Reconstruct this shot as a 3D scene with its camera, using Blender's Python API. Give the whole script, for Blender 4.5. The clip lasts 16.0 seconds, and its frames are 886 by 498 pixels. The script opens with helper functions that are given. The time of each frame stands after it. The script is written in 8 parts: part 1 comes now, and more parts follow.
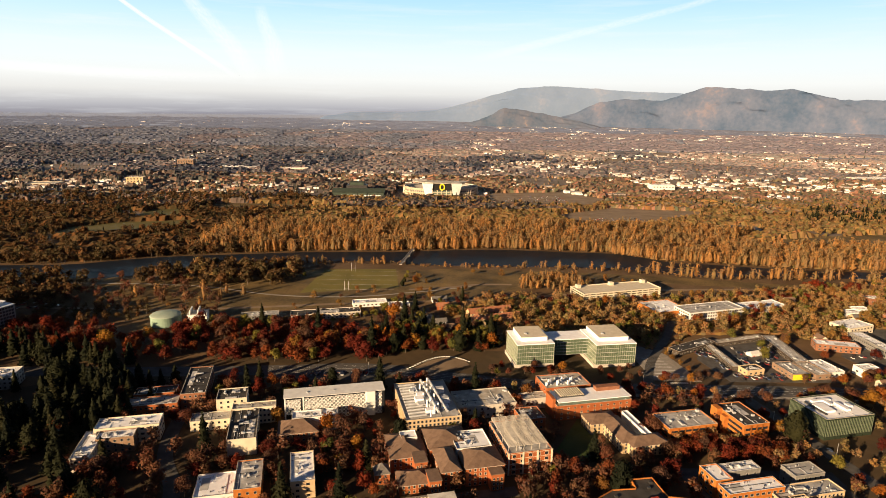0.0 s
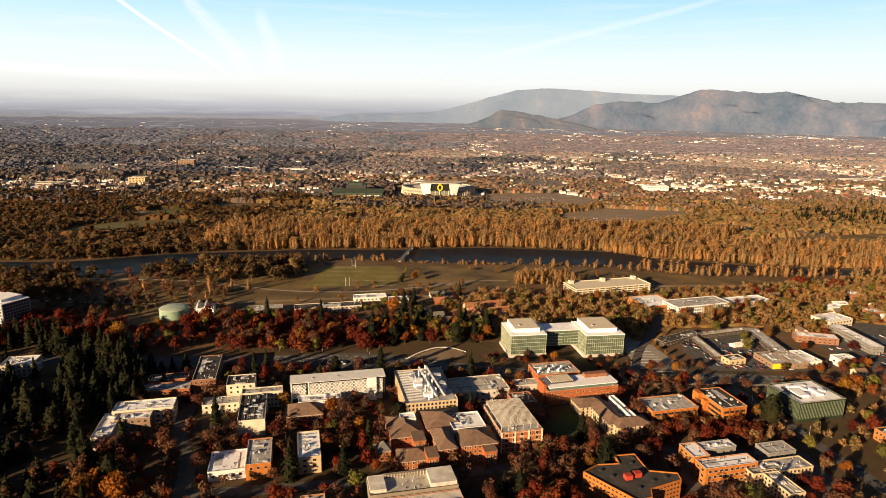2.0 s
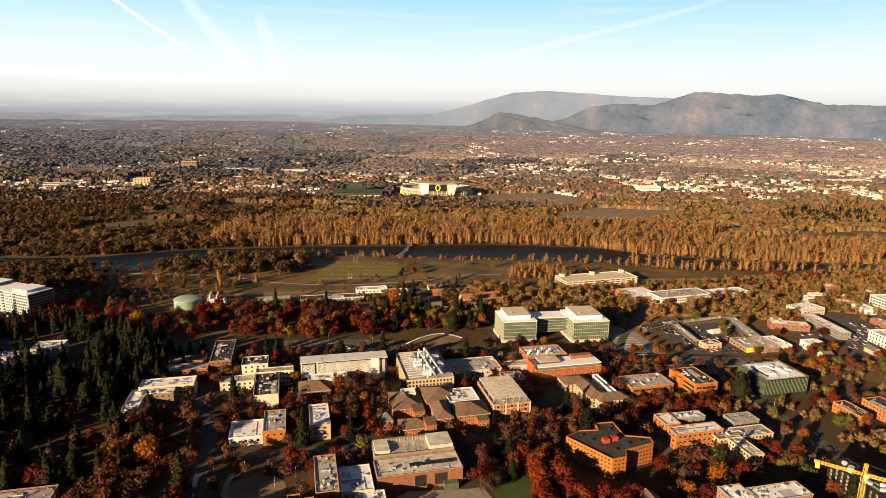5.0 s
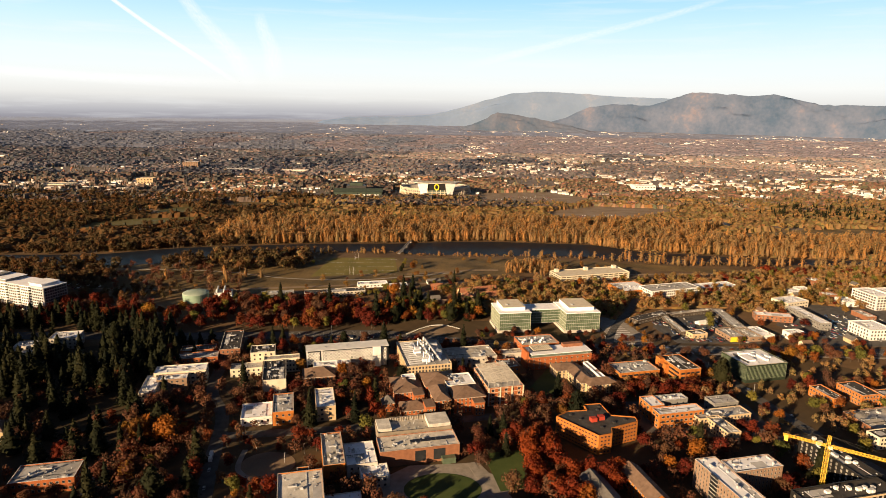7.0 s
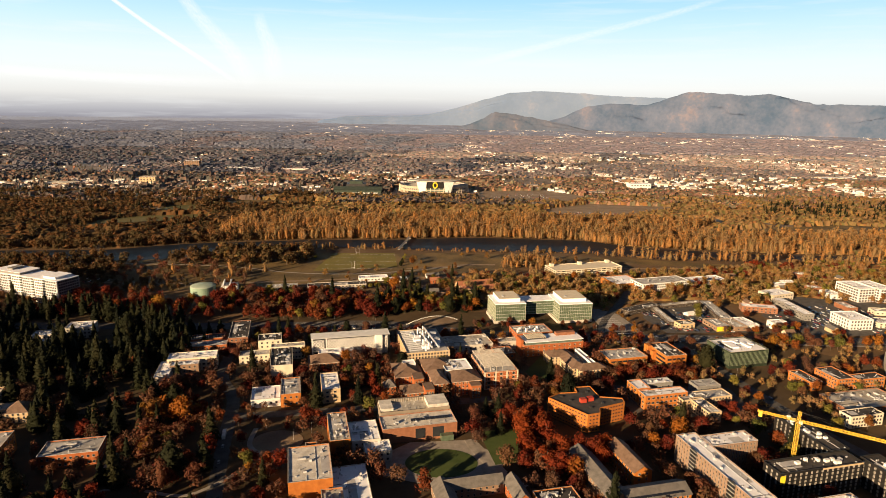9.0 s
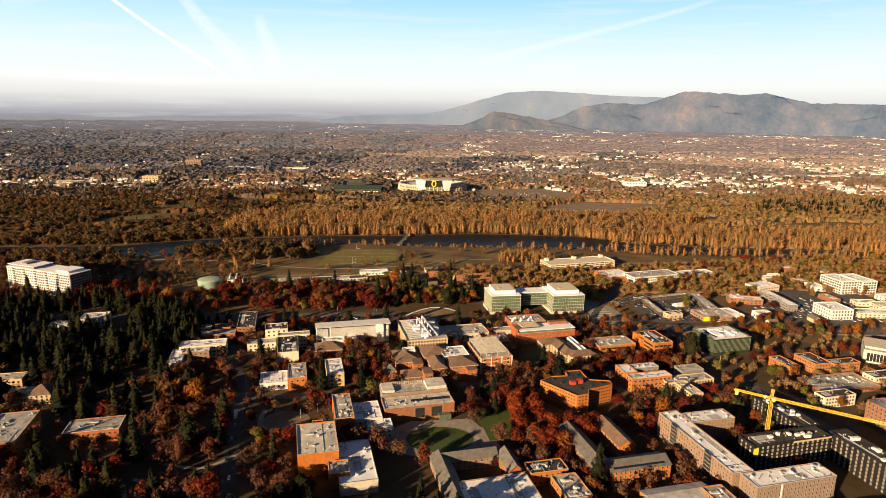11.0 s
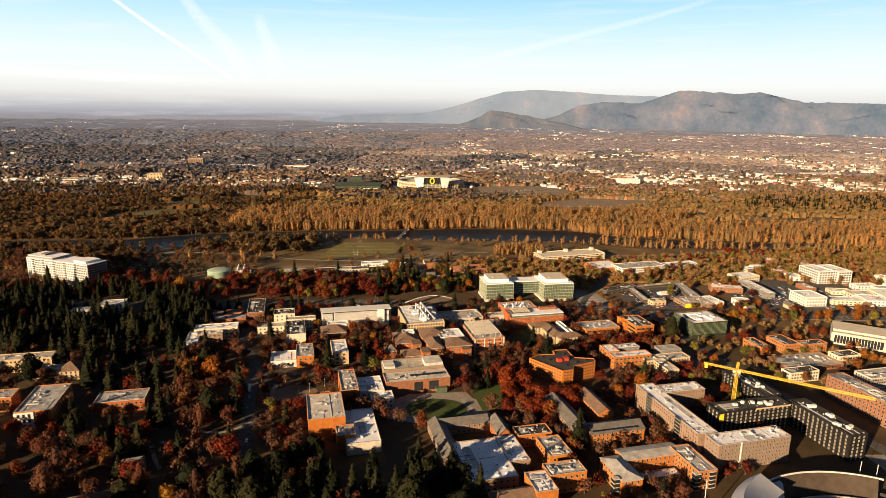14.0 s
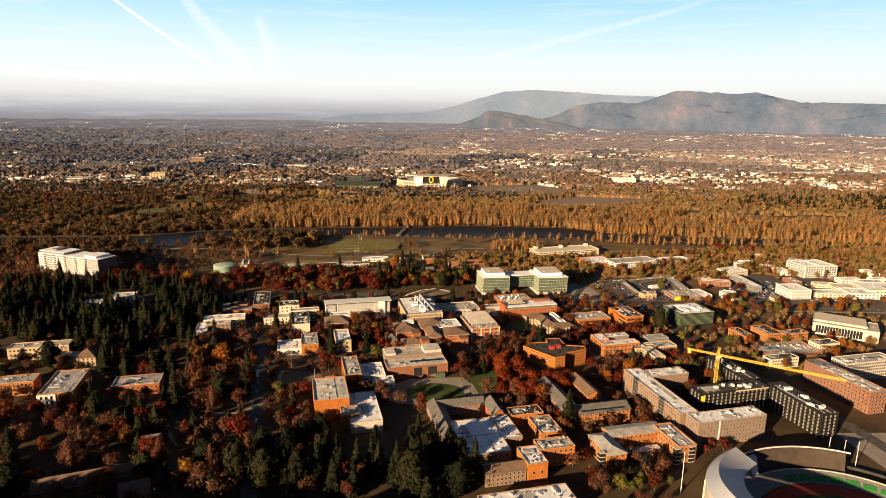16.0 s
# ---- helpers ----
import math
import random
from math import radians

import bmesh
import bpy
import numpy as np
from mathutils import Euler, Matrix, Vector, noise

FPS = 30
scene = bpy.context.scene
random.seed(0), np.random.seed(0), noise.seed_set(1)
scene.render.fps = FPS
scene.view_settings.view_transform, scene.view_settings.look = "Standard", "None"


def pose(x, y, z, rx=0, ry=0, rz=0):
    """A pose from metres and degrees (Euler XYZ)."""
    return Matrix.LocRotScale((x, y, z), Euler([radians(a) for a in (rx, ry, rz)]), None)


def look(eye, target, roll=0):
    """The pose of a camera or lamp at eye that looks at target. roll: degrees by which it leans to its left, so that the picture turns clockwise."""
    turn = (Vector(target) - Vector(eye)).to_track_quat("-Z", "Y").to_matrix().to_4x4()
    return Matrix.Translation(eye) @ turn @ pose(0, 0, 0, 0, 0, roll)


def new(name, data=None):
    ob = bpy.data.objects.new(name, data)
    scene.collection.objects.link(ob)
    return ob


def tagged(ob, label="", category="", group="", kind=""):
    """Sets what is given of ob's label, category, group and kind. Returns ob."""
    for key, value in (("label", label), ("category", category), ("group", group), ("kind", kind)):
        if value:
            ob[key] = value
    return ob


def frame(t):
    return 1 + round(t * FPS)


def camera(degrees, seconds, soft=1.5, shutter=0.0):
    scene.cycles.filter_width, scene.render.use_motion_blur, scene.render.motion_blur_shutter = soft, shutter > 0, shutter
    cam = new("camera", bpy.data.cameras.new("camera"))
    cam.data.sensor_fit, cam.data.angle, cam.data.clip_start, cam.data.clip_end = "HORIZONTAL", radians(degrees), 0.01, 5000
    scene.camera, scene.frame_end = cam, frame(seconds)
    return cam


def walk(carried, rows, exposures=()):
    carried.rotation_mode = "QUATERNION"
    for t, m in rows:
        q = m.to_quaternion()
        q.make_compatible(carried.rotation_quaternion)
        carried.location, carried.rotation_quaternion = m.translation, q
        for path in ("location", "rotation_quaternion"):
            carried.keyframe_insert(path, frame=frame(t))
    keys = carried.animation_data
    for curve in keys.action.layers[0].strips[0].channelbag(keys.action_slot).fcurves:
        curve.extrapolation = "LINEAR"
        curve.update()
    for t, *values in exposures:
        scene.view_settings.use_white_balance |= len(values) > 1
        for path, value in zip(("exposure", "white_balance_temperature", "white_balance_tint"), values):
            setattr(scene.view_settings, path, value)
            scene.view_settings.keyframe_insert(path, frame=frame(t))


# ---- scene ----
cam = camera(71.5, 16.0, soft=0.75)
PATH = [
    (0, (-1.48, 2.274, 254.184), (-1.436, 4.222, 253.733), 0.9),
    (0.5, (-1.969, -5.892, 253.996), (-1.923, -3.944, 253.547), 1.0),
    (1, (-1.817, -13.125, 254.266), (-1.769, -11.176, 253.817), 1.0),
    (1.5, (-1.902, -21.321, 254.314), (-1.853, -19.372, 253.866), 1.0),
    (2, (-1.809, -29.473, 254.8), (-1.758, -27.524, 254.354), 1.0),
    (2.5, (-1.825, -38.084, 254.865), (-1.774, -36.135, 254.422), 1.0),
    (3, (-1.686, -46.519, 254.894), (-1.633, -44.57, 254.451), 1.0),
    (3.5, (-1.809, -54.95, 255.088), (-1.755, -53.0, 254.646), 1.0),
    (4, (-2.042, -63.042, 255.181), (-1.987, -61.092, 254.741), 1.0),
    (6.5, (-2.067, -104.601, 255.623), (-2.008, -102.65, 255.185), 0.9),
    (7, (-2.101, -112.577, 255.741), (-2.041, -110.627, 255.304), 0.9),
    (7.5, (-2.081, -120.368, 255.949), (-2.02, -118.418, 255.51), 0.9),
    (8, (-1.794, -128.351, 255.816), (-1.734, -126.4, 255.378), 0.9),
    (8.5, (-2.232, -136.266, 255.815), (-2.169, -134.316, 255.377), 0.9),
    (9, (-2.984, -144.336, 255.681), (-2.919, -142.385, 255.242), 0.9),
    (11.5, (-2.711, -185.843, 255.56), (-2.643, -183.894, 255.12), 0.8),
    (12, (-2.292, -194.178, 255.489), (-2.224, -192.229, 255.048), 0.8),
    (12.5, (-2.026, -202.295, 255.392), (-1.958, -200.345, 254.949), 0.7),
    (13, (-2.36, -210.496, 255.655), (-2.289, -208.547, 255.212), 0.7),
    (13.5, (-2.759, -218.525, 255.646), (-2.687, -216.576, 255.203), 0.8),
    (14, (-2.409, -226.568, 255.695), (-2.337, -224.619, 255.252), 0.8),
    (14.5, (-2.828, -234.67, 255.624), (-2.755, -232.721, 255.181), 0.8),
    (15, (-2.443, -242.453, 255.728), (-2.369, -240.504, 255.284), 0.7),
    (15.5, (-2.575, -250.467, 255.838), (-2.501, -248.518, 255.395), 0.8),
    (16, (-2.614, -258.554, 255.667), (-2.539, -256.606, 255.224), 0.8),
]
walk(cam, [(t, look(eye, target, roll)) for t, eye, target, roll in PATH])

# ---- light ----
SUN_AZ, SUN_EL = 225.0, 13.5      # degrees: bearing from +x towards the sun, and its height
w = bpy.data.worlds.new("sky")
scene.world = w
w.use_nodes = True
nt = w.node_tree
sky = nt.nodes.new("ShaderNodeTexSky")
sky.sky_type = "NISHITA"
sky.sun_disc = False
sky.sun_elevation = radians(SUN_EL)
sky.sun_rotation = radians(90 - SUN_AZ)
sky.altitude = 600
sky.air_density, sky.dust_density, sky.ozone_density = 0.35, 0.0, 2.5
bg = nt.nodes["Background"]
bg.inputs["Strength"].default_value = 0.034
pale = nt.nodes.new("ShaderNodeHueSaturation")      # thin high haze pales the blue
pale.inputs["Saturation"].default_value = 0.75
nt.links.new(sky.outputs[0], pale.inputs["Color"])
nt.links.new(pale.outputs[0], bg.inputs["Color"])
sun = new("sun", bpy.data.lights.new("sun", "SUN"))
sun.data.energy, sun.data.angle, sun.data.color = 5.0, radians(0.6), (1.0, 0.69, 0.395)
sun.matrix_basis = look((0, 0, 400), (-math.cos(radians(SUN_AZ)) * 400, -math.sin(radians(SUN_AZ)) * 400, 400 - 400 * math.tan(radians(SUN_EL))))
scene.view_settings.exposure = 1.2

# ---- materials ----
MATS = {}


def node(tree, kind, **values):
    n = tree.nodes.new(kind)
    for key, value in values.items():
        n.inputs[key].default_value = value
    return n


def surface(name, c1, c2, scale=0.4, rough=0.85, metal=0.0, bump=0.0, fine=6.0, vary=0.0, island=0.0, spec=0.3, bscale=3.0):
    """A two-scale mottled surface between the colours c1 and c2, in metres of the object's own space."""
    m = bpy.data.materials.new(name)
    MATS[name] = m
    m.use_nodes = True
    t = m.node_tree
    b = t.nodes["Principled BSDF"]
    b.inputs["Roughness"].default_value, b.inputs["Metallic"].default_value = rough, metal
    b.inputs["Specular IOR Level"].default_value = spec
    co = t.nodes.new("ShaderNodeTexCoord")
    n1 = node(t, "ShaderNodeTexNoise", Scale=scale, Detail=4.0)
    n2 = node(t, "ShaderNodeTexNoise", Scale=fine, Detail=3.0)
    t.links.new(co.outputs["Object"], n1.inputs["Vector"])
    t.links.new(co.outputs["Object"], n2.inputs["Vector"])
    mx = t.nodes.new("ShaderNodeMath")
    mx.operation = "MULTIPLY_ADD"
    mx.inputs[1].default_value = 0.35
    t.links.new(n2.outputs["Fac"], mx.inputs[0])
    t.links.new(n1.outputs["Fac"], mx.inputs[2])
    ramp = t.nodes.new("ShaderNodeValToRGB")
    ramp.color_ramp.elements[0].position, ramp.color_ramp.elements[1].position = 0.45, 0.9
    ramp.color_ramp.elements[0].color, ramp.color_ramp.elements[1].color = (*c1, 1), (*c2, 1)
    t.links.new(mx.outputs[0], ramp.inputs["Fac"])
    out = ramp.outputs["Color"]
    if vary or island:
        if island:
            src = t.nodes.new("ShaderNodeNewGeometry").outputs["Random Per Island"]
        else:
            src = t.nodes.new("ShaderNodeObjectInfo").outputs["Random"]
        hs = t.nodes.new("ShaderNodeHueSaturation")
        mr = node(t, "ShaderNodeMapRange")
        amt = vary or island
        mr.inputs["To Min"].default_value, mr.inputs["To Max"].default_value = 1 - amt, 1 + amt
        t.links.new(src, mr.inputs["Value"])
        t.links.new(mr.outputs[0], hs.inputs["Value"])
        t.links.new(out, hs.inputs["Color"])
        out = hs.outputs["Color"]
    t.links.new(out, b.inputs["Base Color"])
    if bump:
        bp = node(t, "ShaderNodeBump", Strength=bump, Distance=0.1)
        n3 = node(t, "ShaderNodeTexNoise", Scale=bscale, Detail=4.0)
        t.links.new(co.outputs["Object"], n3.inputs["Vector"])
        t.links.new(n3.outputs["Fac"], bp.inputs["Height"])
        t.links.new(bp.outputs[0], b.inputs["Normal"])
    return m


def glassy(name, color, rough=0.12):
    m = surface(name, color, tuple(min(1, 1.5 * c) for c in color), scale=0.25, rough=rough, spec=0.6)
    return m


def foliage(name, stops, rough=0.8, trans=0.3, grain=1.3):
    """Leaves: each tree takes its own place on the ramp, each clump shifts a little round it."""
    m = bpy.data.materials.new(name)
    MATS[name] = m
    m.use_nodes = True
    t = m.node_tree
    b = t.nodes["Principled BSDF"]
    b.inputs["Roughness"].default_value = rough
    b.inputs["Specular IOR Level"].default_value = 0.1
    at = t.nodes.new("ShaderNodeAttribute")
    at.attribute_name = "hue"
    inf = t.nodes.new("ShaderNodeObjectInfo")
    geo = t.nodes.new("ShaderNodeNewGeometry")
    add = t.nodes.new("ShaderNodeMath")
    add.operation = "ADD"
    t.links.new(at.outputs["Fac"], add.inputs[0])
    t.links.new(inf.outputs["Random"], add.inputs[1])
    isl = t.nodes.new("ShaderNodeMath")
    isl.operation = "MULTIPLY_ADD"
    isl.inputs[1].default_value = 0.12
    t.links.new(geo.outputs["Random Per Island"], isl.inputs[0])
    t.links.new(add.outputs[0], isl.inputs[2])
    fr = t.nodes.new("ShaderNodeMath")
    fr.operation = "FRACT"
    t.links.new(isl.outputs[0], fr.inputs[0])
    ramp = t.nodes.new("ShaderNodeValToRGB")
    els = ramp.color_ramp.elements
    while len(els) < len(stops):
        els.new(0.5)
    for i, (pos, col) in enumerate(stops):
        els[i].position, els[i].color = pos, (*col, 1)
    t.links.new(fr.outputs[0], ramp.inputs["Fac"])
    hs = t.nodes.new("ShaderNodeHueSaturation")
    mr = node(t, "ShaderNodeMapRange")
    mr.inputs["To Min"].default_value, mr.inputs["To Max"].default_value = 0.68, 1.32
    co = t.nodes.new("ShaderNodeTexCoord")
    nz = node(t, "ShaderNodeTexNoise", Scale=grain, Detail=4.0, Roughness=0.65)
    t.links.new(co.outputs["Object"], nz.inputs["Vector"])
    half = t.nodes.new("ShaderNodeMath")
    half.operation = "MULTIPLY_ADD"
    half.inputs[1].default_value = 0.3
    t.links.new(geo.outputs["Random Per Island"], half.inputs[0])
    wide = node(t, "ShaderNodeMapRange")
    wide.inputs["From Min"].default_value, wide.inputs["From Max"].default_value = 0.3, 0.7
    wide.inputs["To Max"].default_value = 0.7
    t.links.new(nz.outputs["Fac"], wide.inputs["Value"])
    t.links.new(wide.outputs[0], half.inputs[2])
    t.links.new(half.outputs[0], mr.inputs["Value"])
    bp = node(t, "ShaderNodeBump", Strength=0.4, Distance=0.5)
    t.links.new(nz.outputs["Fac"], bp.inputs["Height"])
    t.links.new(bp.outputs[0], b.inputs["Normal"])
    t.links.new(mr.outputs[0], hs.inputs["Value"])
    t.links.new(ramp.outputs["Color"], hs.inputs["Color"])
    t.links.new(hs.outputs["Color"], b.inputs["Base Color"])
    tr = t.nodes.new("ShaderNodeBsdfTranslucent")
    t.links.new(hs.outputs["Color"], tr.inputs["Color"])
    mix = t.nodes.new("ShaderNodeMixShader")
    mix.inputs[0].default_value = trans
    t.links.new(b.outputs[0], mix.inputs[1])
    t.links.new(tr.outputs[0], mix.inputs[2])
    t.links.new(mix.outputs[0], t.nodes["Material Output"].inputs["Surface"])
    return m


surface("brick_orange", (0.32, 0.105, 0.020), (0.46, 0.165, 0.032), 0.3, bump=0.3, fine=4)
surface("brick_red", (0.27, 0.078, 0.026), (0.37, 0.115, 0.036), 0.3, bump=0.3, fine=4)
surface("brick_tan", (0.20, 0.13, 0.085), (0.28, 0.185, 0.125), 0.3, bump=0.3, fine=4)
surface("brick_brown", (0.20, 0.085, 0.046), (0.285, 0.128, 0.068), 0.3, bump=0.3, fine=4)
surface("concrete", (0.40, 0.37, 0.32), (0.56, 0.53, 0.47), 0.25, bump=0.2)
surface("white_paint", (0.60, 0.61, 0.60), (0.74, 0.75, 0.73), 0.2)
surface("cream", (0.56, 0.50, 0.38), (0.68, 0.62, 0.49), 0.2)
surface("yellow_stone", (0.46, 0.34, 0.20), (0.57, 0.44, 0.27), 0.25)
surface("dark_panel", (0.006, 0.006, 0.006), (0.017, 0.016, 0.015), 0.4, rough=0.7)
surface("grey_panel", (0.15, 0.15, 0.145), (0.24, 0.24, 0.23), 0.4)
surface("roof_white", (0.78, 0.80, 0.84), (0.93, 0.95, 0.98), 0.16, fine=1.5, rough=0.8)
surface("golf_green", (0.075, 0.075, 0.022), (0.14, 0.115, 0.04), 0.012, fine=0.1)
surface("roof_bone", (0.42, 0.40, 0.35), (0.74, 0.71, 0.64), 0.16, fine=1.2)
surface("roof_patch", (0.36, 0.36, 0.36), (0.52, 0.52, 0.51), 0.15, fine=1.5)
surface("fascia_taupe", (0.20, 0.17, 0.13), (0.28, 0.24, 0.19), 0.2)
surface("brick_grey", (0.19, 0.135, 0.10), (0.26, 0.19, 0.145), 0.3, bump=0.3, fine=4)
surface("roof_grey", (0.24, 0.24, 0.235), (0.50, 0.49, 0.47), 0.16, fine=1.5)
surface("roof_tan", (0.28, 0.255, 0.215), (0.58, 0.55, 0.48), 0.16, fine=1.5)
surface("roof_dark", (0.03, 0.028, 0.027), (0.075, 0.07, 0.065), 0.12, fine=1.5)
surface("shingle_brown", (0.13, 0.085, 0.06), (0.21, 0.14, 0.10), 0.3, bump=0.6, bscale=1.5, fine=2.5)
surface("shingle_grey", (0.10, 0.095, 0.09), (0.17, 0.16, 0.15), 0.3, bump=0.6, bscale=1.5, fine=2.5)
surface("roof_tile_red", (0.26, 0.10, 0.055), (0.38, 0.17, 0.09), 0.3, bump=0.6, bscale=1.5, fine=2.5)
surface("metal_grey", (0.40, 0.42, 0.44), (0.60, 0.62, 0.64), 0.3, rough=0.45, metal=0.15)
surface("metal_dark", (0.03, 0.03, 0.03), (0.07, 0.07, 0.07), 0.3, rough=0.5, metal=0.3)
surface("crane_yellow", (0.72, 0.46, 0.05), (0.82, 0.56, 0.08), 0.5, rough=0.5)
surface("steel_green", (0.16, 0.25, 0.19), (0.24, 0.34, 0.27), 0.15)
surface("dome_green", (0.26, 0.34, 0.28), (0.36, 0.44, 0.37), 0.1)
surface("asphalt", (0.058, 0.055, 0.052), (0.115, 0.110, 0.102), 0.15, fine=2.0)
surface("pavement", (0.22, 0.20, 0.17), (0.33, 0.30, 0.26), 0.2, fine=2.0)
surface("gravel", (0.17, 0.12, 0.075), (0.27, 0.20, 0.13), 0.03, fine=0.6)
surface("lawn", (0.035, 0.06, 0.012), (0.07, 0.095, 0.025), 0.06, fine=0.8)
surface("turf_field", (0.115, 0.102, 0.02), (0.19, 0.155, 0.032), 0.03, fine=0.6)
surface("dry_meadow", (0.040, 0.032, 0.014), (0.21, 0.14, 0.052), 0.018, fine=0.3)
surface("running_track", (0.32, 0.035, 0.02), (0.42, 0.055, 0.03), 0.2)
surface("seat_green", (0.02, 0.16, 0.03), (0.04, 0.26, 0.05), 0.5)
surface("yellow_paint", (0.65, 0.52, 0.02), (0.78, 0.63, 0.04), 0.5)
surface("white_line", (0.7, 0.7, 0.68), (0.8, 0.8, 0.78), 0.5)
surface("bark", (0.06, 0.045, 0.032), (0.13, 0.10, 0.075), 0.6, bump=0.5)
surface("canopy_white", (0.36, 0.39, 0.45), (0.46, 0.49, 0.55), 0.08, rough=0.5)
surface("river", (0.006, 0.011, 0.020), (0.012, 0.018, 0.028), 0.02, rough=0.5, spec=0.16, bump=0.25, bscale=0.4)
glassy("window_glass", (0.02, 0.022, 0.025))
glassy("curtain_glass", (0.10, 0.13, 0.11), 0.15)
glassy("green_glass", (0.022, 0.032, 0.022), 0.15)
surface("fin_olive", (0.085, 0.115, 0.075), (0.13, 0.16, 0.11), 0.3)
glassy("pale_glass", (0.070, 0.098, 0.066), 0.22)
surface("fin_pale", (0.30, 0.33, 0.25), (0.40, 0.43, 0.34), 0.3)
surface("window_frame", (0.30, 0.28, 0.25), (0.42, 0.40, 0.36), 0.5)
foliage("leaf_red", [(0.0, (0.0748, 0.015, 0.0112)), (0.25, (0.132, 0.0224, 0.0131)), (0.45, (0.176, 0.0318, 0.014)), (0.65, (0.1496, 0.0449, 0.0187)), (0.85, (0.2112, 0.058, 0.0168)), (1.0, (0.088, 0.0206, 0.014))], trans=0.4)
foliage("leaf_fire", [(0.0, (0.1777, 0.0337, 0.0121)), (0.4, (0.2525, 0.0542, 0.0131)), (0.7, (0.1963, 0.0337, 0.0121)), (1.0, (0.1309, 0.0243, 0.0121))], trans=0.4)
foliage("leaf_gold", [(0.0, (0.2277, 0.1252, 0.0345)), (0.35, (0.2732, 0.1556, 0.0428)), (0.65, (0.1898, 0.1025, 0.0345)), (0.85, (0.2505, 0.1101, 0.031)), (1.0, (0.2125, 0.1214, 0.0379))], trans=0.45)
# Brown leaves of the western woods, darkened to carry shade in the colour.
foliage("leaf_west_shaded", [(0.0, (0.1201, 0.0678, 0.0297)), (0.25, (0.0696, 0.0532, 0.0264)), (0.5, (0.1707, 0.0799, 0.0308)), (0.75, (0.0784, 0.0653, 0.0297)), (1.0, (0.1076, 0.0605, 0.0286))], trans=0.35)
foliage("leaf_orange", [(0.0, (0.2304, 0.0768, 0.0154)), (0.35, (0.3264, 0.12, 0.0192)), (0.6, (0.3168, 0.1584, 0.025)), (0.8, (0.192, 0.0912, 0.025)), (1.0, (0.2112, 0.0576, 0.0154))], trans=0.4)
foliage("leaf_brown", [(0, (0.1232, 0.0589, 0.037)), (0.3, (0.1577, 0.0712, 0.0389)), (0.5, (0.1379, 0.0456, 0.0296)), (0.7, (0.1675, 0.0902, 0.0445)), (0.85, (0.1182, 0.0627, 0.0426)), (1, (0.1035, 0.0532, 0.037))], trans=0.4)
foliage("leaf_olive", [(0.0, (0.104, 0.104, 0.0243)), (0.5, (0.1782, 0.1485, 0.0297)), (1.0, (0.0817, 0.0966, 0.027))])
# Dark green needles, darkened further so the slope's shade is in their colour.
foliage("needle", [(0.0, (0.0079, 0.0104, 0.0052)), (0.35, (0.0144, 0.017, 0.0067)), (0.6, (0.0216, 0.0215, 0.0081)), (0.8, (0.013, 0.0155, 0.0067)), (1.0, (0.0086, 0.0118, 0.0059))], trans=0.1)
foliage("leaf_cottonwood", [(0.0, (0.33, 0.20, 0.084)), (0.15, (0.48, 0.242, 0.076)), (0.3, (0.235, 0.178, 0.084)), (0.45, (0.345, 0.212, 0.098)), (0.6, (0.205, 0.162, 0.078)), (0.72, (0.47, 0.218, 0.066)), (0.86, (0.27, 0.188, 0.104)), (1.0, (0.37, 0.205, 0.078))], trans=0.45)
foliage("leaf_mixed", [(0, (0.35, 0.222, 0.10)), (0.14, (0.21, 0.19, 0.074)), (0.28, (0.40, 0.222, 0.084)), (0.4, (0.27, 0.205, 0.105)), (0.52, (0.35, 0.165, 0.072)), (0.64, (0.43, 0.265, 0.085)), (0.76, (0.215, 0.19, 0.08)), (0.88, (0.34, 0.175, 0.078)), (1, (0.29, 0.205, 0.10))], trans=0.45)
# Far trees: haze is put into these colours, paler and bluer with distance.
foliage("far_haze_leaf", [(0, (0.39, 0.2496, 0.156)), (0.18, (0.1326, 0.1482, 0.0936)), (0.35, (0.468, 0.2574, 0.1482)), (0.5, (0.1716, 0.1794, 0.117)), (0.65, (0.3432, 0.2184, 0.156)), (0.8, (0.1404, 0.156, 0.1014)), (0.9, (0.4368, 0.2028, 0.1404)), (1, (0.3744, 0.234, 0.156))])
foliage("far_haze_mid", [(0, (0.3631, 0.2854, 0.2675)), (0.25, (0.1751, 0.1949, 0.1865)), (0.5, (0.402, 0.2854, 0.2594)), (0.75, (0.2075, 0.2158, 0.2189)), (1, (0.3501, 0.2785, 0.2675))])
foliage("far_haze_pale", [(0, (0.262, 0.213, 0.244)), (0.25, (0.165, 0.172, 0.205)), (0.5, (0.278, 0.222, 0.244)), (0.75, (0.178, 0.178, 0.212)), (1, (0.242, 0.205, 0.238))])
# Western copies of the far leaves, with shade and haze put into the colour.
foliage("far_west_shaded", [(0, (0.1482, 0.1105, 0.0927)), (0.25, (0.0926, 0.1014, 0.0927)), (0.5, (0.1852, 0.1105, 0.0867)), (0.7, (0.0766, 0.091, 0.0897)), (0.85, (0.2099, 0.13, 0.0972)), (1, (0.1358, 0.117, 0.1046))])
foliage("far_west_shaded_mid", [(0, (0.1495, 0.1437, 0.1725)), (0.3, (0.0978, 0.115, 0.1437)), (0.6, (0.184, 0.1552, 0.1725)), (0.8, (0.0862, 0.1092, 0.1323)), (1, (0.1495, 0.1495, 0.1725))])
foliage("far_west_shaded_pale", [(0, (0.1688, 0.1875, 0.25)), (0.4, (0.2063, 0.2125, 0.2625)), (0.7, (0.1375, 0.1625, 0.225)), (1, (0.175, 0.1938, 0.25))])
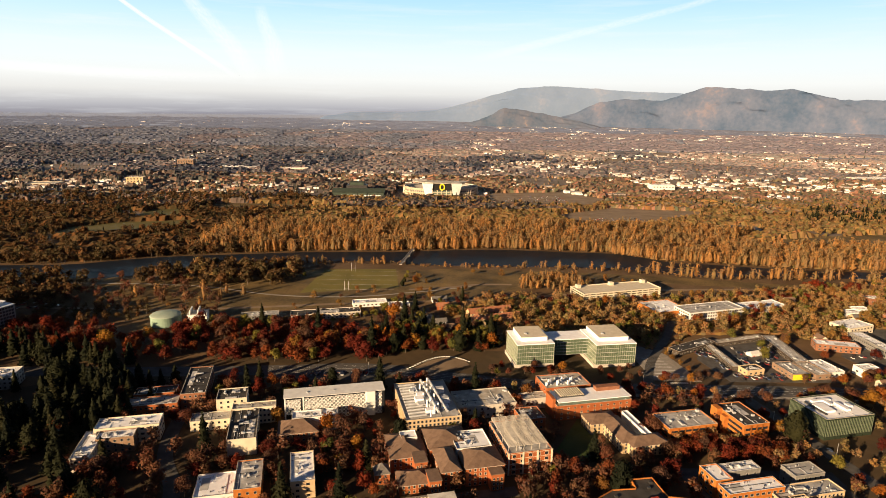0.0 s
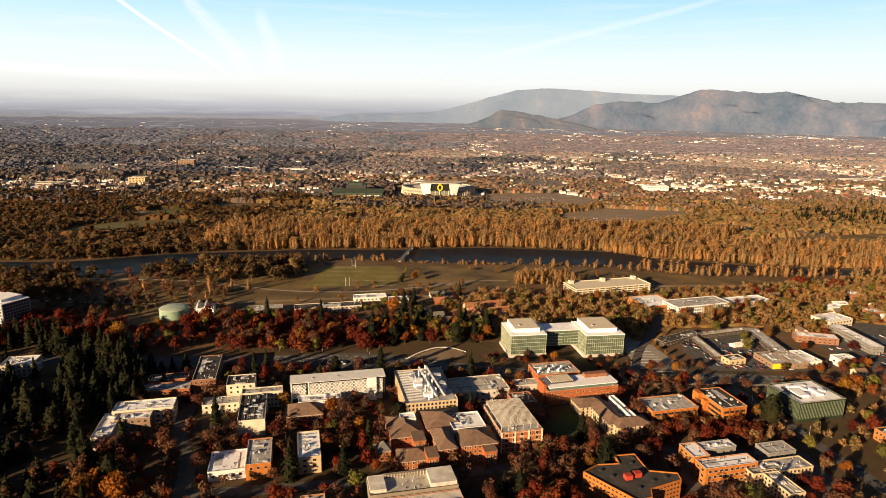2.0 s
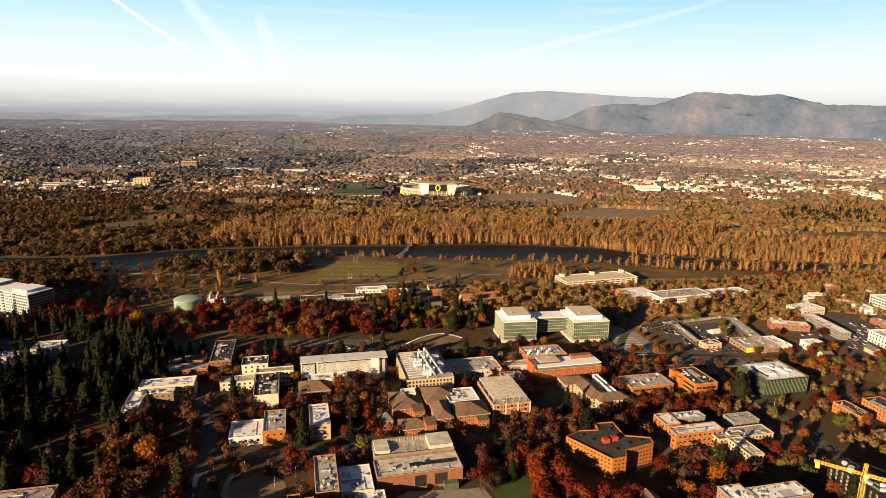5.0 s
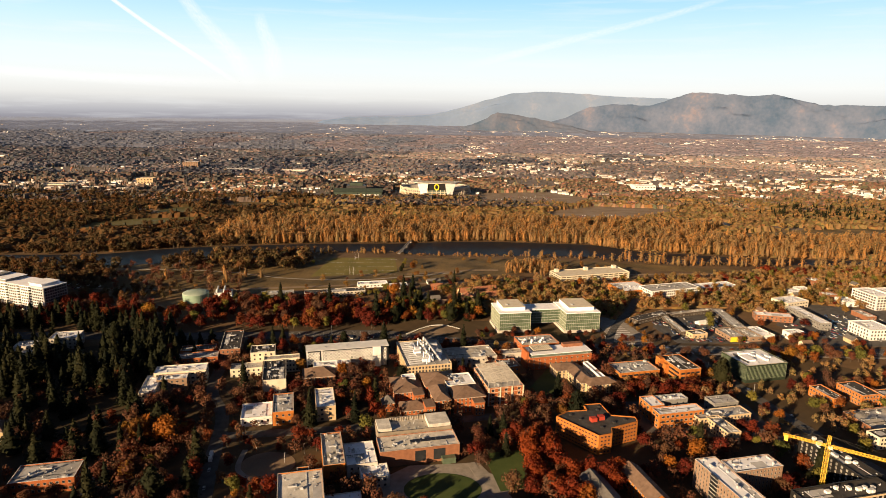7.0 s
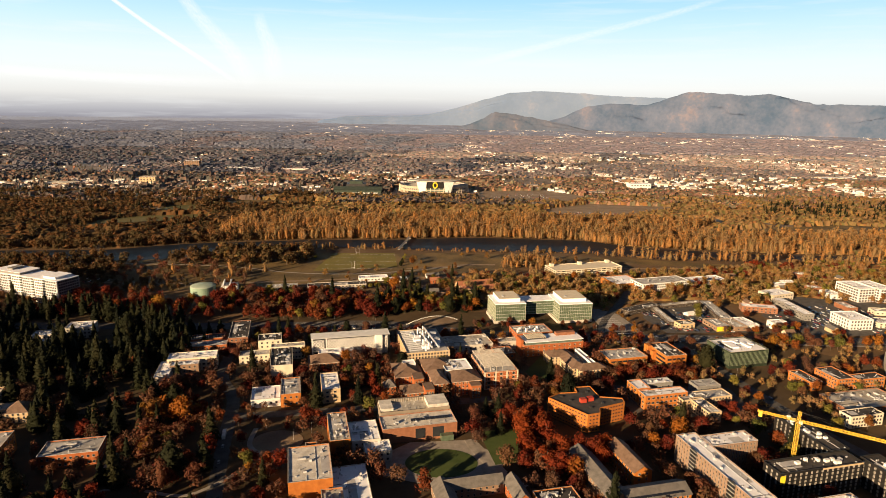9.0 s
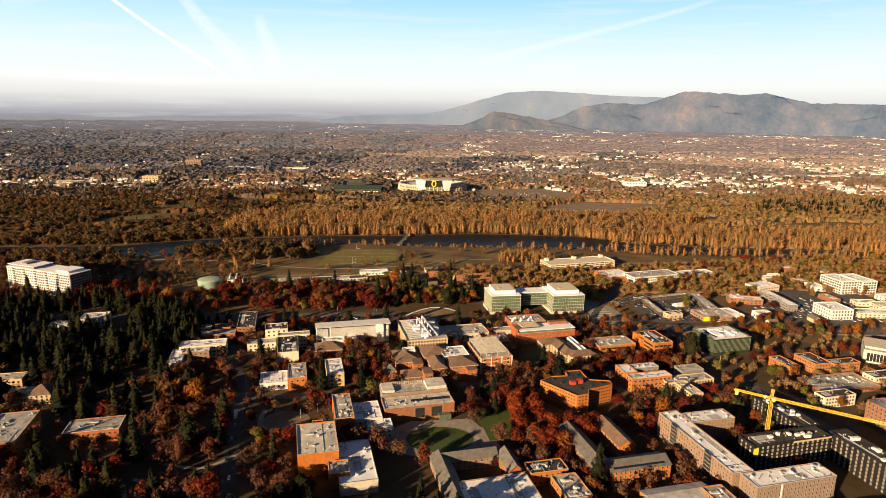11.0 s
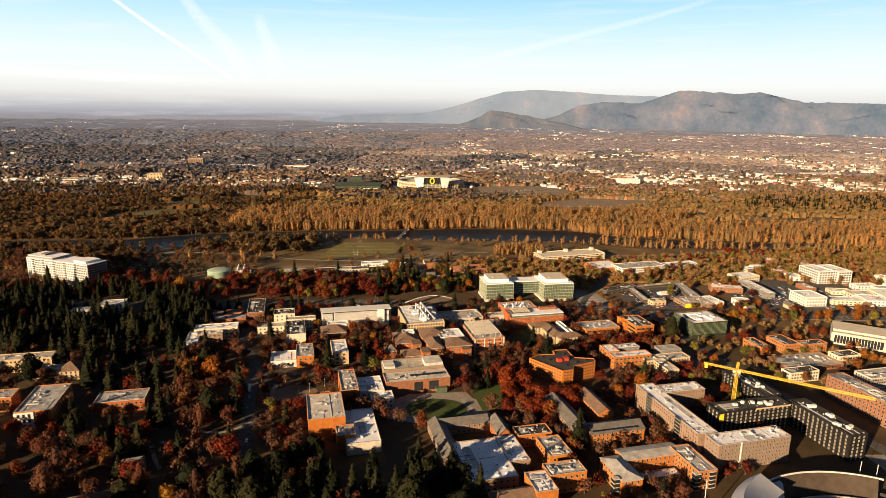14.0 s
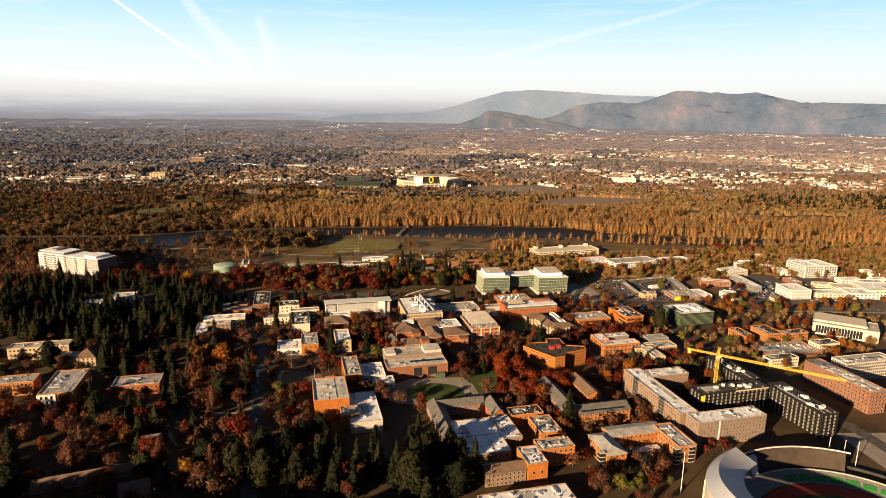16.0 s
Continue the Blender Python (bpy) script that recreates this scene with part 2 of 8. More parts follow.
foliage("far_haze_misty", [(0, (0.21, 0.235, 0.32)), (0.35, (0.18, 0.21, 0.3)), (0.7, (0.235, 0.25, 0.325)), (1, (0.2, 0.225, 0.31))])
foliage("far_haze_needle", [(0.0, (0.06, 0.072, 0.062)), (0.5, (0.095, 0.105, 0.09)), (1.0, (0.075, 0.085, 0.08))])


# ---- mesh helpers ----
class Mesh:
    """Collects boxes, prisms and faces with their materials, and becomes one mesh."""

    def __init__(self):
        self.v, self.f, self.m, self.mats = [], [], [], []

    def mat(self, name):
        if name not in self.mats:
            self.mats.append(name)
        return self.mats.index(name)

    def faces(self, verts, faces, mat):
        o, k = len(self.v), self.mat(mat)
        self.v += [tuple(p) for p in verts]
        self.f += [tuple(i + o for i in f) for f in faces]
        self.m += [k] * len(faces)
        return self

    def box(self, x0, y0, z0, x1, y1, z1, mat):
        p = [(x0, y0, z0), (x1, y0, z0), (x1, y1, z0), (x0, y1, z0), (x0, y0, z1), (x1, y0, z1), (x1, y1, z1), (x0, y1, z1)]
        return self.faces(p, [(0, 3, 2, 1), (4, 5, 6, 7), (0, 1, 5, 4), (1, 2, 6, 5), (2, 3, 7, 6), (3, 0, 4, 7)], mat)

    def prism(self, poly, z0, z1, mat, top=None):
        n = len(poly)
        p = [(x, y, z0) for x, y in poly] + [(x, y, z1) for x, y in poly]
        self.faces(p, [(i, (i + 1) % n, n + (i + 1) % n, n + i) for i in range(n)] + [tuple(range(n - 1, -1, -1))], mat)
        return self.faces([(x, y, z1) for x, y in poly], [tuple(range(n))], top or mat)

    def tube(self, a, b, r0, r1, mat, n=6):
        a, b = Vector(a), Vector(b)
        q = (b - a).to_track_quat("Z", "Y")
        ring = [q @ Vector((math.cos(math.tau * i / n), math.sin(math.tau * i / n), 0)) for i in range(n)]
        p = [a + r0 * d for d in ring] + [b + r1 * d for d in ring]
        return self.faces(p, [(i, (i + 1) % n, n + (i + 1) % n, n + i) for i in range(n)] + [tuple(range(n - 1, -1, -1)), tuple(range(n, 2 * n))], mat)

    def data(self, name):
        me = bpy.data.meshes.new(name)
        me.from_pydata(self.v, [], self.f)
        for k in self.mats:
            me.materials.append(MATS[k])
        me.polygons.foreach_set("material_index", self.m)
        me.update()
        return me


def part(name, mesh, parent, label="", at=None, kind=""):
    """Links a mesh as one part under a thing."""
    ob = new(name, mesh.data(name) if isinstance(mesh, Mesh) else mesh)
    ob.parent = parent
    if at is not None:
        ob.matrix_basis = at
    if label or kind:
        tagged(ob, label, kind=kind)
    return ob


def thing(name, label, category, x, y, rot=0.0, z=0.0, group=""):
    e = new(name)
    e.empty_display_size = 1.0
    e.matrix_basis = pose(x, y, z, 0, 0, rot)
    return tagged(e, label, category, group)


# ---- buildings ----
KEEP_OUT = []       # footprints: x, y, half length, half width, cos, sin
WIN = {}


def keep_out(cx, cy, l, wd, rot, pad=2.0):
    KEEP_OUT.append((cx, cy, l / 2 + pad, wd / 2 + pad, math.cos(radians(rot)), math.sin(radians(rot))))


def blocked(x, y):
    for cx, cy, l, wd, c, s in KEEP_OUT:
        dx, dy = x - cx, y - cy
        if abs(c * dx + s * dy) < l and abs(-s * dx + c * dy) < wd:
            return True
    return False


def window_mesh(ww, wh, frame_mat, glass):
    """A recessed pane in a raised frame with a deeper sill, as one shell."""
    key = (round(ww, 1), round(wh, 1), frame_mat, glass)
    if key not in WIN:
        a, b, t = ww / 2, wh / 2, 0.11
        v = []
        for x, z0, z1, y in ((a + t, -b - 1.6 * t, b + t, 0.05), (a + t, -b - 1.6 * t, b + t, -0.13), (a, -b, b, -0.13), (a, -b, b, -0.03)):
            v += [(-x, y, z0), (x, y, z0), (x, y, z1), (-x, y, z1)]
        f = [(4 * k + i, 4 * k + (i + 1) % 4, 4 * k + 4 + (i + 1) % 4, 4 * k + 4 + i) for k in range(3) for i in range(4)]
        m = Mesh().faces(v, f, frame_mat)
        m.f.append((12, 13, 14, 15))
        m.m.append(m.mat(glass))
        WIN[key] = m.data("window")
    return WIN[key]


WCOUNT = {}
WCAP = {"residence_hall": 260, "unfinished_hall": 200, "hipped_hall": 110, "court_hall": 90, "folded_hall": 120, "laboratory_block": 110}


def windows(parent, x0, y0, x1, y1, zs, bay, ww, wh, frame_mat="window_frame", glass="window_glass", edge=1.2):
    """Rows of windows on the wall from (x0, y0) to (x1, y1), seen from its right-hand side."""
    ln = math.hypot(x1 - x0, y1 - y0)
    n = max(1, int((ln - 2 * edge) / bay))
    me = window_mesh(ww, wh, frame_mat, glass)
    a = math.atan2(y1 - y0, x1 - x0)
    rest = Mesh()
    for z in zs:
        for i in range(n):
            f = (edge + (ln - 2 * edge) * (i + 0.5) / n) / ln
            at = Matrix.Translation((x0 + (x1 - x0) * f, y0 + (y1 - y0) * f, z)) @ Matrix.Rotation(a, 4, "Z")
            WCOUNT[parent.name] = WCOUNT.get(parent.name, 0) + 1
            if WCOUNT[parent.name] > WCAP.get(parent.name, 48):
                rest.faces([at @ v.co for v in me.vertices], [tuple(p.vertices) for p in me.polygons], frame_mat)
                rest.m[-1] = rest.mat(glass)
                continue
            ob = new("window", me)
            ob.parent = parent
            ob.matrix_basis = at
    if rest.f:
        part("window_rows", rest, parent, kind="stuff")


def block(e, x0, y0, x1, y1, h, wall, roof="roof_white", floors=3, bay=4.0, ww=1.6, wh=1.7, z0=0.0, par=0.8, units=0, band=None, sides=None, seed=1, cap="concrete", frame_mat="window_frame", glass="window_glass", edge=1.2):
    """A flat-roofed wing in its building's own space: walls, parapet, roof, floor bands, windows and rooftop units."""
    sides = sides or ("sw" if e.matrix_basis.translation.x > -10 else "se")
    part("wall", Mesh().box(x0, y0, z0, x1, y1, h, wall), e)
    t = 0.35
    z1, o = h + par, 0.08
    v = []
    for d, z in ((0.04, h - 0.02), (0.04, z1), (o, z1), (o, z1 + 0.14), (-t, z1 + 0.14), (-t, h + 0.1)):
        v += [(x0 - d, y0 - d, z), (x1 + d, y0 - d, z), (x1 + d, y1 + d, z), (x0 - d, y1 + d, z)]
    f = [(4 * k + i, 4 * k + (i + 1) % 4, 4 * k + 4 + (i + 1) % 4, 4 * k + 4 + i) for k in range(5) for i in range(4)]
    m = Mesh().faces(v, f, wall)
    for k in range(4, 16):
        m.m[k] = m.mat(cap)
    part("parapet", m, e)
    top = part("roof", Mesh().box(x0 + t, y0 + t, h + 0.004, x1 - t, y1 - t, h + 0.2, roof), e)
    rnd = random.Random(seed + 7)
    if (x1 - x0) * (y1 - y0) > 250 and y1 - y0 > 9 and x1 - x0 > 9:      # patched membrane
        a, b = (x1 - x0) * rnd.uniform(0.18, 0.34), (y1 - y0) * rnd.uniform(0.3, 0.55)
        x, y = rnd.uniform(x0 + 1, x1 - 1 - a), rnd.uniform(y0 + 1, y1 - 1 - b)
        part("roof_patch", Mesh().box(x, y, h + 0.196, x + a, y + b, h + 0.23, "roof_patch"), top)
    if floors:
        fh = (h - z0) / floors
        zs = [z0 + fh * (k + 0.52) for k in range(floors)]
        if band:
            for k in range(floors + 1):
                zb = min(z0 + fh * k, h - 0.3)
                part("floor_band", Mesh().box(x0 - 0.1, y0 - 0.1, zb, x1 + 0.1, y1 + 0.1, zb + 0.3, band), e)
        if "s" in sides:
            windows(e, x0, y0, x1, y0, zs, bay, ww, wh, frame_mat, glass, edge)
        if "w" in sides:
            windows(e, x0, y1, x0, y0, zs, bay, ww, wh, frame_mat, glass, edge)
        if "e" in sides:
            windows(e, x1, y0, x1, y1, zs, bay, ww, wh, frame_mat, glass, edge)
        if "n" in sides:
            windows(e, x1, y1, x0, y1, zs, bay, ww, wh, frame_mat, glass, edge)
    rnd = random.Random(seed)
    for _ in range(units + (2 if units else 0)):
        a, b, c = rnd.uniform(1.0, 2.8), rnd.uniform(1.0, 2.4), rnd.uniform(0.6, 1.7)
        if rnd.random() < 0.25:
            a, b, c = (a, b * 3.5, 0.7) if rnd.random() < 0.5 else (a * 3.5, b, 0.7)
        if x1 - x0 < a + 3 or y1 - y0 < b + 3:
            continue
        x, y = rnd.uniform(x0 + 1.2, x1 - 1.2 - a), rnd.uniform(y0 + 1.2, y1 - 1.2 - b)
        u = Mesh().box(x, y, h + 0.2, x + a, y + b, h + 0.2 + c, "metal_grey")
        u.box(x + 0.2, y + 0.2, h + 0.2 + c, x + a * 0.6, y + b - 0.2, h + 0.45 + c, "roof_grey")
        part("rooftop_unit", u, top)
    if z0 == 0.0 and (x1 - x0) * (y1 - y0) > 160 and min(x1 - x0, y1 - y0) > 7:
        m, zr = Mesh(), h + 0.2
        for _ in range(int(min(26, 5 + (x1 - x0) * (y1 - y0) / 60))):       # vents, hatches and curbs
            x, y, a = rnd.uniform(x0 + 1, x1 - 2), rnd.uniform(y0 + 1, y1 - 2), rnd.uniform(0.25, 0.8)
            if rnd.random() < 0.4:
                m.tube((x, y, zr), (x, y, zr + rnd.uniform(0.6, 1.5)), 0.35 * a + 0.1, 0.3 * a + 0.1, "metal_grey", 6)
            else:
                m.box(x, y, zr, x + a, y + a * rnd.uniform(0.8, 2.0), zr + rnd.uniform(0.3, 0.9), rnd.choice(("metal_grey", "metal_dark", "roof_patch")))
        for _ in range(3):                                                   # pipe runs and membrane laps
            x, y = rnd.uniform(x0 + 1, x1 - 1), rnd.uniform(y0 + 1, y1 - 1)
            if rnd.random() < 0.5:
                m.box(x0 + 0.8, y, zr, max(x, x0 + 3), y + 0.22, zr + 0.3, "metal_dark")
            else:
                m.box(x, y0 + 0.8, zr, x + 0.22, max(y, y0 + 3), zr + 0.3, "metal_grey")
        part("roof_vents", m, top, "small grey vents, hatches and pipe runs", kind="stuff")


def building(name, label, cx, cy, l, wd, rot, h, wall, category="building", **k):
    """One rectangular flat-roofed building, centred on (cx, cy)."""
    e = thing(name, label, category, cx, cy, rot)
    keep_out(cx, cy, l, wd, rot)
    block(e, -l / 2, -wd / 2, l / 2, wd / 2, h, wall, **k)
    return e


def gable(e, x0, y0, x1, y1, z, rise, roof, wall, over=0.6, along="x"):
    """A pitched roof over the rectangle, ridge along x or y, with its gable ends."""
    m = Mesh()
    if along == "x":
        c = (y0 + y1) / 2
        for s, ya in ((-1, y0 - over), (1, y1 + over)):
            zz = z - rise * over / ((y1 - y0) / 2)
            p = [(x0 - over, ya, zz), (x1 + over, ya, zz), (x1 + over, c, z + rise), (x0 - over, c, z + rise)]
            m.faces([(a, b, d) for a, b, d in p] + [(a, b, d + 0.3) for a, b, d in p], [(0, 1, 2, 3), (4, 5, 6, 7), (0, 1, 5, 4), (1, 2, 6, 5), (2, 3, 7, 6), (3, 0, 4, 7)], roof)
        for x in (x0, x1):
            part("gable_end", Mesh().faces([(x, y0, z), (x, y1, z), (x, c, z + rise)], [(0, 1, 2)], wall), e)
    else:
        c = (x0 + x1) / 2
        for s, xa in ((-1, x0 - over), (1, x1 + over)):
            zz = z - rise * over / ((x1 - x0) / 2)
            p = [(xa, y0 - over, zz), (xa, y1 + over, zz), (c, y1 + over, z + rise), (c, y0 - over, z + rise)]
            m.faces([(a, b, d) for a, b, d in p] + [(a, b, d + 0.3) for a, b, d in p], [(0, 1, 2, 3), (4, 5, 6, 7), (0, 1, 5, 4), (1, 2, 6, 5), (2, 3, 7, 6), (3, 0, 4, 7)], roof)
        for y in (y0, y1):
            part("gable_end", Mesh().faces([(x0, y, z), (x1, y, z), (c, y, z + rise)], [(0, 1, 2)], wall), e)
    part("roof", m, e)


def hip(e, x0, y0, x1, y1, z, rise, roof, over=0.7):
    """A hipped roof over the rectangle."""
    x0, y0, x1, y1 = x0 - over, y0 - over, x1 + over, y1 + over
    k = min(x1 - x0, y1 - y0) / 2
    if x1 - x0 >= y1 - y0:
        a, b = (x0 + k, (y0 + y1) / 2), (x1 - k, (y0 + y1) / 2)
        f = [(0, 1, 5, 4), (2, 3, 4, 5), (3, 0, 4), (1, 2, 5)]
    else:
        a, b = ((x0 + x1) / 2, y0 + k), ((x0 + x1) / 2, y1 - k)
        f = [(0, 1, 4), (1, 2, 5, 4), (2, 3, 5), (3, 0, 4, 5)]
    v = [(x0, y0, z), (x1, y0, z), (x1, y1, z), (x0, y1, z), (*a, z + rise), (*b, z + rise)]
    part("roof", Mesh().faces(v, f + [(3, 2, 1, 0)], roof), e)


surface("panel_brown", (0.045, 0.034, 0.026), (0.075, 0.058, 0.044), 0.2)
surface("hall_green", (0.030, 0.045, 0.034), (0.055, 0.075, 0.058), 0.1)
surface("woodland_floor", (0.075, 0.045, 0.020), (0.16, 0.10, 0.048), 0.012, fine=0.1)
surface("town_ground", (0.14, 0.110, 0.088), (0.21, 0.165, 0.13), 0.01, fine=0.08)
# Haze is put into these ground colours, bluer the farther they lie.
surface("hazy_plain", (0.19, 0.195, 0.24), (0.24, 0.235, 0.275), 0.004, fine=0.03)
surface("hazy_plain_blue", (0.22, 0.255, 0.345), (0.25, 0.28, 0.365), 0.004, fine=0.03)
surface("hazy_land_pale", (0.175, 0.22, 0.335), (0.20, 0.245, 0.36), 0.003, fine=0.02)


# ---- ground and distance ----
MID = Vector((-2.0, -128.0, 255.0))


def far_place(x, y, z):
    """Beyond 3.3 km the land is drawn nearer and smaller in proportion, so that it keeps its place on the horizon."""
    d = math.hypot(x - MID.x, y - MID.y)
    if d < 3300:
        return (x, y, z), 1.0
    s = (3300 + 1400 * (1 - math.exp(-(d - 3300) / 4000))) / d
    return tuple(MID + (Vector((x, y, z)) - MID) * s), s


def rounded(base):
    return [far_place(*p)[0] for p in base]


rings = [0, 60, 150, 300, 500, 750, 1000, 1300, 1600, 2000, 2500, 3000, 3300, 3700, 4200, 5000, 6000, 7500, 9500, 12000, 16000]
seg = 96
gv, gf = [], []
for r in rings:
    for i in range(seg):
        a = math.tau * i / seg
        gv.append(far_place(MID.x + r * math.cos(a), MID.y + r * math.sin(a), 0)[0])
for k in range(len(rings) - 1):
    for i in range(seg):
        j = (i + 1) % seg
        gf.append((k * seg + i, k * seg + j, (k + 1) * seg + j, (k + 1) * seg + i)[::-1])
surface("earth", (0.037, 0.026, 0.013), (0.100, 0.067, 0.032), 0.012, fine=0.12)
m = Mesh()
m.v = gv
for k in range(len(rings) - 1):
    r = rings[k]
    # Rings past 4.2 km take the ground colours with haze mixed in.
    name = "earth" if r < 750 else "woodland_floor" if r < 1600 else "town_ground" if r < 4200 else "hazy_plain" if r < 7500 else "hazy_plain_blue" if r < 16000 else "hazy_land_pale"
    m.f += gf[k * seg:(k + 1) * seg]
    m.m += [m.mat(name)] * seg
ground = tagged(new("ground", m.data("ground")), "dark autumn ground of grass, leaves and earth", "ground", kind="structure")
for p in ground.data.polygons:
    p.use_smooth = True


CLEAR, ROADS = [], []          # open ground and roads that stay free of trees


def on_road(x, y):
    return any((x - a) ** 2 + (y - b) ** 2 < r * r for a, b, r in ROADS) or any(inside(q, x, y) for q in CLEAR)


def sheet(name, poly, z, mat, label, category, thick=0.12):
    """A flat piece of ground cover with a real edge."""
    if name in ("plaza", "oval_lawn", "lawn", "sports_field", "gravel_lot", "lot"):
        CLEAR.append(poly)
    m = Mesh().prism([(x, y) for x, y in poly], z - thick, z, mat)
    return tagged(new(name, m.data(name)), label, category, kind="structure")


def strip(name, line, width, z, mat, label, category):
    """A road, path or river along a smoothed line of (x, y) or (x, y, width)."""
    pts = []
    for i in range(len(line) - 1):
        p0, p1, p2, p3 = line[max(i - 1, 0)], line[i], line[i + 1], line[min(i + 2, len(line) - 1)]
        for k in range(6):
            t = k / 6
            pts.append([0.5 * (2 * b + (c - a) * t + (2 * a - 5 * b + 4 * c - d) * t * t + (3 * b - a - 3 * c + d) * t ** 3) for a, b, c, d in zip(p0, p1, p2, p3)])
    pts.append(list(line[-1]))
    v, f = [], []
    if name in ("road", "path"):
        for p, q in zip(pts, pts[1:]):
            n = max(1, int(math.hypot(q[0] - p[0], q[1] - p[1]) / 6))
            ROADS.extend((p[0] + (q[0] - p[0]) * k / n, p[1] + (q[1] - p[1]) * k / n, width / 2 + 2.5) for k in range(n))
    for i, p in enumerate(pts):
        q0, q1 = pts[max(i - 1, 0)], pts[min(i + 1, len(pts) - 1)]
        d = Vector((q1[0] - q0[0], q1[1] - q0[1])).normalized()
        wd = (p[2] if len(p) > 2 else width) / 2
        v += [(p[0] - d.y * wd, p[1] + d.x * wd, z), (p[0] + d.y * wd, p[1] - d.x * wd, z), (p[0] - d.y * wd, p[1] + d.x * wd, z - 0.2), (p[0] + d.y * wd, p[1] - d.x * wd, z - 0.2)]
        if i:
            o = 4 * (i - 1)
            f += [(o + 1, o + 5, o + 4, o), (o, o + 4, o + 6, o + 2), (o + 3, o + 7, o + 5, o + 1)]
    ob = new(name, Mesh().faces(v, f, mat).data(name))
    return tagged(ob, label, category, kind="structure")


RIVER = [(-1500, 860, 90), (-900, 900, 80), (-660, 918, 72), (-570, 926, 75), (-500, 938, 108), (-430, 968, 106), (-340, 1000, 80), (-200, 1030, 70), (-85, 1038, 66), (-11, 1032, 98), (110, 1038, 120), (240, 1030, 108), (315, 1022, 105), (400, 975, 80), (450, 968, 80), (560, 955, 50), (650, 943, 42), (790, 932, 40), (1100, 850, 60), (1600, 760, 70)]
strip("river", RIVER, 60, 0.25, "river", "dark slow river between wooded banks", "river")

# ---- tree shapes ----


def bulk(name, verts, quads, tris, mats, hue=None, midx=None, smooth=False):
    """One mesh from arrays of vertices, four-cornered and three-cornered faces."""
    me = bpy.data.meshes.new(name)
    n, k, j = len(verts), len(quads), len(tris)
    me.vertices.add(n)
    me.vertices.foreach_set("co", np.asarray(verts, np.float32).ravel())
    me.loops.add(4 * k + 3 * j)
    me.loops.foreach_set("vertex_index", np.r_[np.asarray(quads, np.int32).ravel(), np.asarray(tris, np.int32).ravel()].astype(np.int32))
    me.polygons.add(k + j)
    me.polygons.foreach_set("loop_start", np.r_[np.arange(0, 4 * k, 4), 4 * k + np.arange(0, 3 * j, 3)].astype(np.int32))
    for q in mats:
        me.materials.append(MATS[q])
    if midx is not None:
        me.polygons.foreach_set("material_index", np.asarray(midx, np.int32))
    me.polygons.foreach_set("use_smooth", np.r_[np.zeros(k), np.ones(j)].astype(bool))
    if hue is not None:
        at = me.attributes.new("hue", "FLOAT", "FACE")
        at.data.foreach_set("value", np.asarray(hue, np.float32))
    me.update()
    me.validate()
    return me


def ico(level):
    bm = bmesh.new()
    bmesh.ops.create_icosphere(bm, subdivisions=level, radius=1.0)
    v = np.array([p.co[:] for p in bm.verts])
    f = np.array([[p.index for p in t.verts] for t in bm.faces])
    bm.free()
    return v, f


ICO = {1: ico(1), 2: ico(2)}


def clumps(rng, centres, radii, squash, level, rag=0.16):
    """Ragged leafy clumps round the given centres."""
    v0, f0 = ICO[level]
    vs, fs = [], []
    for i, (c, r) in enumerate(zip(centres, radii)):
        k = 1 + rng.normal(0, rag, len(v0))
        vs.append(v0 * k[:, None] * np.array([r, r, r * squash[i] if np.ndim(squash) else r * squash]) + c)
        fs.append(f0 + i * len(v0))
    return np.vstack(vs), np.vstack(fs)


def cards(rng, centre, normal, size, stretch=1.0):
    """Small three-cornered leaf sprays, facing roughly along the normals."""
    n = len(centre)
    nr = normal + rng.normal(0, 0.4, (n, 3))
    nr /= np.linalg.norm(nr, axis=1)[:, None] + 1e-9
    a = np.cross(nr, rng.normal(0, 1, (n, 3)))
    a /= np.linalg.norm(a, axis=1)[:, None] + 1e-9
    b = np.cross(nr, a)
    s = (1.3 * size * rng.uniform(0.6, 1.4, n))[:, None]
    k = rng.uniform(0.55, 1.0, (n, 1))
    up = np.array([0, 0, 0.5 * (stretch - 1.0)])
    v = np.stack([centre + a * s - up * s, centre - a * s * 0.5 + b * s * k, centre - a * s * 0.5 - b * s * k + nr * s * 0.2 + up * s], 1)
    return v.reshape(-1, 3), np.arange(3 * n).reshape(-1, 3)


def crown_round(rng, n, h, r, base, size, lobes=9, level=1, core=0.78):
    """A broad crown in lobes, from base to h, of radius r: leafy clumps with loose sprays round them."""
    a = rng.uniform(0, np.pi * 2, lobes) + np.arange(lobes) * 2.4
    q = np.sqrt(rng.uniform(0.0, 1.0, lobes)) * r * 0.56
    hz = rng.uniform(0.18, 0.8, lobes)
    q = q * (1.15 - np.abs(hz - 0.4))
    rad = rng.uniform(0.40, 0.62, lobes) * r * (1.12 - 0.4 * hz)
    cc = np.c_[q * np.cos(a), q * np.sin(a), base + (h - base) * hz]
    cc[:, 2] = np.minimum(cc[:, 2], h - rad * 0.8)
    pick = rng.integers(0, lobes, n)
    d = rng.normal(0, 1, (n, 3))
    d /= np.linalg.norm(d, axis=1)[:, None]
    p = cc[pick] + d * (rad[pick] * rng.uniform(0.72, 1.2, n))[:, None] * np.array([1, 1, 0.88])
    v, qd = cards(rng, p, d, size)
    if not core:
        return v, np.zeros((0, 4), int), qd
    cv, ct = clumps(rng, cc, rad * core, 0.85, level)
    return np.vstack([v, cv]), np.zeros((0, 4), int), np.vstack([qd, ct + len(v)])


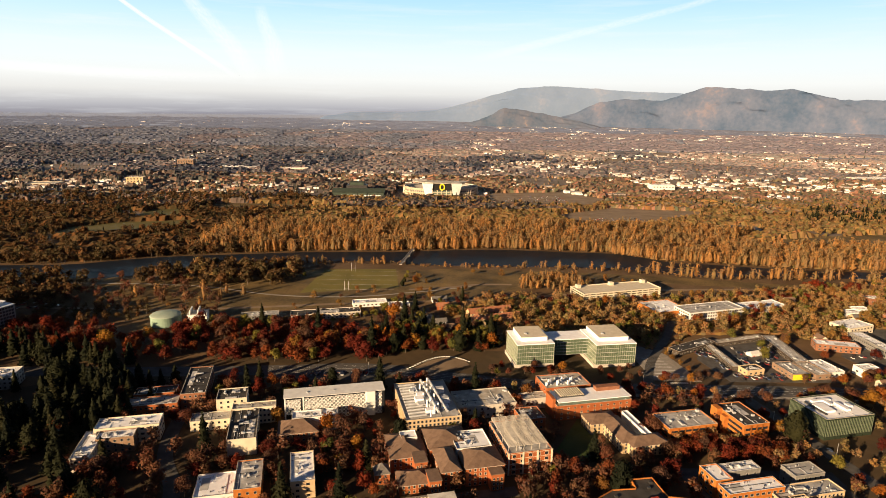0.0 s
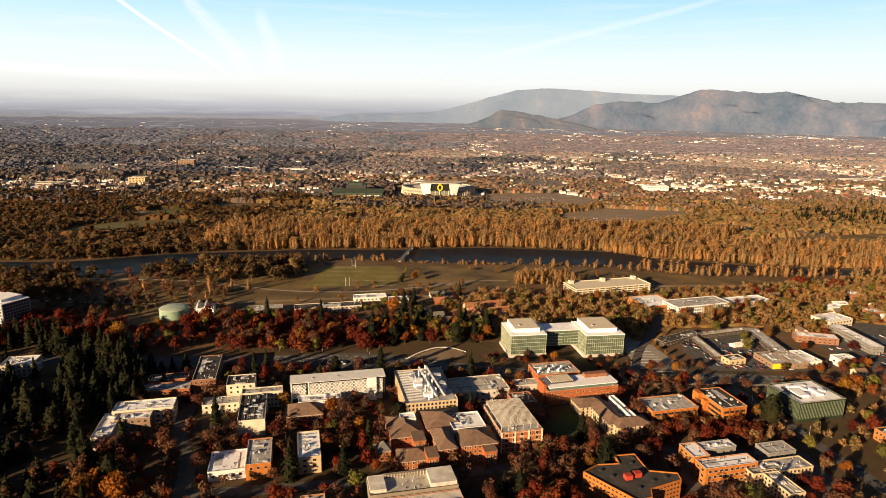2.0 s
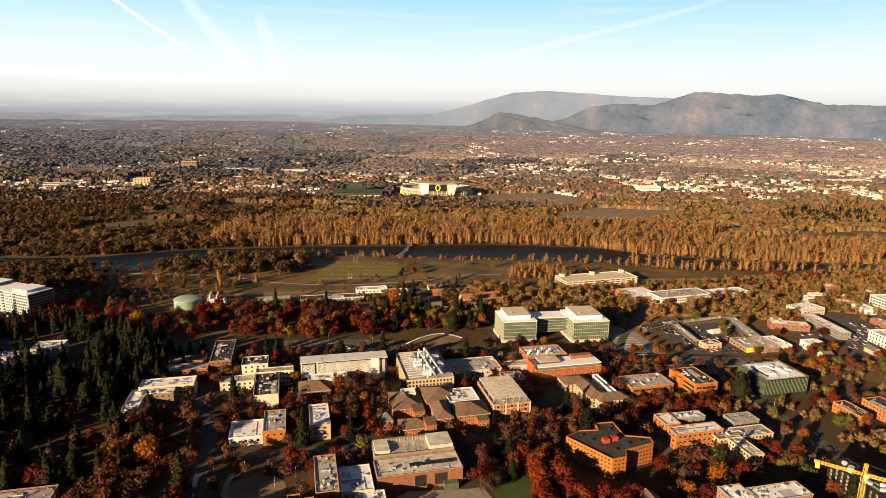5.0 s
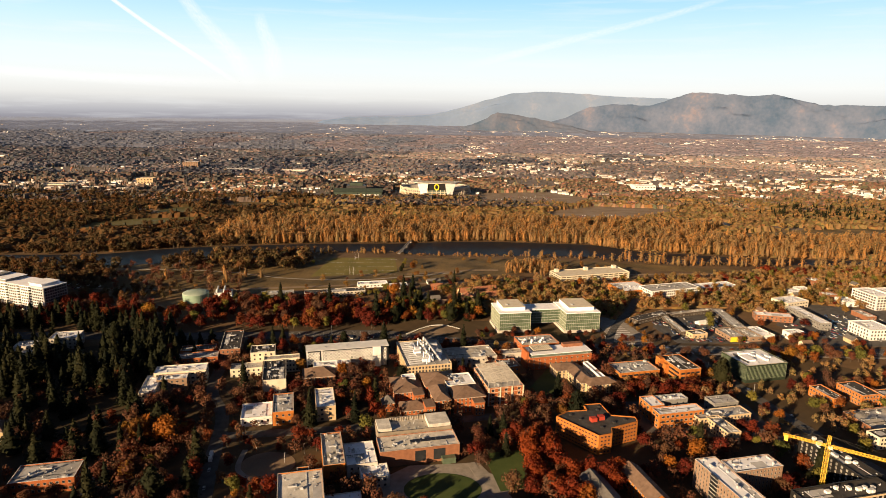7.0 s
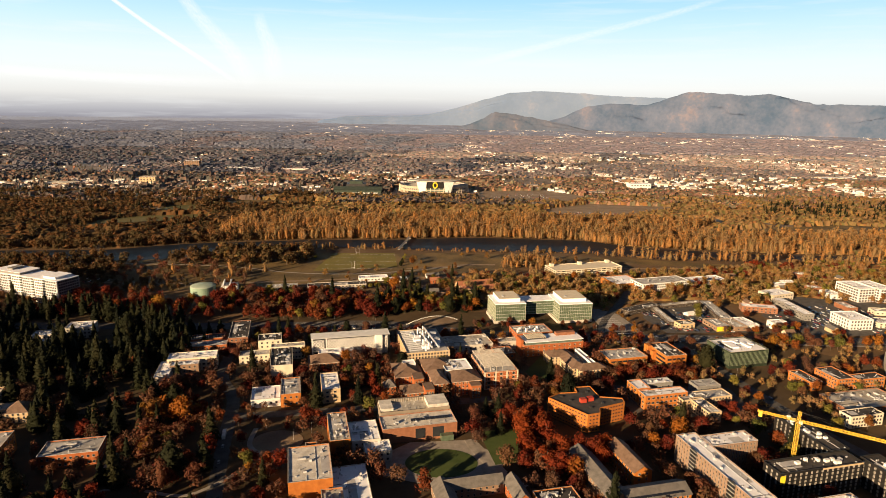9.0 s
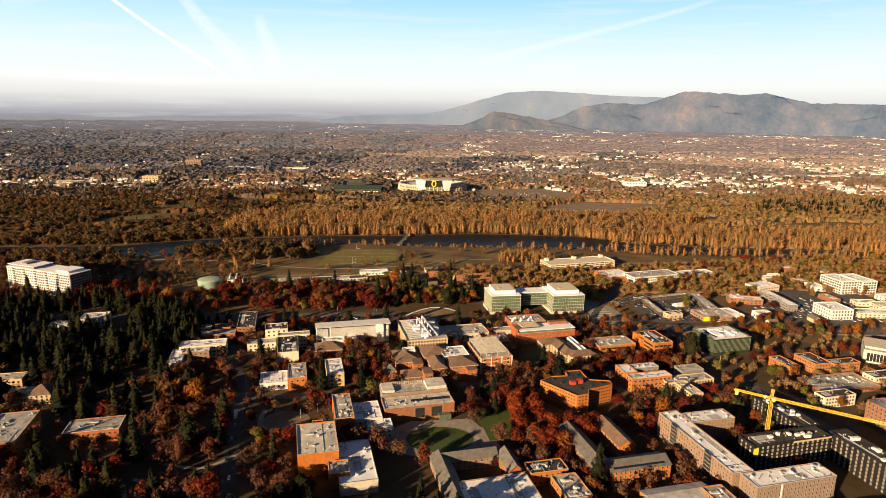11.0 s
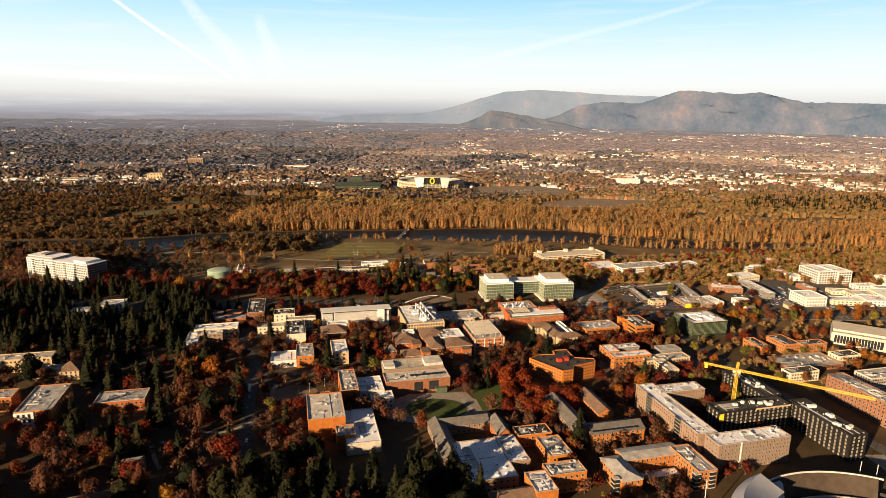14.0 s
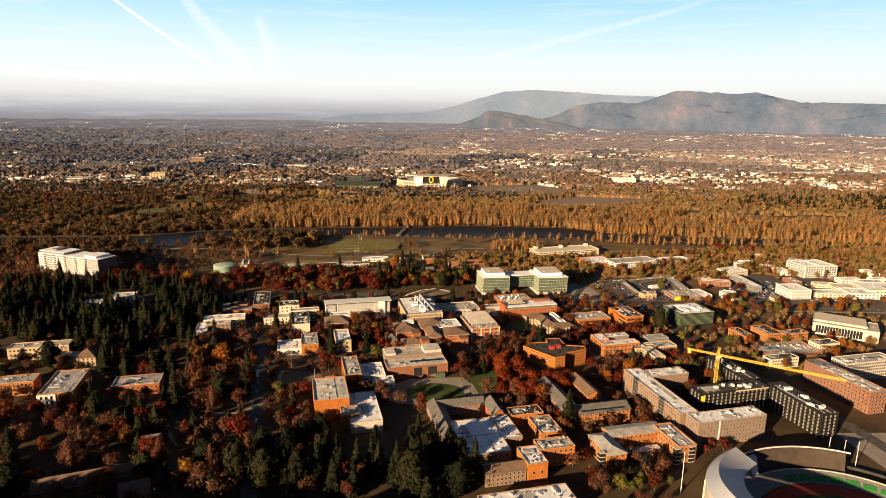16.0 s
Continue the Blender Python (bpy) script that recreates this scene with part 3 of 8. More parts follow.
def crown_tall(rng, n, h, r, base, size, level=1, core=0.85, lobes=8):
    """A narrow, ragged upright crown: small clumps climbing a few leaders."""
    k = int(rng.integers(3, 5))
    lead = rng.normal(0, 0.30 * r, (k, 2))
    top = rng.uniform(0.72, 1.0, k) * h
    w = np.arange(lobes) % k
    g = (np.arange(lobes) // k + rng.uniform(0.1, 0.9, lobes)) / math.ceil(lobes / k)
    rad = rng.uniform(0.24, 0.40, lobes) * r * (1.15 - 0.65 * g)
    cc = np.c_[lead[w] * (0.6 + 0.6 * g[:, None]) + rng.normal(0, 0.08 * r, (lobes, 2)), base + (top[w] - base) * (0.08 + 0.86 * g)]
    sq = rng.uniform(1.3, 2.3, lobes)
    pick = rng.integers(0, lobes, n)
    d = rng.normal(0, 1, (n, 3))
    d /= np.linalg.norm(d, axis=1)[:, None]
    p = cc[pick] + d * (rad[pick] * rng.uniform(0.8, 1.35, n))[:, None] * np.c_[np.ones(n), np.ones(n), sq[pick]]
    v, qd = cards(rng, p, d * np.array([1, 1, 0.4]), size, 1.4)
    if not core:
        return v, np.zeros((0, 4), int), qd
    cv, ct = clumps(rng, cc, rad * core, sq, level, 0.28)
    return np.vstack([v, cv]), np.zeros((0, 4), int), np.vstack([qd, ct + len(v)])


def crown_oval(rng, n, h, r, base, size, core=0.78, level=2):
    """A tall feathery oval crown, widest below its middle, with an uneven rim."""
    w = lambda f: np.sin(np.pi * np.clip(f, 0.02, 0.98) ** 0.9) ** 0.4
    ph = rng.uniform(0, 6, 3)
    wob = lambda a, f: 1 + 0.26 * np.sin(a * 2 + ph[0] + f * 5) + 0.2 * np.sin(a * 4 + ph[1] - f * 11) + 0.16 * np.sin(f * 15 + ph[2])
    f = rng.uniform(0.04, 1.0, n) ** 0.85
    a = rng.uniform(0, np.pi * 2, n)
    q = r * w(f) * wob(a, f) * rng.uniform(0.72, 1.08, n)
    p = np.c_[q * np.cos(a), q * np.sin(a), base + (h - base) * f]
    v, qd = cards(rng, p, np.c_[np.cos(a), np.sin(a), 0.9 * (f - 0.3)], size, 1.2)
    v0, f0 = ICO[level]
    g = (v0[:, 2] + 1) / 2
    b = np.arctan2(v0[:, 1], v0[:, 0])
    k = r * core * np.hypot(v0[:, 0], v0[:, 1]) * wob(b, g) * (1 + rng.normal(0, 0.24, len(v0)))
    cv = np.c_[k * np.cos(b), k * np.sin(b), base + (h * 0.93 - base) * g ** 1.15]
    return np.vstack([v, cv]), np.zeros((0, 4), int), np.vstack([qd, f0 + len(v)])


def crown_cone(rng, n, h, r, base, size, core=0.7):
    """A conifer: tiers of drooping branches round a dense ragged cone."""
    f = 1 - np.sqrt(rng.uniform(0.0, 1.0, n))
    f = np.clip(np.round(f * 14) / 14 + rng.normal(0, 0.012, n), 0, 0.99)
    z = base + (h - base) * f
    a = rng.uniform(0, np.pi * 2, n)
    tier = rng.uniform(0.68, 1.22, 16)
    rim = r * (1 - f) ** 0.8 * tier[np.clip(np.floor(f * 14 + 0.5).astype(int), 0, 15)] * (0.8 + 0.3 * np.sin(a * 2 + rng.uniform(0, 6)) * np.sin(f * 9 + rng.uniform(0, 6)) + 0.18 * np.sin(a * 5 + f * 40))
    q = rim * np.sqrt(rng.uniform(0.35, 1, n))
    p = np.c_[q * np.cos(a), q * np.sin(a), z - 0.25 * q]
    p[:, 2] = np.minimum(p[:, 2], h)
    v, qd = cards(rng, p, np.c_[0.6 * np.cos(a), 0.6 * np.sin(a), 0.8 + 0 * a], size)
    if not core:
        return v, np.zeros((0, 4), int), qd
    m, tiers = 9, 7
    cv, ct = [], []
    for t in range(tiers):
        z0, z1 = base + (h - base) * t / tiers, base + (h - base) * min(1, (t + 1.5) / tiers)
        rr = r * core * (1 - t / tiers) ** 0.9
        o = len(cv)
        for i in range(m):
            b = math.tau * i / m + t
            k = rr * (1.2 if i % 2 else 0.8) * rng.uniform(0.7, 1.2)
            cv.append((k * math.cos(b), k * math.sin(b), z0 - 0.2 * k))
        cv.append((0, 0, z1))
        ct += [(o + i, o + (i + 1) % m, o + m) for i in range(m)]
    return np.vstack([v, cv]), np.zeros((0, 4), int), np.vstack([qd, np.array(ct) + len(v)])


def trunk_mesh(rng, h, r, limbs, spread, base):
    """A tapered, slightly bent trunk whose limbs grow out of its rings, as one skin."""
    m, n = Mesh(), 6
    lean = Vector((rng.normal(0, 0.02) * h, rng.normal(0, 0.02) * h, 0))
    levels = [-0.02, 0.06, 0.25, 0.36, 0.47, 0.58, 0.70, 0.85]
    v, f = [], []
    for k, g in enumerate(levels):
        rr = r * (1.25 if k == 0 else 1.0 - 0.9 * g)
        c = lean * g * g + Vector((0, 0, h * g))
        v += [(c.x + rr * math.cos(math.tau * i / n), c.y + rr * math.sin(math.tau * i / n), c.z) for i in range(n)]
        if k:
            o = (k - 1) * n
            f += [(o + i, o + (i + 1) % n, o + n + (i + 1) % n, o + n + i) for i in range(n)]
    f.append(tuple(range((len(levels) - 1) * n, len(levels) * n)))
    for i in range(limbs):
        k = int(rng.integers(2, len(levels) - 1))
        j = k * n + int(rng.integers(n))
        p = Vector(v[j])
        g = levels[k]
        out = Vector((p.x - lean.x * g * g, p.y - lean.y * g * g, 0)).normalized()
        tip = p + (out * spread + Vector((0, 0, h * rng.uniform(0.12, 0.26)))) * rng.uniform(0.6, 1.0)
        side = out.cross(Vector((0, 0, 1))) * r * 0.35
        o = len(v)
        q = r * 0.05
        v += [tuple(p + side - out * 0.05), tuple(p - side - out * 0.05), tuple(tip), tuple(tip + Vector((q, 0, q)))]
        f += [(j, o, o + 2), (o, o + 1, o + 3, o + 2), (o + 1, j, o + 2, o + 3)]
    return m.faces(v, f, "bark")


TREES = {}


def tree_kind(kind, label, leaf, shape, variants, n, h, r, base, size, limbs, tr=0.28, category="tree", **opts):
    """Prototype trees of one kind; the first of each variant stays unlinked from the ground until it is placed."""
    TREES[kind] = dict(label=label, category=category, meshes=[])
    for k in range(variants):
        rng = np.random.default_rng(hash_seed(kind, k))
        hh, rr = h * rng.uniform(0.9, 1.12), r * rng.uniform(0.88, 1.15)
        v, q, t3 = shape(rng, n, hh, rr, base * hh, size, **opts)
        TREES[kind]["meshes"].append((trunk_mesh(rng, hh, tr, limbs, rr * 0.6, base).data("trunk"), bulk("crown", v, q, t3, [leaf])))


def hash_seed(text, k):
    return sum(ord(c) * (i + 3) for i, c in enumerate(text)) * 17 + k * 101


tree_kind("maple_red", "broad maple tree in deep red autumn leaf", "leaf_red", crown_round, 6, 620, 13, 6.2, 0.20, 0.5, 6, lobes=9, core=0.58)
tree_kind("maple_fire", "spreading tree in burning orange-red autumn leaf", "leaf_fire", crown_round, 4, 800, 15, 7.4, 0.18, 0.5, 6, lobes=11, core=0.62)
tree_kind("maple_orange", "broad tree in orange and gold autumn leaf", "leaf_orange", crown_round, 4, 620, 14, 6.0, 0.20, 0.5, 6, lobes=9, core=0.58)
tree_kind("linden_gold", "rounded street tree in yellow-gold autumn leaf", "leaf_gold", crown_round, 3, 600, 13, 5.4, 0.20, 0.45, 6, lobes=9, core=0.58)
tree_kind("oak_brown", "thin-leaved brown autumn tree with bare limbs", "leaf_brown", crown_round, 5, 760, 13, 6.0, 0.22, 0.4, 14, core=0.45, lobes=10)
tree_kind("tree_olive", "broad tree still olive green", "leaf_olive", crown_round, 4, 640, 13, 6.0, 0.15, 0.5, 6, lobes=9, core=0.6)
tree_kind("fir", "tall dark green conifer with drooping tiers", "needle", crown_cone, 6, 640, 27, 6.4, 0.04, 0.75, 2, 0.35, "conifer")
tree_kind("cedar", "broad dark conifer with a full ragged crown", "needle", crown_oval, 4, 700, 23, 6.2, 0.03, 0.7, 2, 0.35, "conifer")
tree_kind("poplar", "narrow upright poplar with pale brown leaves", "leaf_brown", crown_oval, 3, 560, 19, 3.8, 0.06, 0.45, 8, core=0.5)
TREE_COUNT = [0]


def plant(kind, x, y, scale=1.0, rng=random):
    """One tree with its trunk and crown."""
    t = TREES[kind]
    tk, cr = t["meshes"][rng.randrange(len(t["meshes"]))]
    e = new(NAMES[kind])
    e.empty_display_size = 1.0
    e.matrix_basis = pose(x, y, 0, 0, 0, rng.uniform(0, 360)) @ Matrix.Diagonal((scale * rng.uniform(0.92, 1.08), scale * rng.uniform(0.92, 1.08), scale, 1))
    tagged(e, t["label"], t["category"], "campus trees")
    part("trunk", tk, e)
    part("crown", cr, e)
    TREE_COUNT[0] += 1


def woods(name, label, places, leaf, shape, n, h, r, base, size, trunk=0.3, seed=5, variants=6, **opts):
    """Many trees in one mesh: places are (x, y, scale)."""
    rng = np.random.default_rng(seed)
    temps = []
    for k in range(variants):
        v, q, t3 = shape(rng, n, h, r, base * h, size, **opts)
        if trunk:
            o, t = len(v), trunk
            tv = [(-t, -t, -0.3), (t, -t, -0.3), (t, t, -0.3), (-t, t, -0.3), (0, 0, h * 0.8), (0.05, 0, h * 0.8), (0.05, 0.05, h * 0.8), (0, 0.05, h * 0.8)]
            v = np.vstack([v, tv])
            q = np.vstack([q, [[o, o + 1, o + 5, o + 4], [o + 1, o + 2, o + 6, o + 5], [o + 2, o + 3, o + 7, o + 6], [o + 3, o, o + 4, o + 7]]])
        temps.append((v, q, t3))
    vs, qs, ts, hq, ht, mq, off = [], [], [], [], [], [], 0
    for x, y, s in places:
        v, q, t3 = temps[rng.integers(variants)]
        a = rng.uniform(0, math.tau)
        c, sn = math.cos(a), math.sin(a)
        sx = s * rng.uniform(0.85, 1.15)
        p = np.c_[(v[:, 0] * c - v[:, 1] * sn) * sx, (v[:, 0] * sn + v[:, 1] * c) * sx, v[:, 2] * s * rng.uniform(0.8, 1.15)]
        o, fs = far_place(x, y, 0)
        vs.append(p * fs + np.array(o))
        qs.append(q + off)
        ts.append(t3 + off)
        off += len(v)
        tone = rng.random()
        hq.append(np.full(len(q), tone))
        ht.append(tone + rng.normal(0, 0.05, len(t3)))
        mq.append(np.ones(len(q)))
    t_all = np.vstack(ts)
    me = bulk(name, np.vstack(vs), np.vstack(qs), t_all, [leaf, "bark"], np.concatenate(hq + ht), np.concatenate(mq + [np.zeros(len(t_all))]))
    return tagged(new(name, me), label, "trees", kind="stuff")


def tree_tops(name, label, grid, leaf, lo, hi, gap, seed, jitter=0.35):
    """Close-set tree tops as one crumpled skin over a grid of (x, y); gap(j, i, x, y) says where it opens."""
    rng = np.random.default_rng(seed)
    nj, ni = len(grid), len(grid[0])
    vs, shut = [], np.ones((nj, ni), bool)
    for j in range(nj):
        for i in range(ni):
            x, y = grid[j][i]
            x2, y2 = grid[min(j + 1, nj - 1)][min(i + 1, ni - 1)]
            x += rng.normal(0, jitter) * max(abs(x2 - x), 1) * 0.6
            y += rng.normal(0, jitter) * max(abs(y2 - y), 1) * 0.6
            shut[j, i] = not gap(j, i, x, y)
            n = noise.noise((x * 0.011, y * 0.011, seed))
            z = (lo + (hi - lo) * rng.random() ** 1.3) * (1 + 0.5 * n) if shut[j, i] else -1.5
            vs.append(far_place(x, y, z)[0])
    qs, hue = [], []
    for j in range(nj - 1):
        for i in range(ni - 1):
            if shut[j:j + 2, i:i + 2].sum() >= 2:
                a = j * ni + i
                qs.append((a, a + 1, a + ni + 1, a + ni))
                x, y = grid[j][i]
                hue.append(0.5 + 0.7 * noise.noise((x * 0.02, y * 0.02, seed + 3)) + rng.normal(0, 0.12))
    me = bulk(name, vs, qs, np.zeros((0, 3), int), [leaf], hue)
    return tagged(new(name, me), label, "trees", kind="stuff")


def inside(poly, x, y):
    hit = False
    for i in range(len(poly)):
        (x0, y0), (x1, y1) = poly[i - 1], poly[i]
        if (y0 > y) != (y1 > y) and x < (x1 - x0) * (y - y0) / (y1 - y0) + x0:
            hit = not hit
    return hit


def in_river(x, y, pad=6):
    if x < RIVER[0][0] or x > RIVER[-1][0]:
        return False
    for (xa, ya, wa), (xb, yb, wb) in zip(RIVER, RIVER[1:]):
        if xa <= x <= xb:
            f = (x - xa) / (xb - xa)
            return abs(y - (ya + (yb - ya) * f)) < (wa + (wb - wa) * f) / 2 + pad
    return False


def scatter(poly, n, seed, gap=0.0, avoid=(), lumps=0.0):
    """Places inside a polygon, off buildings, roads and water; lumps: how strongly they gather in groups."""
    rnd = random.Random(seed)
    xs, ys = [p[0] for p in poly], [p[1] for p in poly]
    out, tries = [], 0
    cells = set()
    while len(out) < n and tries < n * 30:
        tries += 1
        x, y = rnd.uniform(min(xs), max(xs)), rnd.uniform(min(ys), max(ys))
        if not inside(poly, x, y) or blocked(x, y) or in_river(x, y) or any(inside(a, x, y) for a in avoid) or on_road(x, y):
            continue
        if lumps and noise.noise((x * 0.012 + seed, y * 0.012, 0.5)) * 0.5 + 0.5 < lumps * rnd.random():
            continue
        if gap:
            c = (int(x // gap), int(y // gap))
            if c in cells:
                continue
            cells.add(c)
        out.append((x, y))
    return out


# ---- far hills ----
# Haze is put into the hill colours as blue; c3 is the clearings.
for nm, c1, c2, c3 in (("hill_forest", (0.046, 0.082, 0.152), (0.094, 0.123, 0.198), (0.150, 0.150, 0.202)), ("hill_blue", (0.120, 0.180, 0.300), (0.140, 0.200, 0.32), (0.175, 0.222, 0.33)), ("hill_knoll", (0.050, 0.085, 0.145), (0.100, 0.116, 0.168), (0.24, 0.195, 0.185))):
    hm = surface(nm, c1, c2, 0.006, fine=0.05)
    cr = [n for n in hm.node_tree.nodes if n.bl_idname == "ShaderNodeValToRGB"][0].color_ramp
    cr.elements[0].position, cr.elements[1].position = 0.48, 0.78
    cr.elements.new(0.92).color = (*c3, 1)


def hills(name, label, knots, dist, depth, mat, rough, seed):
    """A range of hills whose crest follows (slope to the side, slope upwards) seen from the flight path."""
    ks, hs = [k[0] for k in knots], [k[1] for k in knots]
    nx, ny = 220, 16
    v, f = [], []
    for j in range(ny + 1):
        g = j / ny                       # 0 at the foot, 1 on the crest
        for i in range(nx + 1):
            k = ks[0] + (ks[-1] - ks[0]) * i / nx
            crest = 255 + np.interp(k, ks, hs) * dist
            n1 = noise.fractal((k * 14 + seed, g * 2.2, seed), 1.0, 2.0, 5)
            n2 = noise.fractal((k * 60, g * 8, seed + 3), 1.0, 2.0, 4)
            z = max(-60, crest) * (g ** 0.8) * (1 + rough * n1 * g * (1 - g) * 3) + (n2 * 12 if j else 0) * (crest > 20) - 60 * (1 - g) ** 2
            dd = dist - depth * (1 - g) + n1 * depth * 0.10 * (1 - g)
            y = dd / math.sqrt(1 + k * k)
            s = (4350 + (dist - 7500) * 0.05 - (1 - g) * 60) / dd
            v.append(tuple(MID + (Vector((MID.x + k * y, MID.y + y, z)) - MID) * s))
    for j in range(ny):
        for i in range(nx):
            a = j * (nx + 1) + i
            f.append((a, a + 1, a + nx + 2, a + nx + 1))
    me = Mesh().faces(v, f, mat).data(name)
    for p in me.polygons:
        p.use_smooth = True
    return tagged(new(name, me), label, "hills", kind="structure")


hills("backdrop_ridge", "long wooded ridge painted hazy blue on the horizon", [(-0.25, -0.04), (-0.19, -0.03), (-0.165, -0.0175), (-0.12, -0.0103), (-0.048, -0.0093), (0.006, -0.0059), (0.041, 0.0017), (0.086, 0.0154), (0.135, 0.029), (0.188, 0.0322), (0.247, 0.0294), (0.302, 0.0257), (0.402, 0.0231), (0.494, 0.0158), (0.634, 0.0055), (0.9, 0.003)], 11500, 2600, "hill_blue", 0.25, 3.0)
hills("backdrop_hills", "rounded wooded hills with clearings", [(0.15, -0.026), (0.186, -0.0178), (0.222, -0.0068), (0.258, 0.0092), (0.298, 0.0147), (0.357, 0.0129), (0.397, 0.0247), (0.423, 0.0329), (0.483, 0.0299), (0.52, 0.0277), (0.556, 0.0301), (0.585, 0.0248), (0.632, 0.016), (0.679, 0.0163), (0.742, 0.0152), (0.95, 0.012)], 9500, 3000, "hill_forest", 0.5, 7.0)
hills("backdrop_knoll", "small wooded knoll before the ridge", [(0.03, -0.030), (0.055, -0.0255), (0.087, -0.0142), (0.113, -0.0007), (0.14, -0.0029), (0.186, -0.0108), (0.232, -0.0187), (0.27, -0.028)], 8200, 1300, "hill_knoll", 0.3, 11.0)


# ---- campus buildings ----
ROT = 12.0


class Site:
    """A building made of several wings, each given by its centre in the world and its size."""

    def __init__(self, name, label, x, y, rot=ROT, category="building", group=""):
        self.e, self.x, self.y, self.rot = thing(name, label, category, x, y, rot, group=group), x, y, rot

    def local(self, cx, cy):
        c, s = math.cos(radians(self.rot)), math.sin(radians(self.rot))
        return c * (cx - self.x) + s * (cy - self.y), -s * (cx - self.x) + c * (cy - self.y)

    def rect(self, cx, cy, l, wd):
        keep_out(cx, cy, l, wd, self.rot)
        u, v = self.local(cx, cy)
        return u - l / 2, v - wd / 2, u + l / 2, v + wd / 2

    def wing(self, cx, cy, l, wd, h, wall, **k):
        r = self.rect(cx, cy, l, wd)
        block(self.e, *r, h, wall, **k)
        return r

    def hipped(self, cx, cy, l, wd, h, wall, roof, rise, floors=3, bay=3.6, ww=1.4, wh=1.9, sides="sw", frame_mat="window_frame"):
        """A wing under a hipped roof."""
        x0, y0, x1, y1 = self.rect(cx, cy, l, wd)
        part("wall", Mesh().box(x0, y0, 0, x1, y1, h, wall), self.e)
        part("cornice", Mesh().box(x0 - 0.3, y0 - 0.3, h - 0.5, x1 + 0.3, y1 + 0.3, h - 0.01, "concrete"), self.e)
        hip(self.e, x0, y0, x1, y1, h, rise, roof)
        zs = [h / floors * (k + 0.5) for k in range(floors)]
        for c, a in (("s", (x0, y0, x1, y0)), ("w", (x0, y1, x0, y0)), ("e", (x1, y0, x1, y1))):
            if c in sides:
                windows(self.e, *a, zs, bay, ww, wh, frame_mat)
        return x0, y0, x1, y1

    def gabled(self, cx, cy, l, wd, h, wall, roof, rise, floors=2, bay=4.0, ww=1.3, wh=1.6, along=None, sides="sw"):
        x0, y0, x1, y1 = self.rect(cx, cy, l, wd)
        part("wall", Mesh().box(x0, y0, 0, x1, y1, h, wall), self.e)
        gable(self.e, x0, y0, x1, y1, h, rise, roof, wall, along=along or ("x" if l > wd else "y"))
        zs = [h / floors * (k + 0.5) for k in range(floors)]
        for c, a in (("s", (x0, y0, x1, y0)), ("w", (x0, y1, x0, y0)), ("e", (x1, y0, x1, y1))):
            if c in sides:
                windows(self.e, *a, zs, bay, ww, wh)
        return x0, y0, x1, y1


# brick residence hall
s = Site("residence_hall", "tan brick residence hall with three wings and white roof", 214, 169)
DORM = dict(floors=7, bay=2.9, ww=0.95, wh=1.6, cap="white_paint")
s.wing(243, 183, 62, 16, 20.5, "brick_grey", units=9, seed=3, **DORM)
r = s.wing(205, 229, 16, 87, 20.5, "brick_tan", units=7, seed=4, **DORM)
s.wing(226, 265, 38, 15, 20.5, "brick_tan", units=3, seed=5, **DORM)
for y in (r[1] + 22, r[1] + 62):      # glazed stair bays
    bay_ob = part("glazed_bay", Mesh().box(r[0] - 0.7, y, 0, r[0] - 0.05, y + 7, 21.8, "window_glass"), s.e, "dark glazed stair bay")
    for k in range(8):
        part("mullion", Mesh().box(r[0] - 0.85, y - 0.1, k * 2.9, r[0] - 0.1, y + 7.1, k * 2.9 + 0.3, "concrete"), bay_ob)
part("white_fin", Mesh().box(s.local(232, 173)[0], -0.6, 0, s.local(232, 173)[0] + 1.2, -0.05, 21, "white_paint"), s.e, "white vertical fin")

# dark building under construction
s = Site("unfinished_hall", "dark unfinished residence hall wrapped in black sheathing", 271, 231, category="building")
DARK = dict(floors=7, bay=4.3, ww=1.1, wh=1.4, frame_mat="concrete", cap="metal_dark", roof="roof_dark", glass="grey_panel", par=1.0)
for cx, cy, l, wd in ((270, 233, 68, 16), (322, 212, 16, 60), (294, 275, 16, 54)):
    x0, y0, x1, y1 = s.wing(cx, cy, l, wd, 20.5, "dark_panel", **DARK)
    rnd = random.Random(int(cx))
    for k in range(9):                 # wrapped bundles on the roof
        x, y = rnd.uniform(x0 + 2, x1 - 5), rnd.uniform(y0 + 2, y1 - 5)
        a, b, c = rnd.uniform(2, 4), rnd.uniform(2, 3.2), rnd.uniform(1.4, 2.4)
        m = Mesh().prism([(x + 0.3, y), (x + a - 0.3, y), (x + a, y + 0.4), (x + a, y + b - 0.3), (x + a - 0.5, y + b), (x, y + b - 0.2), (x, y + 0.5)], 20.7, 20.7 + c, "white_paint")
        part("wrapped_crate", m, s.e, "bundle wrapped in white plastic on the roof")
x0, y0, x1, y1 = s.rect(270, 233, 68, 16)
part("edge_board", Mesh().box(x0 + 34, y0 - 0.3, 20.0, x1, y0 - 0.1, 21.2, "yellow_stone"), s.e, "bare yellow edge boarding")
part("sheathing_patch", Mesh().box(x0 - 0.1, y0 - 0.25, 13.5, x0 + 4, y0 - 0.05, 19.5, "yellow_paint"), s.e, "yellow sheathing patch")

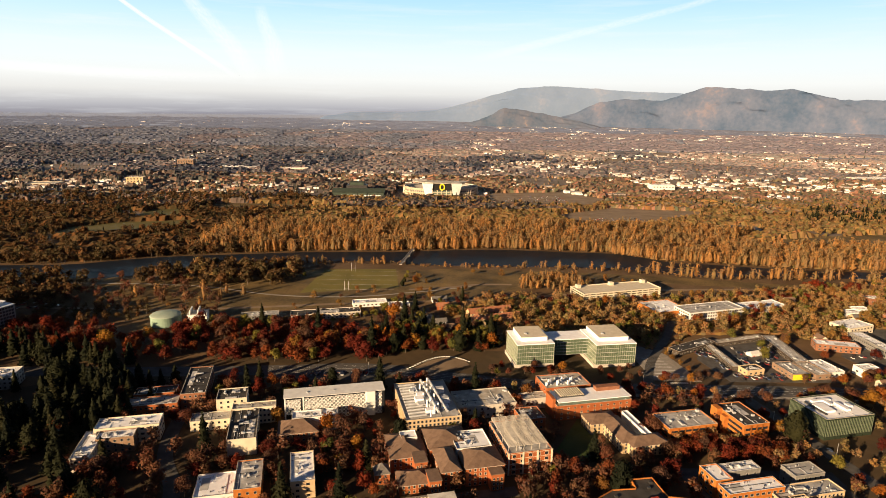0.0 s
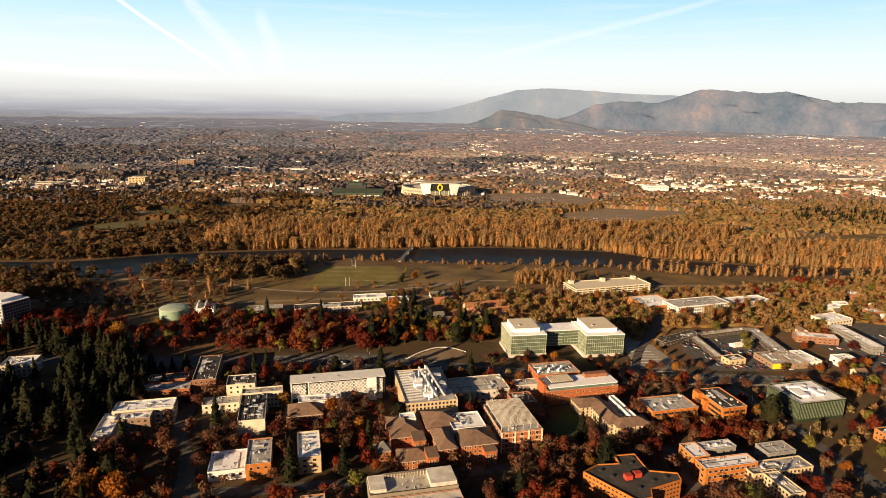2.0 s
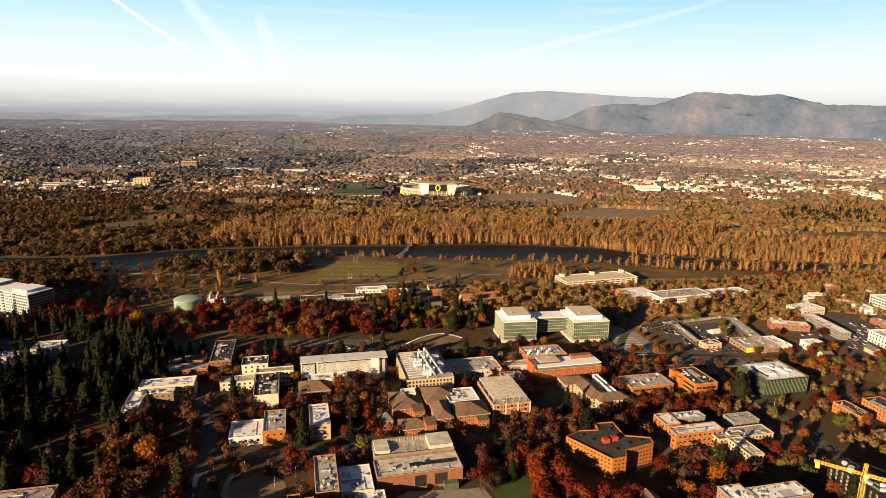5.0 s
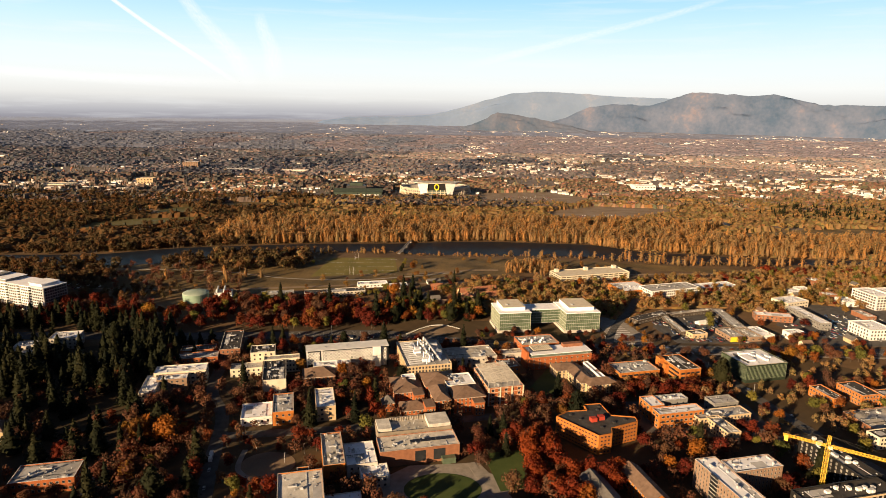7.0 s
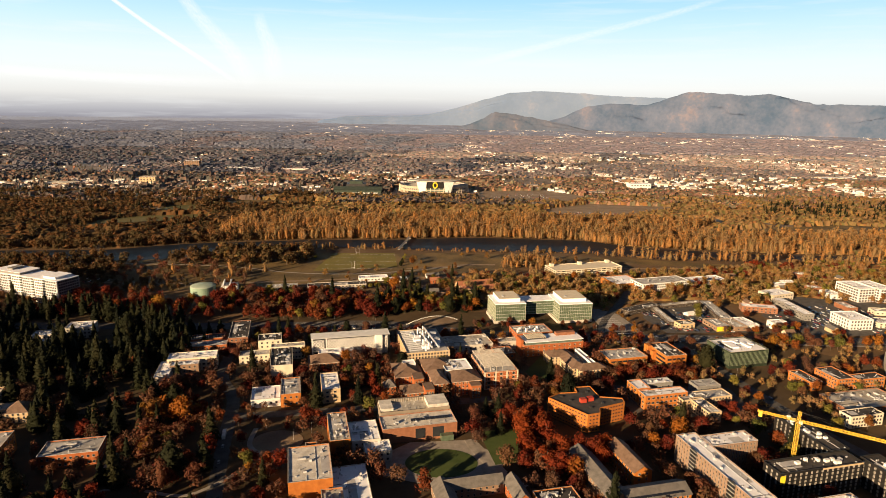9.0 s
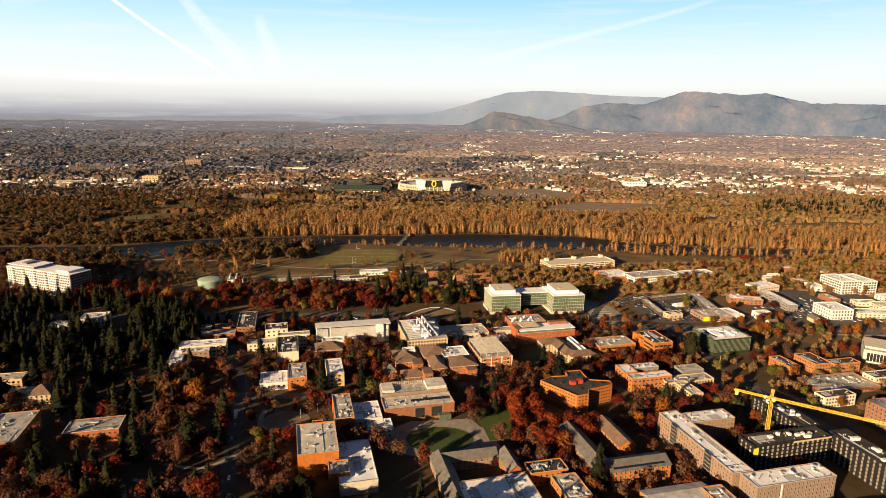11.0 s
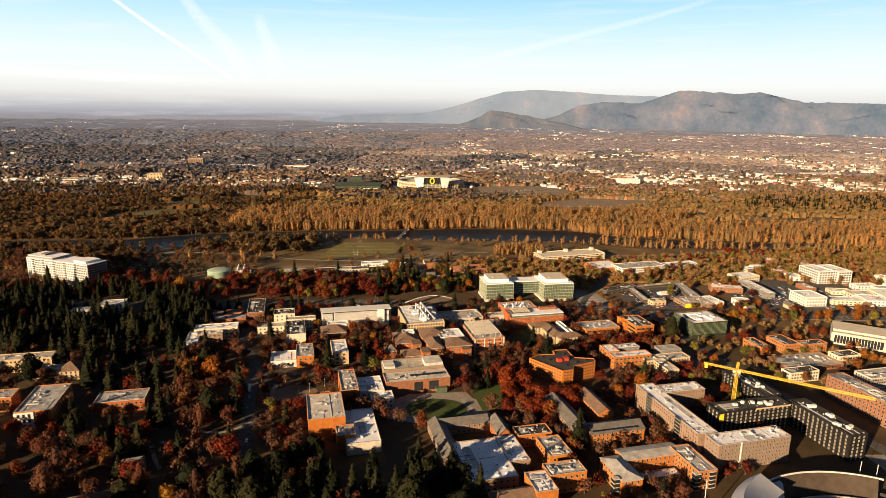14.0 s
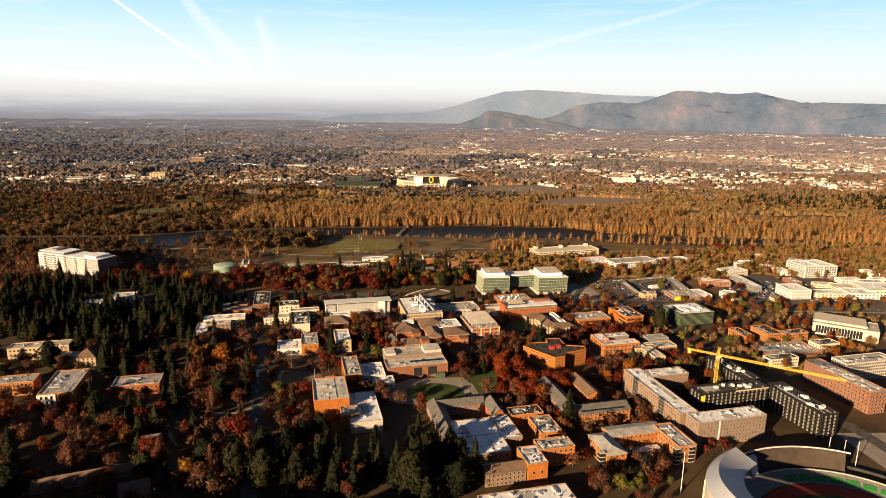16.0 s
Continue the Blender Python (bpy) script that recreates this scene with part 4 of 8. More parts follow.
# tower crane
crane = thing("tower_crane", "yellow lattice tower crane beside the unfinished hall", "crane", 263, 245)
def truss(name, a, b, wd, step, mat, label=""):
    """A square lattice beam from a to b."""
    a, b = Vector(a), Vector(b)
    ln = (b - a).length
    q = (b - a).to_track_quat("Z", "Y")
    h = wd / 2
    m, n = Mesh(), max(2, int(ln / step))
    cs = [(-h, -h), (h, -h), (h, h), (-h, h)]
    at = lambda x, y, z: a + q @ Vector((x, y, z))
    for x, y in cs:
        m.tube(at(x, y, 0), at(x, y, ln), 0.14, 0.14, mat, 4)
    for k in range(n):
        z0, z1 = ln * k / n, ln * (k + 1) / n
        for i in range(4):
            p, r = cs[i], cs[(i + 1) % 4]
            m.tube(at(*p, z0), at(*r, z1), 0.08, 0.08, mat, 3)
            m.tube(at(*p, z1), at(*r, z1), 0.07, 0.07, mat, 3)
    return part(name, m, crane, label)
truss("mast", (0, 0, 0), (0, 0, 46), 2.0, 2.2, "crane_yellow")
truss("apex", (0, 0, 46), (0.3, 0, 53), 1.4, 1.8, "crane_yellow")
JIB = Vector((math.cos(radians(-35)), math.sin(radians(-35)), 0))
truss("jib", JIB * 1.5 + Vector((0, 0, 46)), JIB * 96 + Vector((0, 0, 46.5)), 1.5, 2.0, "crane_yellow")
truss("counter_jib", JIB * -1.5 + Vector((0, 0, 46)), JIB * -26 + Vector((0, 0, 46)), 1.3, 2.0, "crane_yellow")
part("counterweight", Mesh().box(-1.2, -1.5, -3.4, 1.2, 1.5, 0.6, "crane_yellow"), crane, at=pose(*(JIB * -24 + Vector((0, 0, 46))), 0, 0, -34))
part("cab", Mesh().box(0.9, -1.0, 43.6, 2.6, 1.0, 45.6, "white_paint"), crane)
m = Mesh()
for d in (30, 64, -23):
    m.tube((0.3, 0, 53), JIB * d + Vector((0, 0, 46.8)), 0.06, 0.06, "metal_dark", 3)
part("tie_cable", m, crane)

# eastern brick halls
s = Site("brick_hall", "long brown brick residence hall with grey roof", 391, 258)
s.wing(391, 258, 18, 72, 20.5, "brick_brown", floors=6, bay=3.6, units=14, seed=8, roof="roof_grey")
s = Site("panel_hall", "grey panelled hall with white rooftop plant", 440, 298)
s.wing(440, 300, 60, 18, 19, "concrete", floors=6, bay=2.6, ww=1.4, units=14, seed=9, roof="roof_grey")

# green glass block
s = Site("glass_block", "square block clad in dark green glass fins with a pale roof", 332, 462)
x0, y0, x1, y1 = s.wing(332, 462, 46, 38, 17, "green_glass", floors=0, roof="roof_white", units=0, cap="cream", par=1.2)
for k in range(30):
    x = x0 + 46 * (k + 0.5) / 30
    part("fin", Mesh().box(x - 0.10, y0 - 0.45, 3.2, x + 0.10, y0 - 0.02, 17, "fin_olive"), s.e)
    y = y0 + 38 * (k + 0.5) / 30
    part("fin", Mesh().box(x0 - 0.45, y - 0.10, 3.2, x0 - 0.02, y + 0.10, 17, "fin_olive"), s.e)
for z in (3.2, 6.7, 10.2, 13.6):
    part("floor_band", Mesh().box(x0 - 0.12, y0 - 0.12, z, x1 + 0.12, y1 + 0.12, z + 0.35, "metal_dark"), s.e)
for a in ((-14, -8, -4, 6), (0, 2, 3, 9), (6, -9, 10, 4), (-10, 9, 8, 12), (13, -4, 17, 1)):
    part("rooftop_unit", Mesh().box(a[0], a[1], 17.2, a[2], a[3], 18.9, "roof_white"), s.e)
part("roof_duct", Mesh().box(-16, -11, 17.2, -14.5, 12, 18.2, "metal_dark"), s.e)

# white-roofed complex
s = Site("courtyard_block", "pale brick block with a bright white roof round a small court", 213, 369)
s.wing(213, 359, 42, 12, 13, "brick_orange", floors=3, bay=4.2, ww=2.4, units=0, cap="white_paint")
s.wing(196, 374, 13, 18, 13, "brick_orange", floors=3, bay=4.2, ww=2.4, cap="white_paint")
s.wing(216, 382, 27, 10, 12.5, "grey_panel", floors=2, bay=5, cap="white_paint", units=2)
s.wing(250, 360, 50, 14, 9.5, "yellow_stone", floors=3, bay=3.0, roof="roof_grey", units=3)
s.wing(262, 383, 24, 14, 10, "grey_panel", floors=2, bay=4, roof="roof_grey")
s.wing(243, 340, 12, 28, 9.5, "yellow_stone", floors=3, bay=3.0, roof="roof_tan", units=2)

# orange brick pair
s = Site("orange_hall", "bright orange brick hall with deep window bands", 206, 452)
x0, y0, x1, y1 = s.wing(206, 452, 43, 25, 11, "brick_orange", floors=0, roof="roof_grey", units=5, seed=2)
for k in range(2):
    part("window_band", Mesh().box(x0 + 2, y0 - 0.06, 3.2 + 4.2 * k, x1 - 2, y0 + 0.4, 5.0 + 4.2 * k, "window_glass"), s.e)
    part("window_band", Mesh().box(x0 - 0.06, y0 + 2, 3.2 + 4.2 * k, x0 + 0.4, y1 - 2, 5.0 + 4.2 * k, "window_glass"), s.e)
    for j in range(1, 7):
        part("pier", Mesh().box(x0 + 2 + 6.1 * j - 0.5, y0 - 0.3, 0, x0 + 2 + 6.1 * j + 0.5, y0 - 0.07, 10.8, "brick_orange"), s.e)
s = Site("orange_tower", "orange brick hall with a dark sunken roof", 251, 452)
x0, y0, x1, y1 = s.wing(252, 452, 23, 36, 16, "brick_orange", floors=0, roof="roof_dark", units=4, seed=6)
for k in range(3):
    part("window_band", Mesh().box(x0 + 1.5, y0 - 0.06, 3.2 + 4.2 * k, x1 - 1.5, y0 + 0.4, 5.2 + 4.2 * k, "window_glass"), s.e)
    part("window_band", Mesh().box(x0 - 0.06, y0 + 2, 3.2 + 4.2 * k, x0 + 0.4, y1 - 12, 5.2 + 4.2 * k, "window_glass"), s.e)
    for j in range(1, 4):
        part("pier", Mesh().box(x0 + 1.5 + 5 * j - 0.6, y0 - 0.3, 0, x0 + 1.5 + 5 * j + 0.6, y0 - 0.07, 15.8, "brick_orange"), s.e)
part("stair_tower", Mesh().box(x0 - 5, y1 - 10, 0, x0 - 0.05, y1 - 2, 18, "brick_orange"), s.e)
part("stair_tower", Mesh().box(x0 - 4, y1 - 18, 0, x0 - 0.07, y1 - 13, 15, "brick_orange"), s.e)

# glass research building: two towers and a link
s = Site("research_building", "pale glass research building of two towers joined by a link", 140, 597, 8)
def curtain(x0, y0, x1, y1, z0, z1, step, fin):
    """Glass walls with fins and floor bands round a tower."""
    gw = part("glass_wall", Mesh().box(x0, y0, z0, x1, y1, z1, "pale_glass"), s.e)
    for a, b, c, d in ((x0, y0, x1, y0), (x0, y1, x0, y0), (x1, y0, x1, y1)):
        ln = math.hypot(c - a, d - b)
        n = int(ln / step)
        for k in range(n + 1):
            x, y = a + (c - a) * k / n, b + (d - b) * k / n
            dx, dy = (fin, 0.07) if a == c else (0.07, fin)
            part("fin", Mesh().box(x - dx, y - dy, z0, x + dx, y + dy, z1, "fin_pale"), gw)
    for k in range(5):
        z = z0 + (z1 - z0) * k / 5
        part("floor_band", Mesh().box(x0 - 0.15, y0 - 0.15, z, x1 + 0.15, y1 + 0.15, z + 0.28, "metal_grey"), gw)
for cx, cy, l, wd in ((103, 596, 38, 40), (184, 600, 42, 44)):
    x0, y0, x1, y1 = s.rect(cx, cy, l, wd)
    curtain(x0, y0, x1, y1, 3.6, 24.5, 2.3, 0.35)
    part("podium", Mesh().box(x0 - 1.5, y0 + 1, 0, x1 + 1.5, y1 + 1, 3.6, "concrete"), s.e)
    part("roof", Mesh().box(x0 - 0.5, y0 - 0.5, 24.5, x1 + 0.5, y1 + 0.5, 25.3, "roof_white"), s.e)
    part("penthouse", Mesh().box(x0 + 6, y0 + 8, 25.3, x1 - 5, y1 - 1, 29.2, "roof_white"), s.e)
    part("penthouse_rim", Mesh().box(x0 + 5.8, y0 + 7.8, 29.2, x1 - 4.8, y1 - 0.8, 29.6, "cream"), s.e)
    part("roof_hatch", Mesh().box(x0 + 12, y0 + 16, 29.6, x0 + 14, y0 + 19, 30.5, "metal_grey"), s.e)
x0, y0, x1, y1 = s.rect(143, 606, 42, 22)
curtain(x0, y0, x1, y1, 6.5, 23, 3.4, 0.15)
part("roof", Mesh().box(x0, y0 - 0.5, 23, x1, y1 + 0.5, 23.7, "roof_white"), s.e)

# parking garage
s = Site("parking_garage", "cream concrete parking garage with open decks", 261, 829, 16, category="garage")
x0, y0, x1, y1 = s.rect(261, 829, 122, 38)
for k in range(4):
    z = 3.1 * k
    part("deck", Mesh().box(x0, y0, z, x1, y1, z + 0.5, "cream"), s.e)
    for a in ((x0, y0, x1, y0 + 0.4), (x0, y1 - 0.4, x1, y1), (x0, y0 + 0.4, x0 + 0.4, y1 - 0.4), (x1 - 0.4, y0 + 0.4, x1, y1 - 0.4)):
        part("guard_wall", Mesh().box(a[0], a[1], z + 0.5, a[2], a[3], z + 1.6, "cream"), s.e)
for k in range(14):
    x = x0 + 0.5 + (x1 - x0 - 2) * k / 13
    part("column", Mesh().box(x, y0 + 0.5, 0, x + 1, y0 + 1.4, 10.6, "cream"), s.e)
part("inner_wall", Mesh().box(x0 + 6, y0 + 6, 0, x1 - 6, y1 - 6, 9.2, "dark_panel"), s.e)
for x in (x0 + 6, x0 + 58, x1 - 12):
    part("stair_tower", Mesh().box(x, y1 - 9, 9.9, x + 6, y1 - 3, 14.5, "cream"), s.e)

s = Site("office_hall", "long white office hall with a grey roof and regular windows", 354, 739, 16)
s.wing(354, 739, 82, 30, 11.5, "white_paint", floors=3, bay=3.6, ww=1.9, wh=2.0, roof="roof_grey", units=2)
s = Site("flat_works", "low works building with white roof and brick end", 312, 760, 16)
s.wing(300, 752, 46, 44, 8, "brick_orange", floors=1, bay=6, roof="roof_white", units=3)

# red brick science hall with set-back upper floors
s = Site("science_hall", "red brick science hall with pale window crosses and set-back roof", 135, 490)
x0, y0, x1, y1 = s.wing(137, 486, 68, 22, 12.5, "brick_red", floors=3, bay=5.5, ww=1.7, wh=1.5, frame_mat="cream", roof="roof_tan")
part("upper_floor", Mesh().box(x0 + 3, y0 + 2, 12.7, x1 - 1, y1 - 1, 15.6, "curtain_glass"), s.e)
part("upper_roof", Mesh().box(x0 + 1.5, y0 + 0.6, 15.6, x1, y1, 16.2, "roof_white"), s.e)
part("louvre_bank", Mesh().box(x0 + 6, y0 + 8, 16.2, x0 + 28, y1 - 1, 17.6, "metal_dark"), s.e, "dark louvre bank")
for k in range(11):
    part("louvre", Mesh().box(x0 + 6.2 + k * 2, y0 + 7.6, 17.6, x0 + 7 + k * 2, y1 - 0.8, 18.5, "cream"), s.e)
part("chimney", Mesh().box(x0 - 2.5, y0 + 4, 0, x0 - 0.05, y1 - 3, 18, "brick_red"), s.e)
part("dark_plant", Mesh().box(x1 - 26, y1 - 8, 16.2, x1 - 4, y1 - 2, 19.5, "brick_brown"), s.e)
s.wing(120, 514, 42, 26, 15, "brick_red", floors=3, bay=5.5, roof="roof_tan", units=8, seed=12)
for k in range(9):
    x = x0 + 4 + k * 3.4
    part("vent_pipe", Mesh().tube((x, y1 + 12 + (k % 3) * 3, 15.2), (x, y1 + 12 + (k % 3) * 3, 19 + (k % 2)), 0.9, 0.8, "roof_white", 8), s.e)

# water tank
tank = thing("water_tank", "round water tank with a pale green domed lid", "tank", -311, 696)
keep_out(-311, 696, 36, 36, 0)
m = Mesh()
ring = [(17 * math.cos(math.tau * i / 40), 17 * math.sin(math.tau * i / 40)) for i in range(40)]
part("shell", Mesh().prism(ring, 0, 11, "steel_green"), tank)
v, f = [], []
for k, (rr, z) in enumerate(((17.3, 11), (16.5, 11.8), (13, 12.8), (8, 13.6), (3, 14.0), (0.4, 14.1))):
    v += [(rr * math.cos(math.tau * i / 40), rr * math.sin(math.tau * i / 40), z) for i in range(40)]
    if k:
        f += [((k - 1) * 40 + i, (k - 1) * 40 + (i + 1) % 40, k * 40 + (i + 1) % 40, k * 40 + i) for i in range(40)]
f.append(tuple(range(200, 240)))
part("dome", Mesh().faces(v, f, "dome_green"), tank)

# white hall behind a lattice screen
s = Site("screened_hall", "white hall behind a patterned concrete lattice screen", -80, 480)
x0, y0, x1, y1 = s.wing(-80, 481, 82, 16, 20, "window_glass", floors=0, roof="roof_white", units=3, cap="white_paint")
def lattice_panel(wd, ht):
    """A pierced screen panel: a frame with crossed bars and a ring."""
    m, t = Mesh(), 0.17
    for a in ((-wd / 2, 0, -ht / 2, wd / 2, 0.3, -ht / 2 + t), (-wd / 2, 0, ht / 2 - t, wd / 2, 0.3, ht / 2), (-wd / 2, 0, -ht / 2, -wd / 2 + t, 0.3, ht / 2), (wd / 2 - t, 0, -ht / 2, wd / 2, 0.3, ht / 2)):
        m.box(*a, "white_paint")
    for sx in (-1, 1):
        m.tube((-wd / 2 * sx, 0.15, -ht / 2), (wd / 2 * sx, 0.15, ht / 2), 0.20, 0.20, "white_paint", 4)
    n = 10
    for i in range(n):
        a, b = math.tau * i / n, math.tau * (i + 1) / n
        m.tube((0.8 * math.cos(a), 0.15, 0.8 * math.sin(a)), (0.8 * math.cos(b), 0.15, 0.8 * math.sin(b)), 0.22, 0.22, "white_paint", 4)
    return m.data("lattice_panel")
lp = lattice_panel(3.2, 3.2)
for i in range(19):
    for k in range(6):
        part("lattice_panel", lp, s.e, at=pose(x0 + 16 + 3.2 * i + 1.6, y0 - 0.55, 1.9 + 3.2 * k))
for i in range(4):
    for k in range(4):
        part("lattice_panel", lp, s.e, at=pose(x0 + 3.2 * i + 1.8, y0 - 0.55, 8.0 + 3.2 * k))
for x in (x0, x0 + 14.6, x1 - 16, x1 - 9.5):
    part("pier", Mesh().box(x, y0 - 0.9, 0, x + 1.2, y0 - 0.05, 20.8, "white_paint"), s.e)
for i in range(2):
    for k in range(6):
        part("lattice_panel", lp, s.e, at=pose(x1 - 6.9 + 3.2 * i, y0 - 0.55, 1.9 + 3.2 * k))
part("stair_shaft", Mesh().box(x1 - 15, y0 - 2.5, 0, x1 - 8, y0 - 0.92, 21.5, "white_paint"), s.e)
part("roof_rim", Mesh().box(x0 - 0.5, y0 - 1.0, 20.9, x1 + 0.5, y1 + 0.5, 21.3, "white_paint"), s.e)
s = Site("link_wing", "low cream link with long windows", -148, 470)
s.wing(-143, 466, 34, 10, 14, "cream", floors=3, bay=3, roof="roof_tan")

# laboratory with a roof full of ducts
s = Site("laboratory", "cream-sided laboratory with a roof crowded with steel ducts", -3, 468)
x0, y0, x1, y1 = s.wing(-3, 472, 44, 66, 17, "yellow_stone", floors=5, bay=3.0, ww=1.6, wh=2.0, roof="roof_grey", units=0)
rnd = random.Random(21)
for k in range(16):
    a, b, c = rnd.uniform(3, 8), rnd.uniform(3, 9), rnd.uniform(1.8, 4.5)
    x, y = rnd.uniform(x0 + 9, x1 - 9), rnd.uniform(y0 + 2, y1 - 11)
    part("plant_housing", Mesh().box(x, y, 17.2, x + a, y + b, 17.2 + c, "roof_white" if k % 2 else "metal_grey"), s.e)
for k in range(12):
    y = y0 + 4 + k * 5
    part("duct", Mesh().tube((x0 + 3, y, 18.6), (x0 + 17, y + 1, 18.6), 0.8, 0.8, "metal_grey", 8), s.e)
    part("exhaust_pipe", Mesh().tube((x0 + 20 + (k % 3) * 4, y, 17.2), (x0 + 20 + (k % 3) * 4, y, 23 + k % 2), 0.7, 0.7, "roof_white", 8), s.e)
for x in (x0 + 26, x0 + 33):
    part("main_duct", Mesh().tube((x, y0 + 3, 21), (x - 3, y1 - 4, 21), 1.1, 1.1, "metal_grey", 8), s.e)
for k in range(18):
    part("wall_pier", Mesh().box(x0 - 0.5, y0 + 2 + k * 3.5, 0, x0 - 0.14, y0 + 2.7 + k * 3.5, 17, "yellow_stone"), s.e)
s = Site("white_annex", "flat white annexes with rooftop plant", 44, 487)
s.wing(46, 488, 50, 30, 11, "concrete", floors=2, bay=5, roof="roof_tan", units=10, seed=31)
s.wing(92, 496, 26, 12, 9, "concrete", floors=1, bay=4, roof="roof_tan")
s.wing(82, 462, 20, 20, 10, "brick_red", floors=2, roof="shingle_brown", units=2)

# red brick hall with many hipped roofs
s = Site("hipped_hall", "red brick hall under linked brown hipped roofs", 10, 405)
s.hipped(-18, 412, 26, 34, 11, "brick_red", "shingle_brown", 5, frame_mat="cream")
s.hipped(12, 418, 30, 30, 14, "brick_red", "shingle_brown", 6, frame_mat="cream")
s.hipped(12, 388, 14, 30, 14, "brick_red", "shingle_brown", 4.5, floors=4, frame_mat="cream")
s.hipped(36, 392, 28, 26, 14, "brick_red", "shingle_brown", 5, floors=4, frame_mat="cream")
s.wing(30, 412, 26, 24, 15.5, "white_paint", floors=0, units=7, seed=14)
s.wing(-16, 420, 12, 10, 14.5, "white_paint", floors=0, units=0)
for px, py, pw in ((-8, 398, 9), (24, 400, 8), (44, 384, 9), (2, 376, 8)):      # brick gable bays
    u, v = s.local(px, py)
    part("bay", Mesh().box(u - pw / 2, v - 12, 0, u + pw / 2, v + 2, 12.5, "brick_red"), s.e)
    part("bay_roof", Mesh().prism([(u - pw / 2 - 0.4, v - 12.4), (u + pw / 2 + 0.4, v - 12.4), (u + pw / 2 + 0.4, v + 2), (u - pw / 2 - 0.4, v + 2)], 12.5, 13.1, "shingle_brown"), s.e)
    windows(s.e, u - pw / 2, v - 12, u + pw / 2, v - 12, [2.2, 5.6, 9.2], 2.4, 1.2, 1.8, "cream", edge=0.4)
s.hipped(-10, 378, 24, 18, 7, "brick_red", "shingle_brown", 4.5, floors=2, frame_mat="cream")
s.hipped(-33, 384, 10, 10, 8, "brick_red", "shingle_grey", 6, floors=2)

# hall with a roof trellis
s = Site("trellis_hall", "white-framed brick hall under an open rooftop trellis", 67, 415)
x0, y0, x1, y1 = s.wing(67, 416, 33, 46, 16.5, "brick_red", floors=4, bay=5.2, ww=2.6, wh=2.2, frame_mat="cream", band="cream", roof="roof_grey", units=6, seed=17)
for k in range(30):
    y = y0 + 2 + (y1 - y0 - 4) * k / 29
    part("trellis_bar", Mesh().box(x0 + 1, y, 21.3, x1 - 3, y + 0.35, 21.6, "concrete"), s.e)
for k in range(6):
    x = x0 + 1 + (x1 - x0 - 4) * k / 5
    part("trellis_beam", Mesh().box(x - 0.2, y0 + 2, 20.8, x + 0.2, y1 - 2, 21.3, "concrete"), s.e)
    for j in range(4):
        part("trellis_post", Mesh().box(x - 0.15, y0 + 3 + j * 13, 16.7, x + 0.15, y0 + 3.3 + j * 13, 20.8, "concrete"), s.e)
for x in (x0 - 0.3, x0 + 10.5, x0 + 21.5, x1 - 0.9):
    part("pier", Mesh().box(x, y0 - 0.5, 0, x + 1.2, y0 - 0.12, 17.5, "cream"), s.e)

# gold brick hall with wings
s = Site("gold_hall", "low golden brick hall under brown roofs with a white spine", 149, 443)
s.hipped(140, 458, 26, 18, 9, "yellow_stone", "shingle_brown", 4)
s.hipped(150, 440, 17, 40, 9, "yellow_stone", "shingle_brown", 4)
s.wing(166, 444, 5, 44, 10.5, "white_paint", floors=0)
s.hipped(165, 424, 30, 16, 9, "yellow_stone", "shingle_brown", 4)

# orange brick hall with a folded dark roof
s = Site("folded_hall", "orange brick hall with dark roofs and red plant rooms", 130, 338)
FOLD = [(105.7, 341.2), (132.0, 310.0), (143.3, 313.4), (145.5, 322.0), (169.5, 332.3), (170.0, 340.0), (151.0, 343.0), (148.0, 363.8), (133.1, 361.5), (133.2, 351.5), (117.6, 350.0)]
fold = [s.local(*q) for q in FOLD]
keep_out(138, 332, 70, 62, 0)
part("wall", Mesh().prism(fold, 0, 15.6, "brick_orange"), s.e)
cu, cv = sum(q[0] for q in fold) / len(fold), sum(q[1] for q in fold) / len(fold)
for k, (a, b) in enumerate(zip(fold, fold[1:] + fold[:1])):
    ln = math.hypot(b[0] - a[0], b[1] - a[1])
    u = ((b[0] - a[0]) / ln, (b[1] - a[1]) / ln)
    p = [a, b, (b[0] - u[1] * 0.5, b[1] + u[0] * 0.5), (a[0] - u[1] * 0.5, a[1] + u[0] * 0.5)]
    part("parapet", Mesh().prism(p, 15.6, 16.6, "brick_orange"), s.e)
    if k in (0, 1, 3):
        windows(s.e, *a, *b, [2 + 3.1 * n for n in range(5)], 2.9, 1.5, 1.0, glass="window_glass", frame_mat="brick_brown")
part("roof", Mesh().prism([(cu + (x - cu) * 0.985, cv + (y - cv) * 0.985) for x, y in fold], 15.604, 15.8, "roof_dark"), s.e)
for x, y, a, b, h in ((134, 334, 5, 4, 3.2), (141, 337, 5, 4, 3.2)):
    u, v = s.local(x, y)
    part("plant_room", Mesh().box(u - a / 2, v - b / 2, 15.8, u + a / 2, v + b / 2, 15.8 + h, "running_track"), s.e, "red rooftop plant room")
for x, y in ((118, 343), (124, 336), (150, 331), (160, 335), (142, 352), (138, 323), (145, 358)):
    u, v = s.local(x, y)
    part("rooftop_unit", Mesh().box(u - 1, v - 0.8, 15.8, u + 1, v + 0.8, 16.9, "metal_dark"), s.e)

